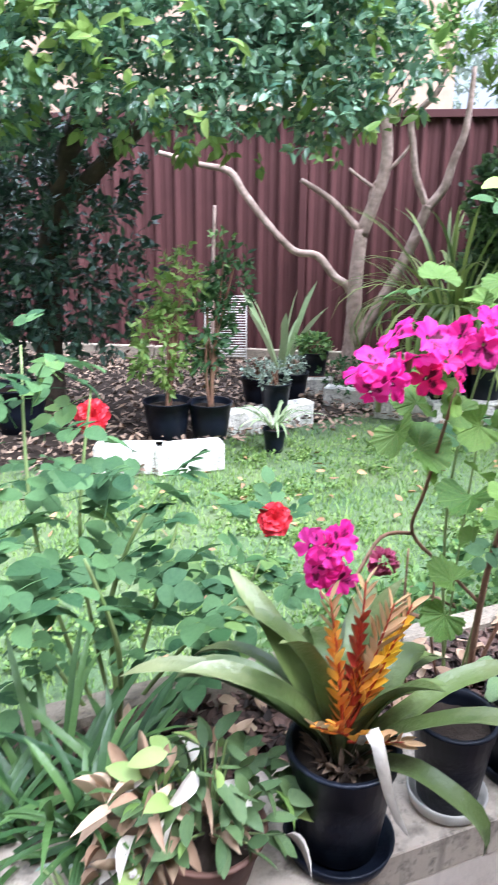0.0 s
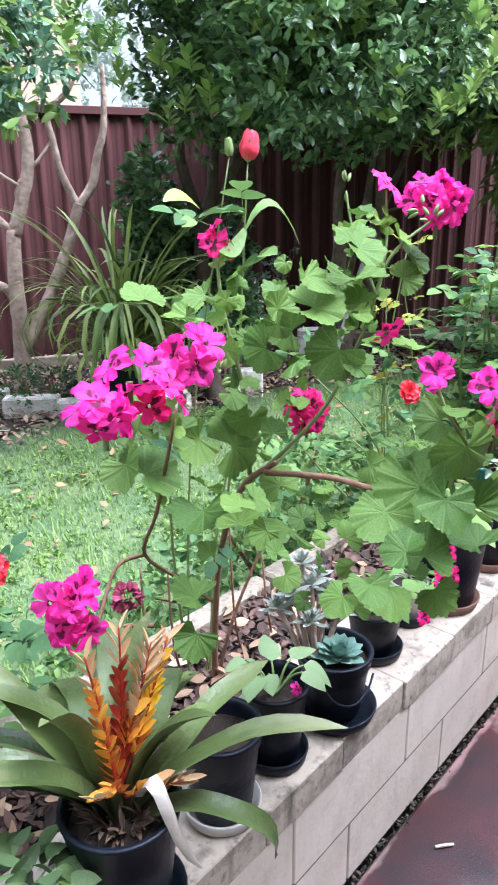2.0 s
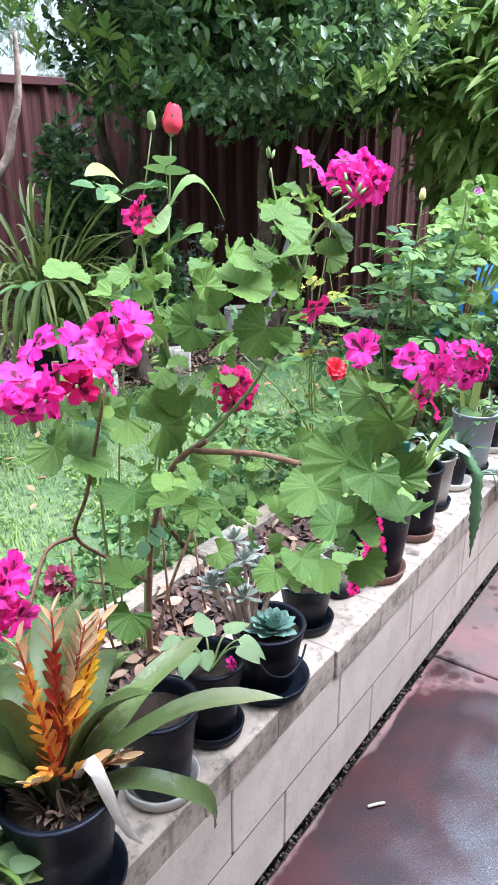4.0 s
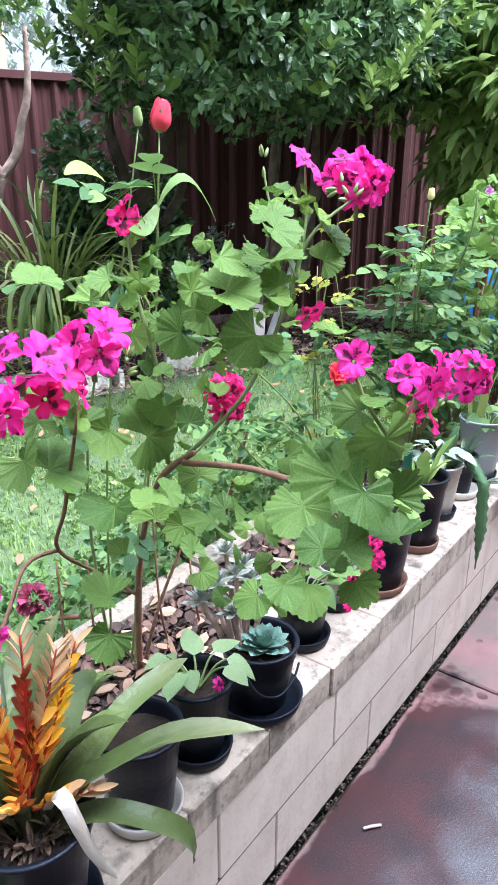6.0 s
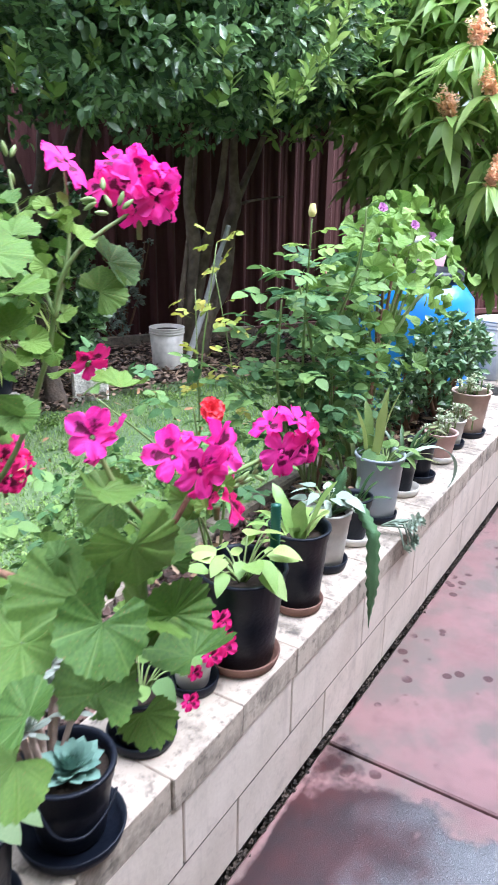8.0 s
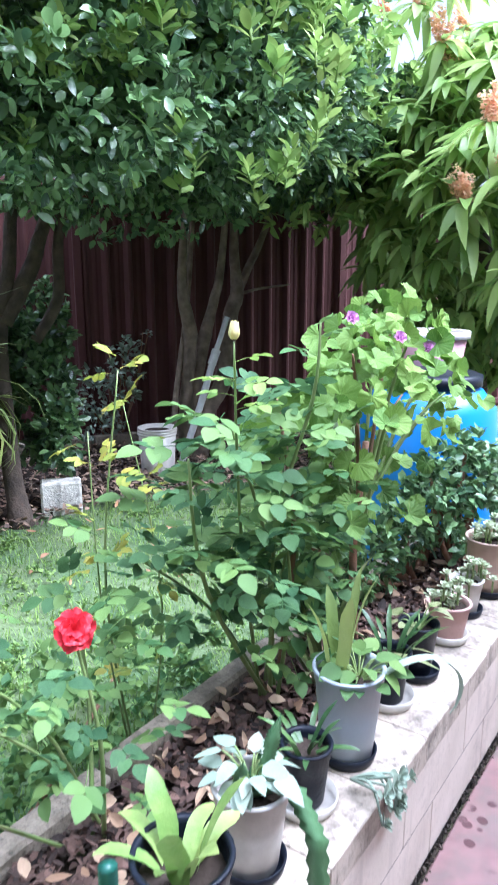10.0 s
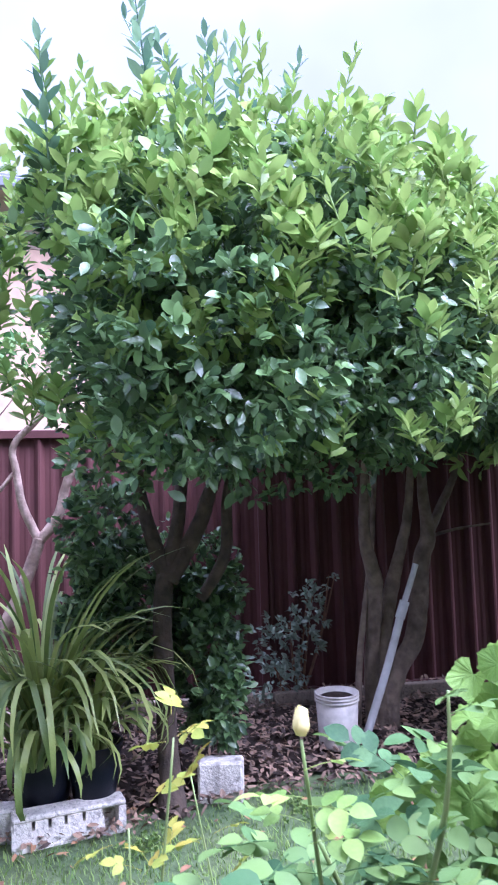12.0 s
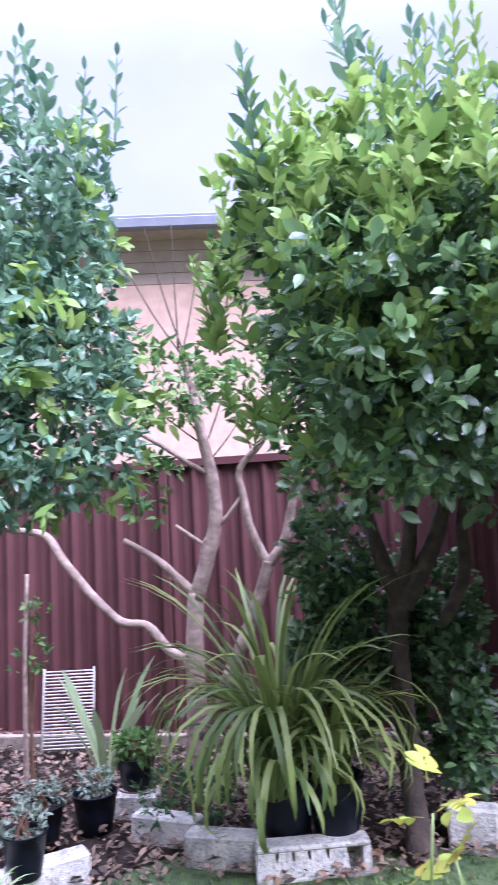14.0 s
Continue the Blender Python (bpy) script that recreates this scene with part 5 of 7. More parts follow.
build_bromeliad()
strap_plant("lily_clump", (3.37, 2.86, 0.33), 150, 1.08, 0.022, M_LILY, "clump of arching green strap leaves in a black pot", 2, (1.25, 1.57), (0.7, 5.0), "lily clump", radius=0.08)
strap_plant("lily_clump", (3.56, 2.74, 0.32), 70, 0.62, 0.026, M_LILY, "smaller clump of arching green strap leaves in a pot", 3, (1.3, 1.57), (0.9, 5.0), "lily clump", radius=0.07)
strap_plant("lily_clump", (3.28, 2.74, 0.31), 50, 0.66, 0.024, M_LILY, "low clump of drooping green strap leaves over the pot's edge", 4, (1.0, 1.5), (2.2, 5.5), "lily clump", radius=0.06)
strap_plant("strap_plant", (0.70, 0.24, 0.29), 60, 0.30, 0.012, M_STRAP, "dark green grassy strap plant at the end of the bed", 5, (0.6, 1.4), (0.8, 2.2), "strap plant", radius=0.05)
strap_plant("strap_plant", (0.56, 0.20, 0.29), 50, 0.26, 0.011, M_STRAP, "green grassy strap plant at the end of the bed", 6, (0.5, 1.4), (0.8, 2.2), "strap plant", radius=0.05)
strap_plant("strap_plant", (0.74, 0.14, C + 0.04), 26, 0.17, 0.011, M_STRAP, "dark green whorled strap plant beside the peperomia", 26, (0.2, 1.2), (0.5, 1.6), "strap plant", radius=0.02)
strap_plant("strap_plant", (0.80, 0.24, 0.36), 26, 0.20, 0.012, M_STRAP, "dark green whorled strap plant in the raised bed", 27, (0.2, 1.2), (0.5, 1.6), "strap plant", radius=0.02)
strap_plant("spider_plant", (2.1, 2.6, 0.13), 26, 0.26, 0.014, M_STRIPED, "variegated spider plant in a small black pot", 7, (0.7, 1.4), (1.2, 2.8), "spider plant")
strap_plant("agave", (2.75, 3.95, 0.12), 9, 0.62, 0.05, M_STRIPED, "pale upright strap-leaved agave near the fence", 8, (1.1, 1.5), (0.1, 0.7), "agave", radius=0.04)
strap_plant("orchid", (2.25, 0.07, C + 0.16), 9, 0.14, 0.028, M_YELLOWING, "yellow-green orchid leaves in a tall black pot", 9, (0.8, 1.45), (0.3, 1.6), "orchid")
strap_plant("spear_plant", (2.78, 0.12, C + 0.16), 5, 0.22, 0.022, M_LILY, "upright spear leaves growing in the grey bucket", 10, (1.2, 1.55), (0.05, 0.7), "spear plant")
strap_plant("spiky_plant", (2.62, 0.10, C + 0.10), 14, 0.10, 0.010, M_STRAP, "small dark spiky plant in a black pot", 11, (0.5, 1.4), (0.6, 1.6), "spiky plant")
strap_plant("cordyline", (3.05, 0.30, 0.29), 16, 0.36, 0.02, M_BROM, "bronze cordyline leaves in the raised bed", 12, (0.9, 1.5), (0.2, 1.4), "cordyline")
strap_plant("spiky_plant", (3.0, 0.11, C + 0.10), 14, 0.12, 0.010, M_STRAP, "dark spiky plant in a small pot", 13, (0.5, 1.4), (0.6, 1.6), "spiky plant")


# ---- succulents and small pot plants ----
def rosette(at, r, n, mat, seed, rise0=10, rise1=75, fat=0.42):
    rnd = random.Random(seed)
    b = Build()
    for k in range(n):
        t = k / n
        L = r * (1.0 - 0.65 * t)
        b.add(*leaf(L, L * fat * 1.2, 4, 0.35, -0.15, 1.25), pose(*at, 0, 0, k * 137.5) @ pose(0, 0, 0.01 * t, 0, -(rise0 + (rise1 - rise0) * t) + rnd.uniform(-5, 5), 0))
    return b


def rosette_leaves(parent, at, r, n, mat, seed, rise0=10, rise1=75, fat=0.42):
    """The leaves of a rosette, each an object on one shared mesh."""
    rnd = random.Random(seed)
    me = Build().add(*leaf(1.0, fat * 1.2, 4, 0.35, -0.15, 1.25)).mesh("leaf", mat)
    for k in range(n):
        t = k / n
        part("leaf", me, None, parent, m=pose(*at, 0, 0, k * 137.5) @ pose(0, 0, 0.01 * t, 0, -(rise0 + (rise1 - rise0) * t) + rnd.uniform(-5, 5), 0) @ Matrix.Scale(r * (1.0 - 0.65 * t), 4))


def succulents():
    p = thing("echeveria", (1.545, 0.04, C + 0.108), "blue-green echeveria rosette in a black pot", "succulent")
    rosette_leaves(p, (0.0, 0.002, 0.004), 0.054, 52, M_ECHEV, 1, 6, 80)
    p = thing("silver_succulent", (1.53, 0.075, C + 0.108), "silver-leaved succulent on bare stalks in a black pot", "succulent")
    rnd = random.Random(8)
    for k, (dx, dy, h) in enumerate(((-0.03, 0.03, 0.13), (0.02, 0.03, 0.12), (0.05, 0.02, 0.10), (-0.01, 0.06, 0.09), (0.07, 0.05, 0.11), (-0.05, 0.05, 0.10), (0.03, 0.06, 0.15), (-0.02, 0.0, 0.08), (0.05, -0.01, 0.07))):
        st = part("stalk", Build().add(*tube([(dx * 0.3, dy * 0.3, -0.01), (dx * 0.7, dy * 0.7, h * 0.6), (dx, dy, h)], [0.006, 0.005, 0.004], 6)), M_BARK_PALE, p)
        rosette_leaves(st, (dx, dy, h), 0.036, 26, M_GREYLEAF, k, -8, 80, 0.27)
    for at, n, spread in (((3.35, 0.10, C + 0.085), 14, 0.055), ((3.52, 0.09, C + 0.08), 12, 0.055), ((3.70, 0.10, C + 0.145), 22, 0.075)):
        p = thing("sedum", at, "pale cream-green sedum rosettes spilling over a clay pot", "succulent")
        for k in range(n):
            a, r = rnd.uniform(0, 6.28), spread * math.sqrt(rnd.random())
            q = Vector((r * math.cos(a), r * math.sin(a), 0.03 + rnd.uniform(-0.02, 0.05)))
            core = part("rosette", Build().add(*tube([q - Vector((0, 0, 0.035)), q - Vector((0, 0, 0.015)), q], [0.003, 0.003, 0.003], 5)), M_GREENSTEM, p)
            rosette_leaves(core, q, 0.024, 12, M_SEDUM, k, 10, 60, 0.5)
    p = thing("ghost_plant", (2.70, 0.03, C + 0.01), "grey-white ghost plant trailing over the wall edge", "succulent")
    for k in range(9):
        dx, dz = rnd.uniform(-0.06, 0.06), rnd.uniform(-0.06, 0.05)
        end = (dx, -0.05 - 0.02 * rnd.random(), dz)
        part("stalk", Build().add(*tube([(0, 0.02, 0.01), (dx * 0.5, -0.03, 0.03), end], [0.003, 0.003, 0.002], 5)), M_SILVER, p)
        part("rosette", rosette((0, 0, 0), 0.026, 12, M_SILVER, k, 0, 60, 0.5), M_SILVER, p, m=pose(*end, 60, 0, rnd.uniform(-40, 40)))
    # flat toothed cactus frond that hangs over the wall
    p = thing("trailing_cactus", (2.45, 0.10, C + 0.13), "flat toothed cactus fronds hanging over the wall", "cactus")
    def frond(pts, w):
        v, f = [], []
        pts = [Vector(q) for q in pts]
        n = 34
        for i in range(n + 1):
            t = i / n * (len(pts) - 1)
            k = min(int(t), len(pts) - 2)
            q = pts[k].lerp(pts[k + 1], t - k)
            ww = w * (0.72 + 0.28 * (i % 2)) * (1 if i < n - 8 else max(0.08, (n - i) / 9)) * min(1, 0.35 + i / 4)
            v += [(q.x - 0.55 * ww, q.y + 0.83 * ww, q.z), (q.x - 0.005, q.y - 0.003, q.z), (q.x + 0.55 * ww, q.y - 0.83 * ww, q.z), (q.x + 0.005, q.y + 0.003, q.z)]
        for i in range(n):
            for j in range(4):
                f.append((4 * i + j, 4 * i + (j + 1) % 4, 4 * i + 4 + (j + 1) % 4, 4 * i + 4 + j))
        part("frond", Build().add(v, f), M_CACTUS, p)
    frond([(0, 0, 0), (-0.005, -0.08, 0.06), (-0.02, -0.13, 0.0), (-0.02, -0.138, -0.14), (-0.02, -0.136, -0.25)], 0.018)
    frond([(0.01, 0, 0), (0.02, -0.02, 0.07), (0.03, -0.03, 0.13)], 0.013)
    frond([(0.02, 0.02, 0), (0.05, 0.0, 0.06), (0.07, -0.01, 0.11)], 0.012)
    frond([(-0.01, 0.02, 0), (-0.03, 0.0, 0.05), (-0.05, -0.02, 0.10)], 0.012)
    # syngonium
    def broad(name, at, n, size, mat, label, cat, seed, height, face=(-0.4, -0.7, 0.5), spread=0.05, fat=0.75, point=0.62, lift=0.0):
        r2 = random.Random(seed)
        q = thing(name, at, label, cat)
        tpl = [Build().add(*leaf(1.0, fat, 5, 0.15, dd, point)).mesh("leaf", mat) for dd in (0.1, 0.3, 0.5)]
        for k in range(n):
            a = k * 2.4 + seed
            e = Vector((spread * math.cos(a) * r2.uniform(0.4, 1.2), spread * math.sin(a) * r2.uniform(0.4, 1.2), height * r2.uniform(0.4, 1.0)))
            part("stalk", Build().add(*tube([(0, 0, 0), e * 0.6 + Vector((0, 0, 0.01)), e], [0.0025, 0.002, 0.0015], 5)), M_GREENSTEM, q)
            d = Vector((math.cos(a), math.sin(a), r2.uniform(-0.5, 0.2) + lift)) + Vector(face) * 0.35
            part("leaf", r2.choice(tpl), None, q, m=aim(e, d, r2.uniform(-25, 25), size * r2.uniform(0.7, 1.2)))
        return q
    q = broad("syngonium", (1.392, 0.06, C + 0.115), 9, 0.046, M_VARIEG, "pale variegated syngonium in a black pot", "syngonium", 3, 0.075)
    part("bloom", FLORETS[0], None, q, "small pink flower", m=pose(-0.01, -0.05, 0.045, 60, 0, 0) @ Matrix.Scale(0.45, 4))
    broad("broadleaf_plant", (2.02, 0.07, C + 0.16), 22, 0.056, M_YELLOWING, "yellowing green broad-leaved plant in a large black pot", "foliage plant", 5, 0.10, spread=0.06, fat=0.62)
    broad("foliage_plant", (1.745, 0.09, C + 0.08), 14, 0.045, M_ROSE, "small green foliage plant in a black pot", "foliage plant", 6, 0.07)
    q = thing("peperomia", (0.88, 0.06, C + 0.07), "tumbled green and cream peperomia with yellowing leaves", "foliage plant")
    tpl = [Build().add(*leaf(1.0, fat, 5, fold, dd, 0.95)).mesh("leaf", m) for m, fat, fold, dd in ((M_PEPEROMIA, 0.46, 0.25, 0.2), (M_PEPEROMIA, 0.52, 0.4, 0.5), (M_PEPEROMIA, 0.42, 0.2, -0.2), (M_YELLOWING, 0.5, 0.4, 0.4), (M_BLEACHED, 0.5, 0.9, 0.7))]
    r3 = random.Random(71)
    for k in range(150):
        a, rr = r3.uniform(0, 6.28), math.sqrt(r3.random())
        e = Vector((0.115 * rr * math.cos(a), 0.075 * rr * math.sin(a), 0.145 * math.sqrt(max(0.0, 1 - rr * rr)) * r3.uniform(0.35, 1.0)))
        if k % 3 == 0:
            part("stalk", Build().add(*tube([e * 0.3, e * 0.7, e], [0.0022, 0.002, 0.0014], 5)), M_GREENSTEM, q)
        d = Vector((math.cos(a), math.sin(a), r3.uniform(-0.7, 0.6))) + rand_dir(r3) * 0.6
        part("leaf", tpl[r3.choice((0, 0, 1, 1, 2, 2, 0, 3, 4))], None, q, m=aim(e, d, r3.uniform(-50, 50), 0.042 * r3.uniform(0.7, 1.25)))
    broad("foliage_plant", (2.80, 0.09, C + 0.155), 22, 0.045, M_ROSE, "low green foliage filling the grey bucket", "foliage plant", 15, 0.06, spread=0.055)
    broad("foliage_plant", (2.45, 0.10, C + 0.14), 26, 0.046, M_SILVER, "silvery grey-green foliage in a cream pot", "foliage plant", 16, 0.06, spread=0.05, fat=0.6)
    broad("silver_succulent", (0.70, 0.07, C), 30, 0.018, M_SILVER, "small silver-leaved succulent beside the peperomia", "succulent", 19, 0.055, spread=0.045, fat=0.4)
    p = thing("trailing_leaf", (2.80, 0.06, C + 0.17), "long grey-green leaf arching over the bucket's rim", "leaf")
    part("blade", strap_mesh(0.30, 0.022, 0.7, 3.4, 5, 14, 0.3, 0.35, mat=M_SILVER), None, p, m=pose(-0.02, -0.01, 0, 0, 0, -40))
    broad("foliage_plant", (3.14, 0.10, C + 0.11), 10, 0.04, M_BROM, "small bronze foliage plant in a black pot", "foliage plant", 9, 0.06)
    q = broad("impatiens", (1.90, 0.08, C + 0.075), 12, 0.035, M_PELARG, "pink-flowered impatiens in a small white pot", "impatiens", 10, 0.06)
    for at, k in (((-0.105, -0.10, 0.135), 1.1), ((-0.085, -0.105, 0.11), 1.0), ((-0.17, -0.10, 0.055), 0.7), ((-0.13, -0.08, 0.075), 0.6), ((-0.09, -0.10, 0.155), 0.9), ((-0.12, -0.105, 0.11), 0.8)):
        part("bloom", FLORETS_DEEP[1], None, q, m=pose(*at, 70, 0, -25) @ Matrix.Scale(k, 4))
    dry = Build()
    for _ in range(60):
        a = rnd.uniform(0, 6.28)
        d = (math.cos(a), math.sin(a), rnd.uniform(-0.6, 0.6))
        rr = rnd.uniform(0.02, 0.11)
        dry.add(*leaf(rnd.uniform(0.028, 0.055), rnd.uniform(0.012, 0.024), 5, rnd.uniform(0.6, 2.2), rnd.uniform(-0.4, 1.3)), aim((0.82 + rr * math.cos(a) * 0.9, 0.07 + rr * math.sin(a) * 0.5, C + rnd.uniform(0.05, 0.17)), d, rnd.uniform(-60, 60)))
    solid("dead_leaves", dry, M_DEAD, "curled dead brown leaves hanging among the peperomia", "dead leaves", "stuff")
    q = thing("white_flower", (0.72, -0.01, C), "small grey-white flower spikes at the end of the wall", "flower")
    for k in range(16):
        dx, dy, h = rnd.uniform(-0.08, 0.08), rnd.uniform(-0.02, 0.05), rnd.uniform(0.04, 0.10)
        part("stalk", Build().add(*tube([(dx * 0.6, dy * 0.6, 0), (dx * 0.8, dy, h * 0.6), (dx, dy, h)], [0.0016, 0.0014, 0.001], 4)), M_SILVER, q)
        fb = Build()
        for j in range(26):
            a = rnd.uniform(0, 6.28)
            fb.add(*leaf(0.008, 0.006, 2, 0.3, 0.1), aim((dx, dy, h - 0.022 + 0.026 * j / 26), (math.cos(a), math.sin(a), 0.6), 0))
        part("flower_spike", fb, M_BLEACHED, q)
    part("handle", Build().add(*tube([(-0.066, -0.01, 0.115), (-0.07, -0.045, 0.08), (-0.04, -0.066, 0.062), (0.0, -0.069, 0.07), (0.03, -0.062, 0.085)], [0.0022] * 5, 6)), M_POT, next(o for o in bpy.data.objects if o.name.startswith("plant_pot") and abs(o.location.x - 1.545) < 0.01), "thin black wire handle")
    solid("stick", Build().add(*tube([(-0.019, 0, 0.003), (0.0, 0.0006, 0.0035), (0.019, 0, 0.003)], [0.0032, 0.0034, 0.003], 7)), M_BLEACHED, "small pale stick lying on the wet patio", "stick", at=(1.719, -0.110, 0.001, 0, 0, -40))
    solid("fallen_petal", Build().add(*petal(0.02, 0.018, 4)), M_FLORET, "pink petal fallen on the patio", "petal", at=(3.267, 0.020, 0.003))
    # green ribbed tube standing in the large pot
    b = Build().add(*lathe([(0.0005, 0)] + [(0.009 + 0.002 * (k % 2), 0.003 * k) for k in range(48)] + [(0.0005, 0.144)], 12))
    solid("ribbed_tube", b, M_GREENPLASTIC, "dark green ribbed plastic tube standing in a pot", "tube", at=(2.10, 0.045, C + 0.165))


succulents()
pot(0.88, 0.06, C, 0.075, 0.085, M_TERRA, "low brown plastic planter on the wall", saucer=None)


# ---- garden behind the lawn ----
def white_block(x, y, z, turn, L=0.34, h=0.13, d=0.11, hollow=False):
    b = thing("edging_block", (x, y, z), "flaking white hollow block with dark cavities edging the bed" if hollow else "flaking white-painted block edging the garden bed", "edging block", "edging blocks", turn=turn)
    body = Build()
    if hollow:
        hole = (L * 0.30, L * 0.43)                     # a broken-out cavity near one end
        body.add(*box(-L / 2, L / 2, -d / 2, d / 2, 0, h * 0.2, 0.008)).add(*box(-L / 2, L / 2, -d / 2, d / 2, h * 0.84, h, 0.008)).add(*box(-L / 2, L / 2, d / 2 - 0.02, d / 2, h * 0.2, h * 0.84))
        body.add(*box(-L / 2, hole[0], -d / 2 + 0.002, d / 2 - 0.02, h * 0.2, h * 0.6)).add(*box(hole[1], L / 2, -d / 2 + 0.002, d / 2 - 0.02, h * 0.2, h * 0.84))
        edges = [-L / 2, -0.32 * L, -0.18 * L, -0.04 * L, 0.12 * L, hole[0]]
        for u0, u1 in zip(edges, edges[1:]):
            body.add(*box(u0 + 0.007, u1 - 0.007, -d / 2 + 0.002, d / 2 - 0.02, h * 0.6, h * 0.84))
    else:
        body.add(*box(-L / 2, L / 2, -d / 2, d / 2, 0, h, 0.012))
    part("body", body, M_WHITE, b, smooth=False)


for x, y, a in ((1.33, 2.58, -20), (1.60, 2.50, -5), (2.03, 2.98, -5), (2.36, 3.02, 10), (2.80, 3.62, -30), (2.92, 3.24, -42), (3.10, 2.93, -35), (3.41, 2.68, -16), (4.14, 2.56, -40)):
    white_block(x, y, -0.01, a, L=0.22 if x > 4 else 0.48 if x > 3.3 else 0.34, h=0.2 if x > 4 else 0.15, hollow=3.3 < x < 4.0)
bed = Build().add(*sheet(0, 1, 0, 1, 0, 46, 14, 0, 1))
vv = bed.v[0]
xs = 0.2 + 6.6 * vv[:, 0]
front = np.interp(xs, [0.2, 1.3, 2.0, 2.6, 2.9, 3.5, 4.3, 5.2, 6.8], [2.9, 2.7, 3.0, 3.0, 3.1, 2.72, 2.62, 2.2, 1.4])
back = 4.93 - 0.56 * (xs - 3.4) - 0.03
vv[:, 0], vv[:, 1] = xs, front + (back - front) * vv[:, 1]
for i in range(len(vv)):
    vv[i, 2] = 0.02 + 0.025 * noise.noise((vv[i, 0] * 4, vv[i, 1] * 4, 0))
solid("garden_soil", bed, M_SOIL, "dark soil of the garden bed along the fence", "soil", "structure")


def litter(n, area, seed, mat, size=(0.04, 0.09)):
    rnd = random.Random(seed)
    b = Build()
    k = 0
    while k < n:
        p = area(rnd)
        if p is None:
            continue
        k += 1
        b.add(*leaf(rnd.uniform(*size), rnd.uniform(0.012, 0.028), 3, rnd.uniform(-0.5, 0.9), rnd.uniform(-0.3, 0.4)), aim(p, (rnd.uniform(-1, 1), rnd.uniform(-1, 1), rnd.uniform(-0.25, 0.3)), rnd.uniform(-40, 40)))
    return b


def bed_area(r):
    x = r.uniform(0.6, 6.6)
    lo = float(np.interp(x, [0.2, 1.3, 2.0, 2.6, 2.9, 3.5, 4.3, 5.2, 6.8], [2.9, 2.7, 3.0, 3.0, 3.1, 2.72, 2.62, 2.2, 1.4])) - 0.25
    y = r.uniform(lo, fence_y(x) - 0.05)
    return (x, y, 0.035 + r.uniform(0, 0.03))


solid("leaf_litter", litter(12000, bed_area, 5, M_LITTER, (0.025, 0.065)), M_LITTER, "reddish brown fallen leaves over the garden bed", "leaf litter", "stuff")
solid("mulch", litter(7500, lambda r: (r.uniform(0.4, 4.2), r.uniform(0.21, 0.45), 0.30 + r.uniform(0, 0.02)), 6, M_MULCH, (0.008, 0.036)), M_MULCH, "brown bark mulch and dead leaves in the raised bed", "mulch", "stuff")
solid("bed_leaves", litter(300, lambda r: (r.uniform(0.5, 4.2), r.uniform(0.22, 0.44), 0.325 + r.uniform(0, 0.015)), 8, M_DEAD, (0.018, 0.06)), M_DEAD, "pale dry leaves lying on the mulch of the raised bed", "dry leaves", "stuff")
solid("fallen_leaves", litter(150, lambda r: (r.uniform(0.5, 4.5), 0.8 + 1.9 * r.random() ** 0.6, 0.03), 7, M_FALLEN, (0.03, 0.075)), M_FALLEN, "dry tan leaves scattered over the lawn", "fallen leaves", "stuff")


def grass(n, seed):
    g = np.random.RandomState(seed)
    x, y = g.uniform(-0.6, 5.6, n), 0.52 + 2.7 * g.uniform(0, 1, n) ** 1.2
    lim = np.interp(x, [0.2, 1.3, 2.0, 2.6, 2.9, 3.5, 4.3, 5.2, 6.8], [2.9, 2.6, 2.9, 2.8, 2.9, 2.6, 2.5, 2.1, 1.4])
    keep = y < lim + g.uniform(-0.2, 0.1, n)
    x, y = x[keep], y[keep]
    n = len(x)
    a, h, w, lean = g.uniform(0, 6.28, n), g.uniform(0.012, 0.04, n), g.uniform(0.0016, 0.003, n), g.uniform(0.2, 1.1, n)
    tall = g.uniform(0, 1, n) < 0.03
    h[tall] *= 2.2
    cx, sy = np.cos(a), np.sin(a)
    z = np.full(n, -0.005)
    v = np.stack([np.stack([x - sy * w, y + cx * w, z], 1), np.stack([x + sy * w, y - cx * w, z], 1),
                  np.stack([x + cx * h * lean * 0.4 + sy * w * 0.7, y + sy * h * lean * 0.4 - cx * w * 0.7, z + h * 0.6], 1),
                  np.stack([x + cx * h * lean * 0.4 - sy * w * 0.7, y + sy * h * lean * 0.4 + cx * w * 0.7, z + h * 0.6], 1),
                  np.stack([x + cx * h * lean, y + sy * h * lean, z + h], 1)], 1).reshape(-1, 3)
    i = np.arange(n) * 5
    f = [(k, k + 1, k + 2, k + 3) for k in i] + [(k + 3, k + 2, k + 4) for k in i]
    b = Build()
    b.v, b.f, b.n = [v], f, len(v)
    return b


solid("grass", grass(70000, 3), M_GRASS, "short green grass blades covering the lawn", "grass", "stuff")

# pots and clutter in the far bed
pot(0.88, 3.4, 0.02, 0.17, 0.26, M_POT, "wide dark plastic tub beside the dense tree")
pot(1.62, 2.95, 0.02, 0.13, 0.22, M_POT, "black plastic pot of a tall shrub in the garden")
pot(1.84, 2.88, 0.02, 0.12, 0.21, M_POT, "black plastic pot of a tall shrub in the garden")
pot(2.1, 2.6, 0.0, 0.06, 0.13, M_POT, "small black pot of a spider plant on the lawn's edge")
pot(2.36, 3.45, 0.02, 0.11, 0.19, M_POT, "black plastic pot of small succulents in the bed")
pot(2.62, 3.50, 0.02, 0.11, 0.19, M_POT, "black plastic pot of small succulents in the bed")
pot(2.86, 3.66, 0.125, 0.10, 0.17, M_POT, "black pot of purple flowers on a white block", saucer=0.1, saucer_mat=M_TERRA)
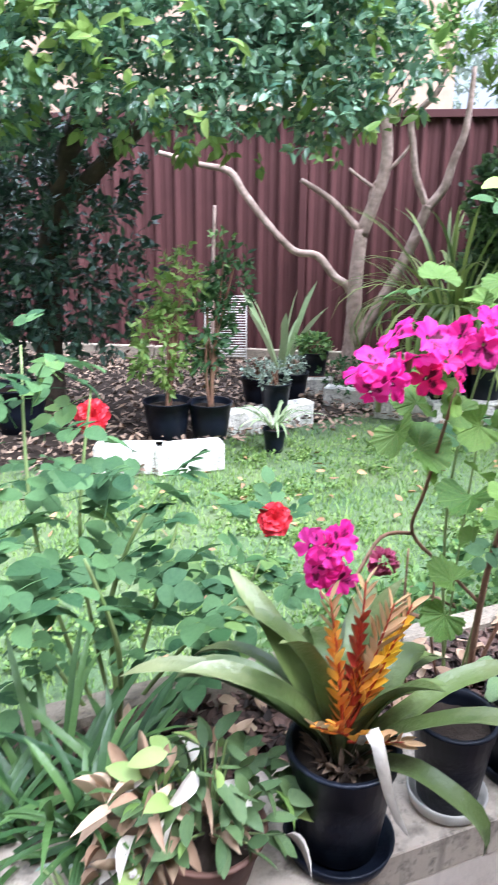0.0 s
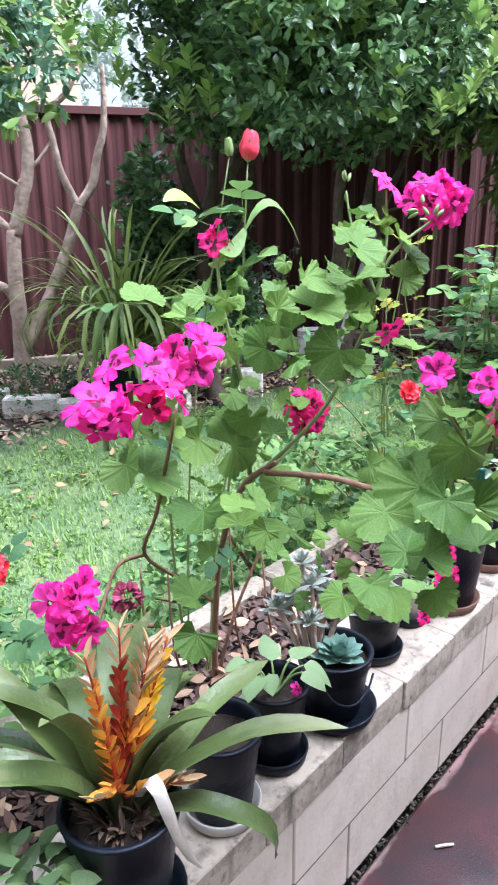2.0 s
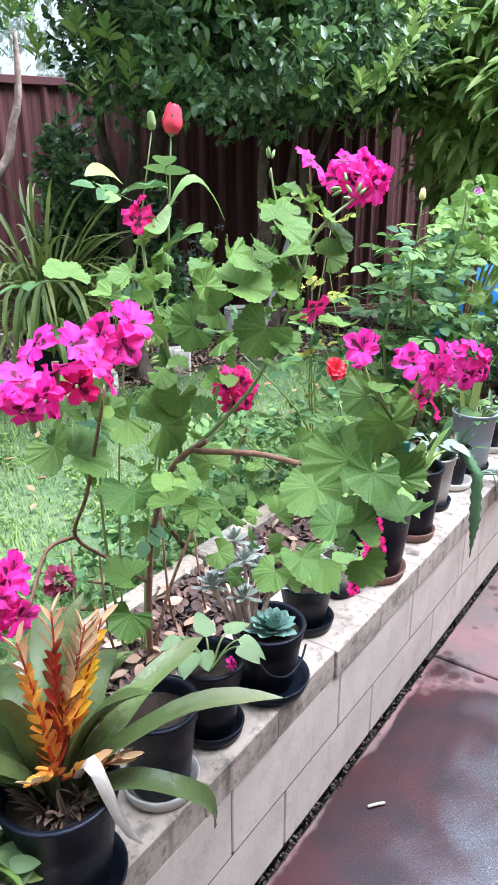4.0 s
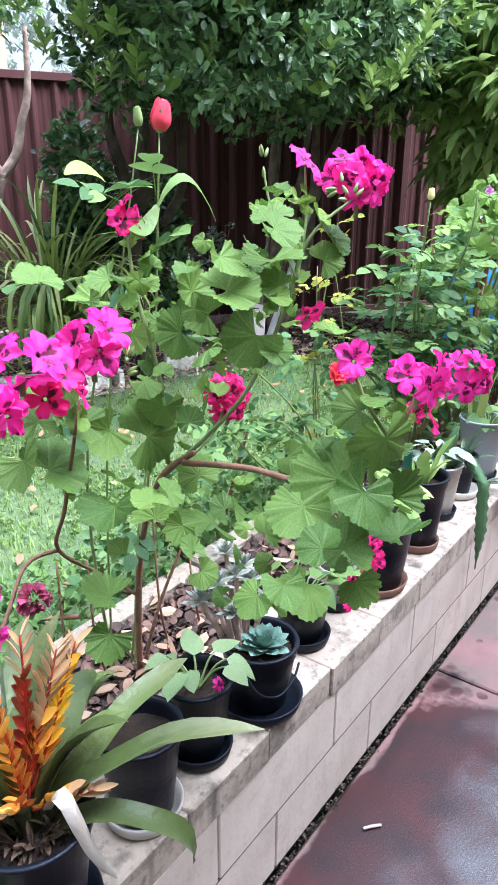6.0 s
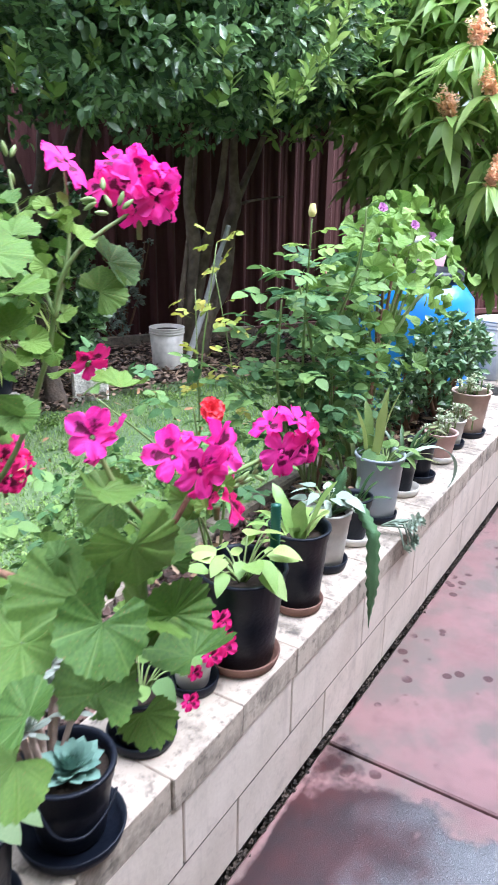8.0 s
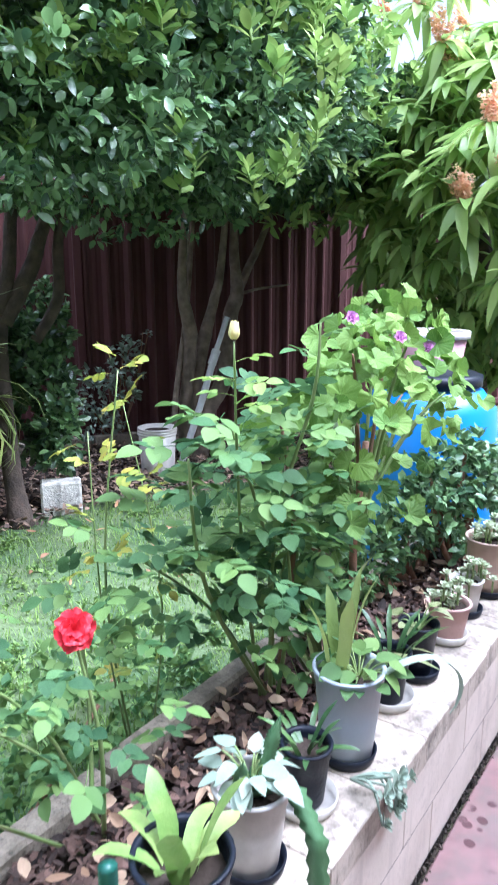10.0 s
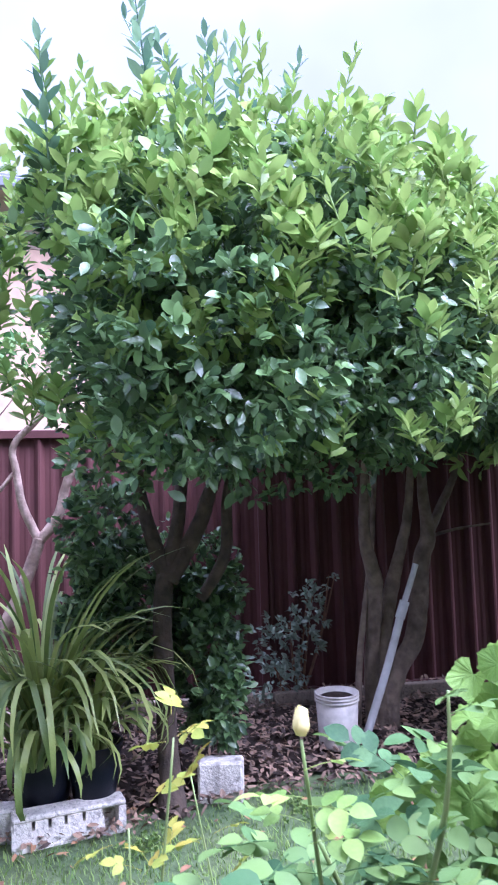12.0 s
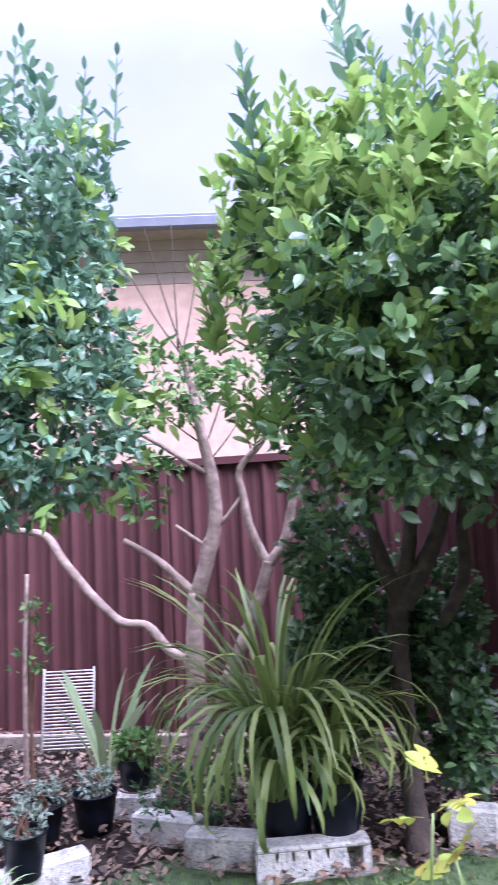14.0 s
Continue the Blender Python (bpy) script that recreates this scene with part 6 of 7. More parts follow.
pot(3.37, 2.86, 0.12, 0.15, 0.25, M_POT, "large black pot of arching strap leaves")
pot(3.56, 2.74, 0.12, 0.13, 0.24, M_POT, "large black pot of arching strap leaves")
pot(2.27, 2.98, 0.10, 0.09, 0.18, M_POT, "black pot of grey-green herbs on a white block")


def bush(name, at, clumps, n, size, ratio, mat, label, seed, stems=4, cat="shrub"):
    rnd = random.Random(seed)
    t = thing(name, at, label, cat)
    b = leafy(rnd, clumps, n, size, ratio, 0.3)
    o = np.array(at)
    b.v = [v - o for v in b.v]
    part("foliage", b, mat, t)
    for k in range(stems):
        c = clumps[k % len(clumps)]
        e = Vector(c[:3]) - Vector(at)
        part("stem", Build().add(*tube([(rnd.uniform(-0.02, 0.02), rnd.uniform(-0.02, 0.02), -0.02), e * 0.5 + Vector((rnd.uniform(-0.04, 0.04), 0, 0)), e + Vector((rnd.uniform(-0.05, 0.05), 0, c[5] * 0.6))], [0.012, 0.009, 0.004], 6)), M_STEM, t)
    return t


def leafy(rnd, centres, count, size, ratio, up=0.3, templates=None, shell=0.45, clump=0.28):
    """Leaves in loose tufts over rough clumps (x, y, z, rx, ry, rz): most of them near the outside."""
    b = Build()
    total = sum(c[3] * c[4] * c[5] for c in centres)
    tpl = templates or [leaf(1.0, ratio, 3, 0.3, d) for d in (0.0, 0.15, 0.35)]
    for c in centres:
        m = int(count * c[3] * c[4] * c[5] / total)
        while m > 0:
            d = rand_dir(rnd)
            k = rnd.uniform(shell, 1.0) ** 0.6 * (0.82 + 0.45 * noise.noise((c[0] + d.x * 1.8, c[1] + d.y * 1.8, c[2] + d.z * 1.8)))
            p = Vector((c[0] + d.x * c[3] * k, c[1] + d.y * c[4] * k, c[2] + d.z * c[5] * k))
            axis = (d + rand_dir(rnd) * 0.7 + Vector((0, 0, up))).normalized()
            n = rnd.randint(4, 8)
            for j in range(n):
                q = (axis * rnd.uniform(0.3, 1.0) + rand_dir(rnd) * 0.8).normalized()
                b.add(*tpl[rnd.randrange(len(tpl))], aim(p + axis * size * 0.5 * j / n + rand_dir(rnd) * size * 0.3, q, rnd.uniform(-70, 70), size * rnd.uniform(0.65, 1.2)))
            m -= n
    return b


bush("potted_shrub", (1.62, 2.95, 0.2), [(1.62, 2.95, 0.55, 0.2, 0.15, 0.3), (1.7, 2.9, 0.85, 0.16, 0.12, 0.2)], 900, 0.05, 0.4, M_CITRUS_NEW, "tall thin green shrub in a black pot", 31)
bush("potted_shrub", (1.84, 2.88, 0.2), [(1.86, 2.95, 0.6, 0.16, 0.15, 0.3), (1.95, 2.9, 0.85, 0.14, 0.12, 0.22)], 800, 0.05, 0.4, M_ROSE_DARK, "tall thin dark green shrub in a black pot", 32)
bush("herb", (2.27, 2.98, 0.25), [(2.27, 2.98, 0.3, 0.11, 0.1, 0.08)], 300, 0.03, 0.35, M_SILVER, "grey-green herb spilling from a black pot", 33, 3)
bush("herb", (2.36, 3.45, 0.18), [(2.36, 3.45, 0.25, 0.13, 0.11, 0.08)], 300, 0.03, 0.4, M_SILVER, "grey-green succulents filling a black pot", 34, 3)
bush("herb", (2.62, 3.5, 0.18), [(2.62, 3.5, 0.25, 0.13, 0.11, 0.07)], 300, 0.03, 0.4, M_SILVER, "grey-green succulents filling a black pot", 35, 3)
bush("flower_tuft", (2.86, 3.66, 0.27), [(2.86, 3.66, 0.34, 0.13, 0.1, 0.07)], 240, 0.06, 0.4, M_ROSE, "green leafy tuft in a black pot", 36, 3)
bush("low_shrub", (3.05, 3.2, 0.0), [(3.05, 3.22, 0.16, 0.3, 0.16, 0.14), (2.95, 3.45, 0.18, 0.2, 0.16, 0.13)], 700, 0.04, 0.35, M_ROSE_DARK, "low grey-green ground cover beside the white blocks", 37, 4)
bush("tangled_shrub", (5.5, 3.5, 0.0), [(5.4, 3.48, 0.42, 0.36, 0.14, 0.26), (5.62, 3.5, 0.62, 0.2, 0.12, 0.22), (5.86, 3.5, 0.8, 0.06, 0.06, 0.1), (5.25, 3.45, 0.2, 0.3, 0.14, 0.16)], 900, 0.05, 0.5, M_SILVER, "small grey-green shrub growing against the fence", 38, 8)
bush("dark_shrub", (3.8, 0.36, 0.29), [(3.72, 0.38, 0.50, 0.2, 0.09, 0.14), (4.0, 0.38, 0.48, 0.2, 0.1, 0.14), (3.5, 0.40, 0.46, 0.2, 0.08, 0.16), (3.2, 0.42, 0.5, 0.22, 0.08, 0.18)], 2000, 0.036, 0.5, M_CITRUS, "dark leafy shrub at the end of the raised bed", 41, 8)
bush("ground_cover", (2.2, 0.75, 0.0), [(2.2, 0.75, 0.12, 0.5, 0.2, 0.14), (1.8, 0.9, 0.1, 0.4, 0.2, 0.1), (2.9, 0.85, 0.12, 0.5, 0.25, 0.16), (1.85, 0.58, 0.36, 0.32, 0.1, 0.2), (2.25, 0.6, 0.42, 0.35, 0.12, 0.24), (1.5, 0.6, 0.25, 0.3, 0.1, 0.14)], 4200, 0.03, 0.65, M_ROSE, "low leafy weeds along the edge of the lawn", 39, 6)

bush("jade_plant", (3.95, 0.30, 0.29), [(3.95, 0.28, 0.66, 0.24, 0.14, 0.12), (3.75, 0.30, 0.60, 0.16, 0.12, 0.12), (4.15, 0.26, 0.60, 0.18, 0.14, 0.14), (3.9, 0.22, 0.50, 0.22, 0.1, 0.10)], 1700, 0.038, 0.62, M_JADE, "bushy jade plant with small fleshy leaves at the wall's end", 43, 7)

rw = random.Random(17)
weeds = leafy(rw, [(rw.uniform(0.3, 4.4), rw.uniform(0.75, 2.5), 0.018, rw.uniform(0.12, 0.4), rw.uniform(0.1, 0.3), 0.022) for _ in range(55)], 17000, 0.017, 0.7, 0.8, shell=0.0)
solid("lawn_weeds", weeds, M_WEED, "small bright weeds growing through the lawn", "weeds", "stuff")

# ---- trees ----
def tree(name, base, limbs, crowns, label, bark=M_BARK):
    t = thing(name, base, label, "tree")
    o = Vector(base)
    for k, (pts, rad) in enumerate(limbs):
        part("trunk" if k == 0 else "limb", Build().add(*tube([Vector(p) - o for p in pts], rad, 10, 0.06, k + 3)), bark, t)
    for nm, bd, mat in crowns:
        bd.v = [v - np.array(o) for v in bd.v]
        tagged(part(nm, bd, mat, t), kind="stuff")
    return t


def shoots(rnd, tips, n_leaves, length, size, ratio):
    """Upright young shoots set with leaves."""
    b = Build()
    tpl = [leaf(1.0, ratio, 3, 0.3, d, 1.05) for d in (-0.1, 0.1)]
    for tip in tips:
        p = Vector(tip)
        d = Vector((rnd.uniform(-0.35, 0.35), rnd.uniform(-0.35, 0.35), 1)).normalized()
        L = length * rnd.uniform(0.6, 1.3)
        b.add(*tube([p, p + d * L * 0.5, p + d * L], [0.005, 0.004, 0.002], 4))
        for k in range(n_leaves):
            t = (k + 0.5) / n_leaves
            a = k * 2.4
            out = Vector((math.cos(a), math.sin(a), 0.45 + 0.9 * t)).normalized()
            b.add(*rnd.choice(tpl), aim(p + d * L * t, out, rnd.uniform(-40, 40), size * rnd.uniform(0.8, 1.2) * (1.1 - 0.35 * t)))
    return b


rnd = random.Random(11)
dome = []
for _ in range(190):
    a, r = rnd.uniform(0, 6.28), math.sqrt(rnd.random())
    x, y = 3.9 + 1.1 * r * math.cos(a), 1.95 + 1.0 * r * math.sin(a)
    dome.append((x, y, 2.02 + 0.74 * math.sqrt(max(0, 1 - r * r)) - 0.16 * max(0, x - 3.8) + 0.26 * noise.noise((x * 2, y * 2, 4))))
CITRUS_LEAF = [leaf(1.0, 0.52, 3, 0.3, d, 1.08) for d in (0.0, 0.15, 0.35)]
sprigs = []
for _ in range(95):
    a, h = rnd.uniform(2.5, 5.6), rnd.uniform(-0.75, 0.55)
    q = math.sqrt(1 - h * h)
    sprigs.append((3.96 + 1.06 * q * math.cos(a), 2.0 + 1.1 * q * math.sin(a), 2.2 + 0.86 * h))
tall = [(3.31, 1.70, 2.82), (3.36, 1.70, 2.86), (3.47, 1.70, 2.84), (3.58, 1.70, 2.84), (3.72, 1.70, 2.86), (3.88, 1.70, 2.92), (2.94, 1.70, 2.50)]
tree("citrus_tree", (3.97, 2.74, 0.0),
     [([(3.875, 2.57, -0.06), (3.88, 2.59, 0.05), (3.895, 2.63, 0.16), (3.92, 2.70, 0.45), (3.935, 2.74, 0.88), (3.96, 2.74, 1.09)], [0.075, 0.066, 0.054, 0.05, 0.048, 0.048]),
      ([(3.96, 2.74, 1.07), (3.89, 2.78, 1.32), (3.85, 2.81, 1.6), (3.7, 2.5, 2.2)], [0.045, 0.038, 0.03, 0.015]),
      ([(3.96, 2.74, 1.07), (4.02, 2.71, 1.35), (4.06, 2.69, 1.7), (4.0, 2.3, 2.4)], [0.045, 0.036, 0.03, 0.015]),
      ([(3.97, 2.73, 1.05), (4.11, 2.66, 1.32), (4.19, 2.61, 1.57), (4.4, 2.4, 2.2)], [0.05, 0.042, 0.035, 0.015]),
      ([(4.11, 2.66, 0.95), (4.22, 2.59, 1.17), (4.24, 2.58, 1.48), (4.3, 2.5, 1.9)], [0.03, 0.032, 0.028, 0.015])],
     [("crown", leafy(rnd, [(3.9, 2.0, 2.25, 1.0, 1.0, 0.8), (3.35, 1.5, 1.9, 0.55, 0.6, 0.5), (4.5, 1.9, 2.15, 0.85, 0.8, 0.7), (3.5, 2.3, 1.85, 0.28, 0.45, 0.45), (3.95, 2.3, 1.84, 0.8, 0.5, 0.34), (3.8, 1.9, 2.50, 0.88, 0.8, 0.40), (4.9, 3.1, 2.25, 0.7, 0.5, 0.4), (4.7, 1.75, 2.5, 0.6, 0.7, 0.38)], 36000, 0.056, 0.5, templates=CITRUS_LEAF), M_CITRUS),
      ("new_growth", leafy(rnd, [(3.9, 1.9, 2.57, 0.98, 0.93, 0.36), (4.5, 1.75, 2.56, 0.8, 0.75, 0.38), (3.35, 1.5, 2.2, 0.5, 0.5, 0.36)], 9500, 0.06, 0.40, 1.1, templates=CITRUS_LEAF, shell=0.85), M_CITRUS_NEW),
      ("young_growth", shoots(rnd, dome, 22, 0.31, 0.068, 0.38), M_CITRUS_NEW),
      ("tall_growth", shoots(rnd, tall, 22, 0.34, 0.085, 0.36), M_SHADE),
      ("side_growth", shoots(rnd, sprigs, 10, 0.10, 0.078, 0.46), M_CITRUS_NEW),
      ("trunk_growth", leafy(rnd, [(3.76, 2.98, 0.78, 0.24, 0.2, 0.5), (4.26, 2.84, 0.62, 0.25, 0.22, 0.5), (3.72, 2.96, 1.26, 0.24, 0.2, 0.36), (4.30, 2.84, 0.98, 0.24, 0.2, 0.28), (4.2, 2.6, 0.45, 0.14, 0.12, 0.28), (3.98, 3.1, 0.9, 0.42, 0.15, 0.45)], 8000, 0.062, 0.55, templates=CITRUS_LEAF), M_CITRUS)],
     "leafy green citrus tree with dark trunk in front of the fence")
dome = []
for _ in range(60):
    a, r = rnd.uniform(0, 6.28), math.sqrt(rnd.random())
    x, y = 1.75 + 0.85 * r * math.cos(a), 2.7 + 0.6 * r * math.sin(a)
    x += 0.25
    dome.append((x, y, 2.55 + 0.7 * math.sqrt(max(0, 1 - r * r)) + 0.2 * noise.noise((x * 2, y * 2, 7))))
tree("shade_tree", (1.1, 3.7, 0.0),
     [([(1.1, 3.7, -0.05), (1.12, 3.6, 0.8), (1.25, 3.4, 1.5), (1.5, 3.0, 2.0)], [0.09, 0.075, 0.06, 0.03]),
      ([(1.2, 3.5, 1.2), (1.7, 3.1, 1.7), (2.2, 2.6, 1.85)], [0.05, 0.035, 0.015])],
     [("crown", leafy(rnd, [(1.75, 2.75, 2.35, 0.95, 0.7, 0.8), (2.35, 2.5, 2.1, 0.45, 0.45, 0.6), (2.2, 2.35, 1.85, 0.55, 0.4, 0.4), (1.55, 2.5, 1.85, 0.6, 0.4, 0.4), (2.32, 2.6, 2.65, 0.42, 0.4, 0.65), (0.6, 2.9, 2.0, 0.8, 0.7, 0.7)], 28000, 0.058, 0.45), M_SHADE),
      # low leaves take the darkened colour, which paints in the shade beneath the crown
      ("lower_crown", leafy(rnd, [(1.3, 3.3, 1.1, 0.45, 0.4, 0.9), (0.6, 3.7, 1.0, 0.75, 0.5, 1.0), (1.1, 3.7, 0.95, 0.5, 0.45, 0.8)], 9000, 0.06, 0.45), M_CITRUS_SHADED),
      ("new_growth", leafy(rnd, [(1.7, 2.6, 2.15, 0.95, 0.75, 0.75), (2.35, 2.45, 1.95, 0.5, 0.45, 0.5), (2.3, 2.5, 2.6, 0.42, 0.4, 0.6), (0.5, 2.7, 1.95, 0.8, 0.7, 0.6)], 2300, 0.08, 0.45, 0.5, shell=0.9), M_CITRUS_NEW),
      ("young_growth", shoots(rnd, dome, 16, 0.34, 0.07, 0.45), M_SHADE)],
     "dense dark green tree hanging over the garden bed")
pruned = tree("pruned_tree", (3.22, 3.82, 0.0),
     [([(3.21, 3.83, -0.05), (3.24, 3.81, 0.4), (3.24, 3.81, 0.69), (3.26, 3.80, 1.10)], [0.066, 0.058, 0.054, 0.046]),
      ([(3.26, 3.80, 1.06), (3.33, 3.76, 1.29), (3.38, 3.73, 1.51), (3.37, 3.74, 1.78), (3.32, 3.76, 2.05), (3.29, 3.79, 2.3), (3.22, 3.82, 2.6)], [0.047, 0.043, 0.041, 0.037, 0.031, 0.023, 0.012]),
      ([(3.26, 3.80, 1.08), (3.16, 3.86, 1.20), (3.06, 3.91, 1.30), (2.89, 4.01, 1.42)], [0.031, 0.023, 0.022, 0.016]),
      ([(3.27, 3.79, 1.10), (3.30, 3.77, 1.26), (3.32, 3.75, 1.39), (3.45, 3.69, 1.54), (3.53, 3.65, 1.66)], [0.025, 0.022, 0.017, 0.013, 0.009]),
      ([(3.31, 3.75, 1.37), (3.24, 3.81, 1.43), (3.17, 3.85, 1.49)], [0.012, 0.012, 0.011]),
      ([(3.36, 3.74, 1.78), (3.24, 3.81, 1.86), (3.09, 3.89, 1.98), (2.93, 3.99, 2.08), (2.70, 4.12, 2.16)], [0.017, 0.014, 0.012, 0.008, 0.005]),
      ([(3.24, 3.81, 0.60), (3.19, 3.84, 0.72), (3.11, 3.88, 0.78), (3.00, 3.94, 0.92), (2.86, 4.02, 0.95), (2.70, 4.11, 1.12), (2.55, 4.20, 1.33), (2.46, 4.25, 1.47), (2.27, 4.36, 1.52), (2.01, 4.5, 1.60)],
       [0.027, 0.030, 0.028, 0.027, 0.026, 0.026, 0.026, 0.025, 0.020, 0.016]),
      ([(3.25, 3.80, 0.30), (3.41, 3.72, 0.62), (3.55, 3.64, 0.96), (3.62, 3.60, 1.18), (3.64, 3.59, 1.26)], [0.047, 0.043, 0.039, 0.035, 0.035]),
      ([(3.64, 3.59, 1.24), (3.56, 3.63, 1.44), (3.53, 3.65, 1.64), (3.52, 3.66, 1.80), (3.66, 3.58, 1.99), (3.7, 3.6, 2.3)], [0.027, 0.025, 0.022, 0.020, 0.019, 0.009]),
      ([(3.64, 3.59, 1.24), (3.73, 3.54, 1.38), (3.77, 3.52, 1.55), (3.82, 3.49, 1.74), (3.85, 3.5, 2.1)], [0.031, 0.030, 0.027, 0.023, 0.014])],
     [("crown", leafy(rnd, [(3.1, 3.8, 2.35, 0.4, 0.35, 0.3), (3.6, 3.5, 2.25, 0.4, 0.35, 0.25), (2.8, 3.9, 2.15, 0.3, 0.3, 0.2), (3.0, 3.85, 1.75, 0.3, 0.2, 0.25)], 1500, 0.07, 0.45), M_ROSE)],
     "pruned pale-barked tree with bare forked limbs before the fence", M_BARK_PALE)
for x0, z0, x1, z1 in ((3.24, 2.5, 2.9, 3.1), (3.24, 2.55, 3.05, 3.3), (3.22, 2.55, 3.22, 3.35), (3.24, 2.5, 3.4, 3.2), (3.25, 2.4, 3.54, 2.95), (3.36, 1.95, 2.96, 2.3), (3.36, 1.95, 3.1, 2.5), (3.36, 1.95, 3.56, 2.45), (3.37, 1.85, 3.66, 2.2)):
    part("twig", Build().add(*tube([(x0 - 3.22, -0.02, z0), ((x0 + x1) / 2 - 3.22, 0.01, z0 + 0.45 * (z1 - z0)), (x1 - 3.22, 0.03, z1)], [0.006, 0.0045, 0.002], 5, 0.05, int(z1 * 10))), M_BARK, pruned, "thin dark twig")
tree("frangipani", (5.6, 2.76, 0.0),
     [([(5.50, 2.70, -0.05), (5.50, 2.68, 0.16), (5.57, 2.66, 0.34), (5.73, 2.65, 0.52), (5.80, 2.65, 0.74), (5.85, 2.65, 1.02), (5.93, 2.65, 1.18), (5.88, 2.64, 1.46), (5.7, 2.5, 2.0)], [0.085, 0.07, 0.062, 0.062, 0.06, 0.056, 0.05, 0.034, 0.02]),
      ([(5.93, 2.65, 1.17), (6.07, 2.65, 1.35), (6.2, 2.6, 1.6), (6.3, 2.5, 2.0)], [0.034, 0.03, 0.025, 0.015]),
      ([(5.94, 2.65, 1.16), (6.14, 2.6, 1.20), (6.42, 2.5, 1.23)], [0.014, 0.010, 0.006]),
      ([(5.44, 2.74, 0.0), (5.42, 2.74, 0.3), (5.44, 2.72, 0.62), (5.45, 2.70, 0.9), (5.36, 2.68, 1.13), (5.34, 2.67, 1.34), (5.3, 2.6, 1.7)], [0.05, 0.046, 0.044, 0.05, 0.04, 0.03, 0.02]),
      ([(5.47, 2.76, 0.0), (5.52, 2.74, 0.45), (5.59, 2.70, 0.83), (5.66, 2.67, 1.08), (5.73, 2.65, 1.32), (5.75, 2.6, 1.8)], [0.05, 0.046, 0.05, 0.036, 0.03, 0.018]),
      ([(5.33, 2.78, 0.0), (5.35, 2.76, 0.46), (5.47, 2.74, 1.11), (5.5, 2.7, 1.7)], [0.022, 0.02, 0.018, 0.014]),
      ([(5.52, 2.78, 0.1), (5.55, 2.79, 0.6), (5.52, 2.80, 1.1), (5.55, 2.76, 1.7)], [0.036, 0.032, 0.028, 0.018])],
     [("crown", leafy(rnd, [(5.3, 2.1, 2.15, 0.85, 0.8, 0.6), (5.9, 2.2, 2.1, 0.7, 0.7, 0.5), (5.6, 3.2, 2.2, 0.8, 0.45, 0.45), (6.4, 2.85, 2.2, 0.8, 0.5, 0.45), (6.3, 2.0, 2.3, 0.75, 0.7, 0.5), (7.0, 2.2, 2.3, 0.7, 0.6, 0.5)], 27000, 0.075, 0.42), M_CITRUS),
      # extra dense leaves added inside the crown to keep light off the fence
      ("inner_crown", leafy(rnd, [(5.6, 3.0, 2.3, 1.0, 0.6, 0.4), (6.5, 2.6, 2.25, 0.9, 0.6, 0.4), (5.2, 2.4, 2.3, 0.7, 0.5, 0.35), (6.7, 2.2, 2.35, 0.9, 0.6, 0.35), (6.0, 2.2, 2.3, 0.6, 0.5, 0.35)], 17000, 0.13, 0.5, shell=0.1), M_CITRUS),
      ("new_growth", leafy(rnd, [(5.3, 2.0, 2.4, 0.85, 0.75, 0.5), (5.7, 1.9, 2.0, 0.5, 0.5, 0.5)], 2600, 0.09, 0.42, 0.6, shell=0.9), M_CITRUS_NEW)],
     "several-stemmed brown tree with a dark crown at the fence", M_BARK_GREY)


def mango():
    r = random.Random(77)
    o = Vector((6.9, 1.15, 0.0))
    t = thing("mango_tree", o, "mango tree with long drooping leaves and pale blossom", "tree")
    part("trunk", Build().add(*tube([(0, 0, -0.05), (-0.05, 0, 0.8), (-0.2, -0.05, 1.6)], [0.1, 0.08, 0.04], 9, 0.05)), M_BARK, t)
    b = Build()
    tpl = [leaf(1.0, 0.27, 5, 0.35, d, 0.9) for d in (0.25, 0.5, 0.8)]
    blooms = [Vector(q) - o for q in ((5.5, 0.76, 2.05), (5.57, 0.66, 1.79), (5.53, 0.87, 1.67), (5.62, 0.62, 1.31), (5.95, 0.75, 2.35), (6.1, 1.2, 2.5), (6.4, 0.9, 2.75), (6.1, 0.5, 2.1), (6.6, 1.3, 2.85), (6.0, 1.39, 2.84), (6.0, 1.22, 2.61), (6.0, 1.15, 2.9), (6.1, 1.62, 2.82), (6.2, 1.4, 3.0))]
    tips = list(blooms)
    for _ in range(640):
        d = rand_dir(r) * r.uniform(0.55, 1.0) ** 0.5
        tips.append(Vector((-0.1 + d.x * 1.15, -0.2 + d.y * 1.1, 1.75 + d.z * 1.15)))
    for p in tips:
        for k in range(11):
            a = k * 2.4 + r.random()
            b.add(*r.choice(tpl), aim(p, (math.cos(a), math.sin(a), r.uniform(-0.6, 0.25)), r.uniform(-20, 20), 0.25 * r.uniform(0.65, 1.15)))
    part("crown", b, M_MANGO, t)
    for p in blooms:
        b = Build()
        for arm in range(5):
            e = Vector((r.uniform(-0.09, 0.09), r.uniform(-0.09, 0.09), r.uniform(0.06, 0.2)))
            for k in range(110):
                h = r.random()
                q = p + e * h + rand_dir(r) * 0.028 * (1.15 - 0.6 * h)
                b.add(*leaf(0.024, 0.02, 1, 0.2, 0), aim(q, rand_dir(r), 0))
        part("blossom", b, M_PANICLE, t, "pale orange blossom panicle")


mango()


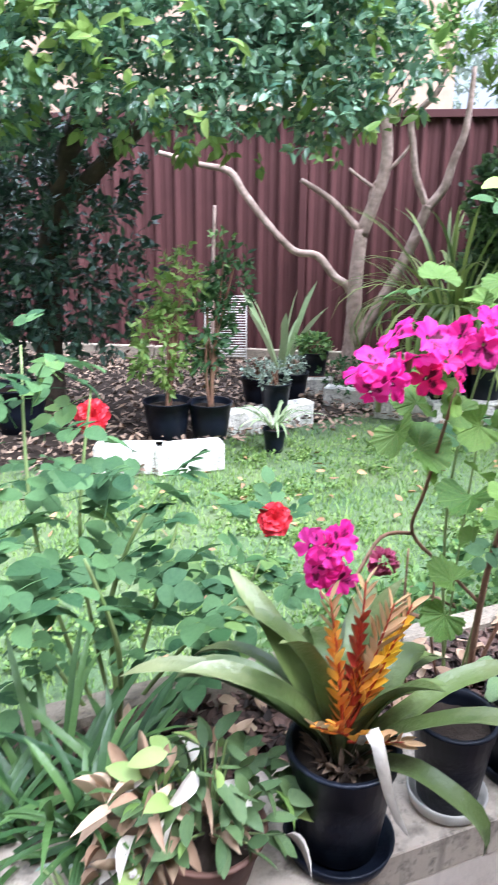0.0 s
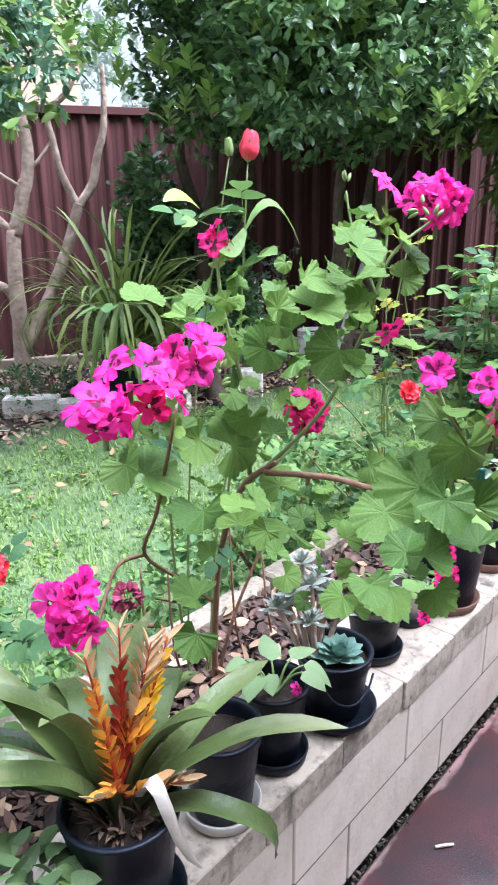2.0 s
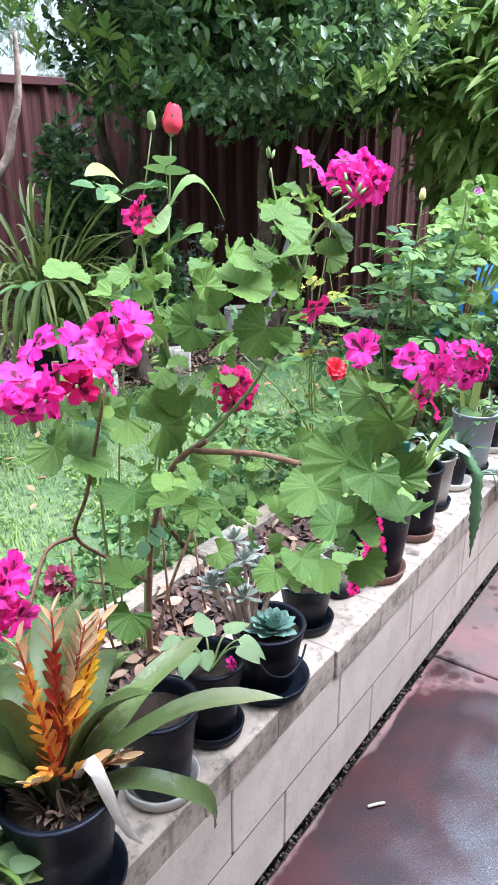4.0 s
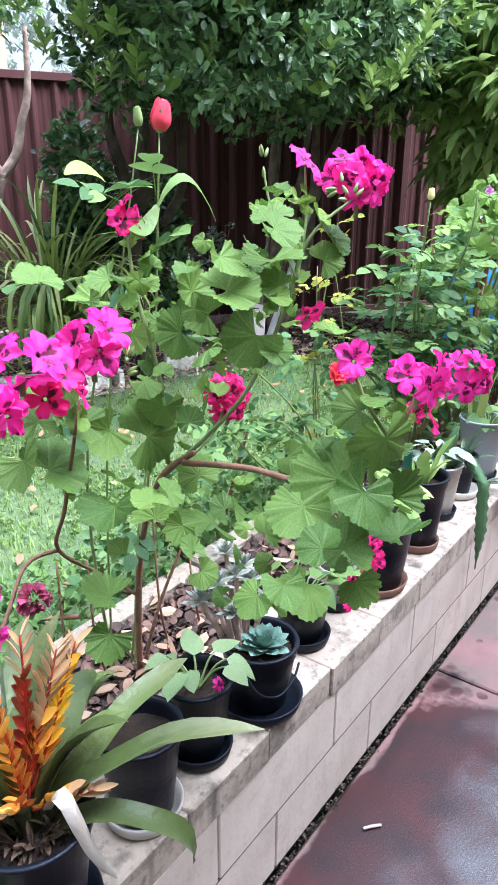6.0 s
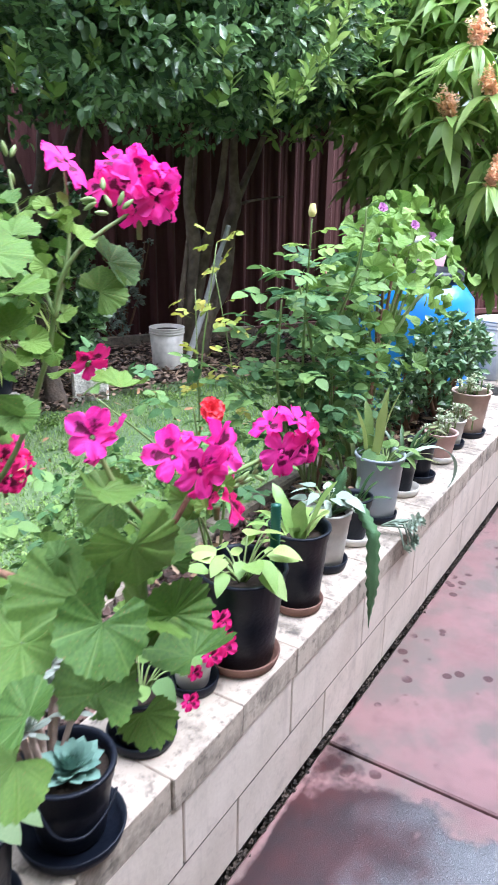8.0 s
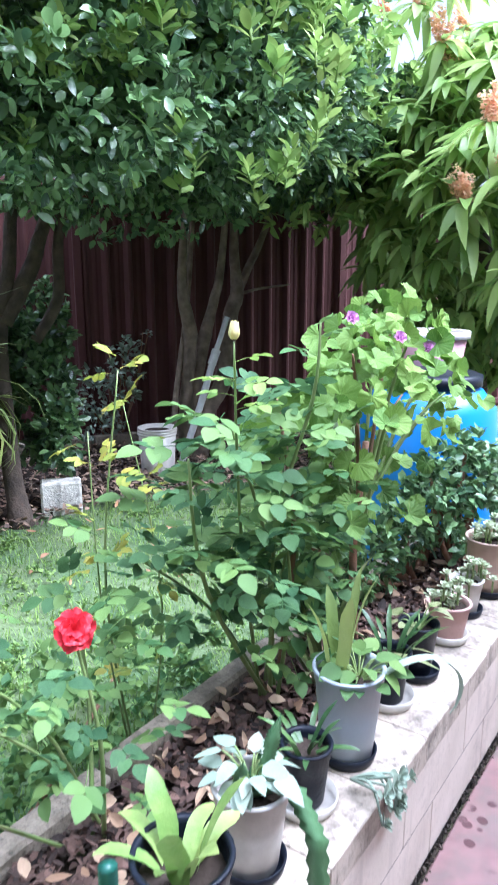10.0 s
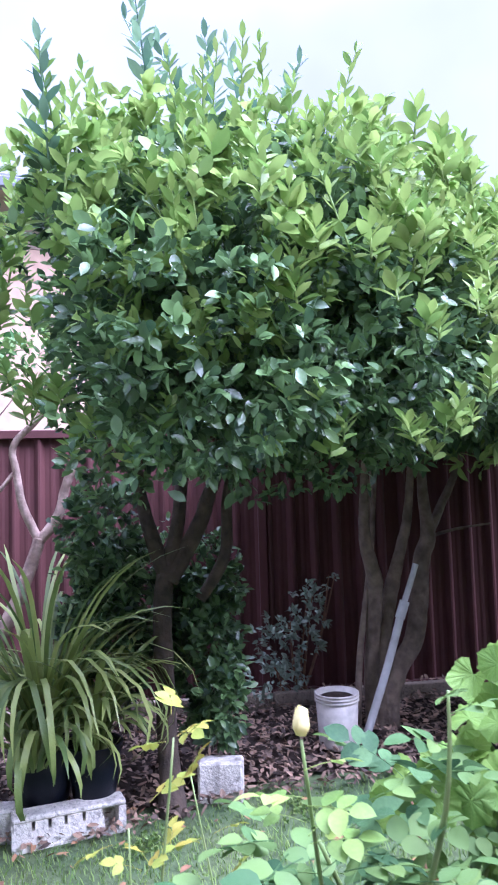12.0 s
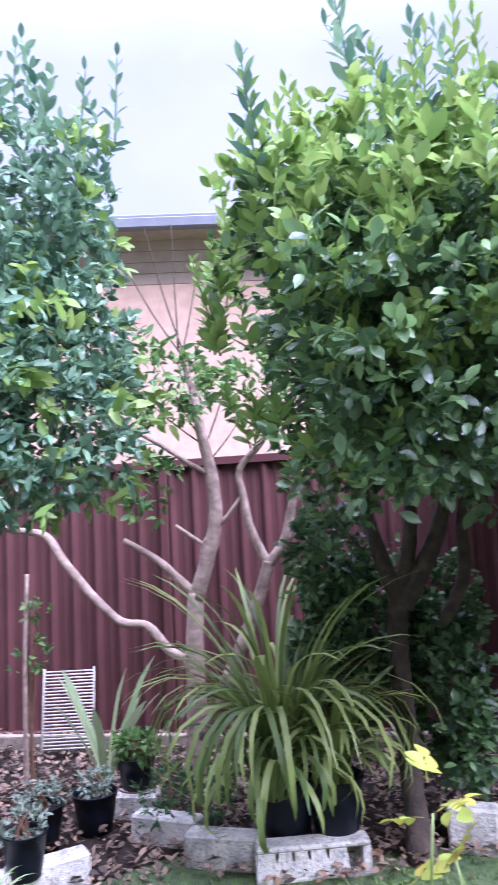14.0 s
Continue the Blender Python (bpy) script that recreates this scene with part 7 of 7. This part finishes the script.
# ---- barrel, tub, bucket, pipe, rack ----
def barrel():
    t = thing("barrel", (4.5, 0.62, 0.0), "bright blue plastic drum with black lid ring behind the wall", "barrel")
    prof = [(0.001, 0), (0.25, 0), (0.275, 0.03), (0.285, 0.22), (0.292, 0.25), (0.285, 0.28), (0.29, 0.56), (0.297, 0.59), (0.29, 0.62), (0.275, 0.76), (0.22, 0.83), (0.2, 0.84), (0.2, 0.86), (0.001, 0.86)]
    part("body", Build().add(*lathe(prof, 40)), M_BLUE, t)
    part("lid_ring", Build().add(*lathe([(0.2, 0.845), (0.215, 0.85), (0.215, 0.89), (0.19, 0.9), (0.001, 0.895)], 32)), M_POT, t, "black lid ring")
    tub = thing("planter_tub", (5.15, 0.88, 0.0), "faded pink plastic planter tub with pale rim", "planter tub")
    part("body", Build().add(*lathe([(0.001, 0.72), (0.15, 0.72), (0.19, 1.0), (0.18, 1.0), (0.001, 0.95)], 28)), M_PINKTUB, tub)
    part("rim", Build().add(*lathe([(0.188, 0.985), (0.205, 0.985), (0.205, 1.02), (0.18, 1.02), (0.178, 0.99)], 28)), M_POT_WHITE, tub, "pale plastic rim")
    stand = thing("upturned_drum", (5.15, 0.88, 0.0), "old blue drum carrying the pink tub", "drum")
    part("body", Build().add(*lathe([(0.001, 0), (0.2, 0), (0.21, 0.05), (0.21, 0.68), (0.19, 0.715), (0.001, 0.715)], 28)), M_BLUE, stand)


barrel()


def bucket(x, y, z, r, h, mat, label, tilt=0):
    t = thing("bucket", (x, y, z), label, "bucket")
    part("body", Build().add(*lathe([(0.001, 0), (r * 0.84, 0), (r * 0.86, 0.01), (r, h), (r - 0.004, h), (r * 0.84, 0.02), (0.001, 0.012)], 30)), mat, t)
    for k, zz in enumerate((0.86, 0.92, 0.98)):
        v, f = lathe([(r * 0.98, h * zz - 0.006), (r * 1.03, h * zz - 0.004), (r * 1.03, h * zz + 0.004), (r * 0.98, h * zz + 0.006)], 30)
        part("rib", Build().add(v, f[:-1]), mat, t)
    return t


old_bucket = bucket(5.02, 2.64, 0.03, 0.125, 0.30, M_POT_WHITE, "dirty white plastic bucket beside the tree trunk")
# dark mound added to make the bucket's bright inside look as dim as it should
part("dark_mound", Build().add(*lathe([(0.119, 0.262), (0.085, 0.278), (0.04, 0.284), (0.001, 0.288)], 24)), M_SOIL, old_bucket, "dark mound added inside")
bb = thing("support_block", (5.2, 0.35, 0.0), "grey concrete block carrying a white bucket", "concrete block")
part("body", Build().add(*box(-0.2, 0.2, -0.12, 0.12, -0.02, 0.25, 0.01)), M_EDGE, bb, smooth=False)
bucket(5.2, 0.35, 0.25, 0.14, 0.34, M_POT_WHITE, "white plastic bucket beyond the blue drum")
pipe = thing("drain_pipe", (5.22, 2.62, 0.02), "weathered white plastic pipe leaning against the tree", "pipe")
part("pipe", Build().add(*tube([(0, 0, 0), (0.15, -0.06, 0.4), (0.27, -0.1, 0.75)], [0.024, 0.024, 0.024], 12)), M_PVC, pipe)
part("upper_pipe", Build().add(*tube([(0.27, -0.1, 0.75), (0.32, -0.12, 0.88), (0.36, -0.14, 1.0)], [0.018, 0.018, 0.018], 12)), M_PVC, pipe)
part("coupling", Build().add(*tube([(0.245, -0.09, 0.68), (0.26, -0.097, 0.72), (0.283, -0.105, 0.78)], [0.03, 0.03, 0.03], 12)), M_PVC, pipe)


def rack():
    t = thing("wire_rack", (2.45, 4.80, 0.06), "white plastic slatted rack leaning on the fence", "rack", turn=-20)
    for k in range(24):
        z = 0.02 + 0.021 * k
        part("slat", Build().add(*box(0, 0.34, -0.006, 0.006, z, z + 0.010, 0.002)), M_POT_WHITE, t, m=pose(0, 0, 0, -10, 0, 0))
    for x in (0.0, 0.335):
        part("side_rail", Build().add(*box(x - 0.006, x + 0.006, -0.008, 0.008, 0, 0.53, 0.002)), M_POT_WHITE, t, m=pose(0, 0, 0, -10, 0, 0))


rack()
sleeper = thing("sleeper_edging", (0, 0, 0), "grey concrete sleepers edging the strip along the fence", "edging", kind="structure")
for k in range(9):
    x = 0.9 + 0.62 * k
    y = 4.93 - 0.56 * (x - 3.4) - 0.42
    part("sleeper", Build().add(*box(0, 0.7, -0.03, 0.03, -0.02, 0.12, 0.006)), M_EDGE, sleeper, m=pose(x, y, 0, 0, 0, FENCE_A), smooth=False)
stake = thing("garden_stake", (2.33, 4.25, 0.0), "bleached wooden garden stake standing in the bed", "stake")
part("stake", Build().add(*tube([(0, 0, -0.05), (0.0, 0.0, 0.7), (0.02, 0.0, 1.25)], [0.014, 0.013, 0.012], 7, 0.06)), M_BARK_PALE, stake)
bush("sapling", (2.36, 4.3, 0.0), [(2.38, 4.28, 0.75, 0.14, 0.1, 0.15), (2.42, 4.28, 1.05, 0.12, 0.1, 0.1)], 120, 0.05, 0.45, M_ROSE, "thin sapling tied to a stake", 41, 2)


# ---- house beyond the fence ----
def house():
    h = thing("house", (6.2, 9.6, 0.0), "pink rendered two-storey house beyond the fence", "house", turn=-18)
    part("wall", Build().add(*box(-6, 1.7, 0, 6, -0.1, 5.25)), M_BRICK, h, smooth=False)
    part("upper_wall", Build().add(*box(-6, 1.68, 0.05, 6, 5.25, 5.98)), M_BEIGE, h, "beige boarded upper wall", smooth=False)
    part("roof", Build().add(*box(-6.4, 2.1, -0.45, 6.4, 6.12, 6.2, 0.02)), M_ROOF, h, smooth=False)
    part("gutter", Build().add(*box(-6.4, 2.1, -0.55, -0.40, 5.94, 6.11, 0.02)), M_ROOF, h, "dark grey gutter", smooth=False)
    part("fascia", Build().add(*box(-6.4, 2.1, -0.38, 0.05, 5.98, 6.11)), M_BEIGE, h, smooth=False)
    for z in np.arange(5.27, 5.9, 0.18):
        part("board", Build().add(*box(-6, 1.68, 0.03, 0.052, z, z + 0.172, 0.003)), M_BEIGE, h, smooth=False)


def far_trees():
    r = random.Random(91)
    t = thing("far_tree", (17.0, 17.0, 0.0), "tall grey-green gum trees far behind the houses", "tree", kind="stuff")
    b = Build()
    for x, y, z, rx, rz in ((14, 17, 3.5, 3.0, 3.4), (17.5, 15.5, 3.0, 3.2, 3.2), (21, 13, 3.6, 3.5, 3.6), (24, 9, 3.2, 3.5, 3.4), (11.5, 19, 3.4, 2.6, 3.2)):
        c = leafy(r, [(x - 17, y - 17, z, rx, rx * 0.8, rz)], 2600, 0.3, 0.3)
        b.v += [v for v in c.v]
        b.f += [tuple(i + b.n for i in f) for f in c.f]
        b.n += c.n
    part("crown", b, M_GUM, t)


house()
far_trees()
build_blocks()
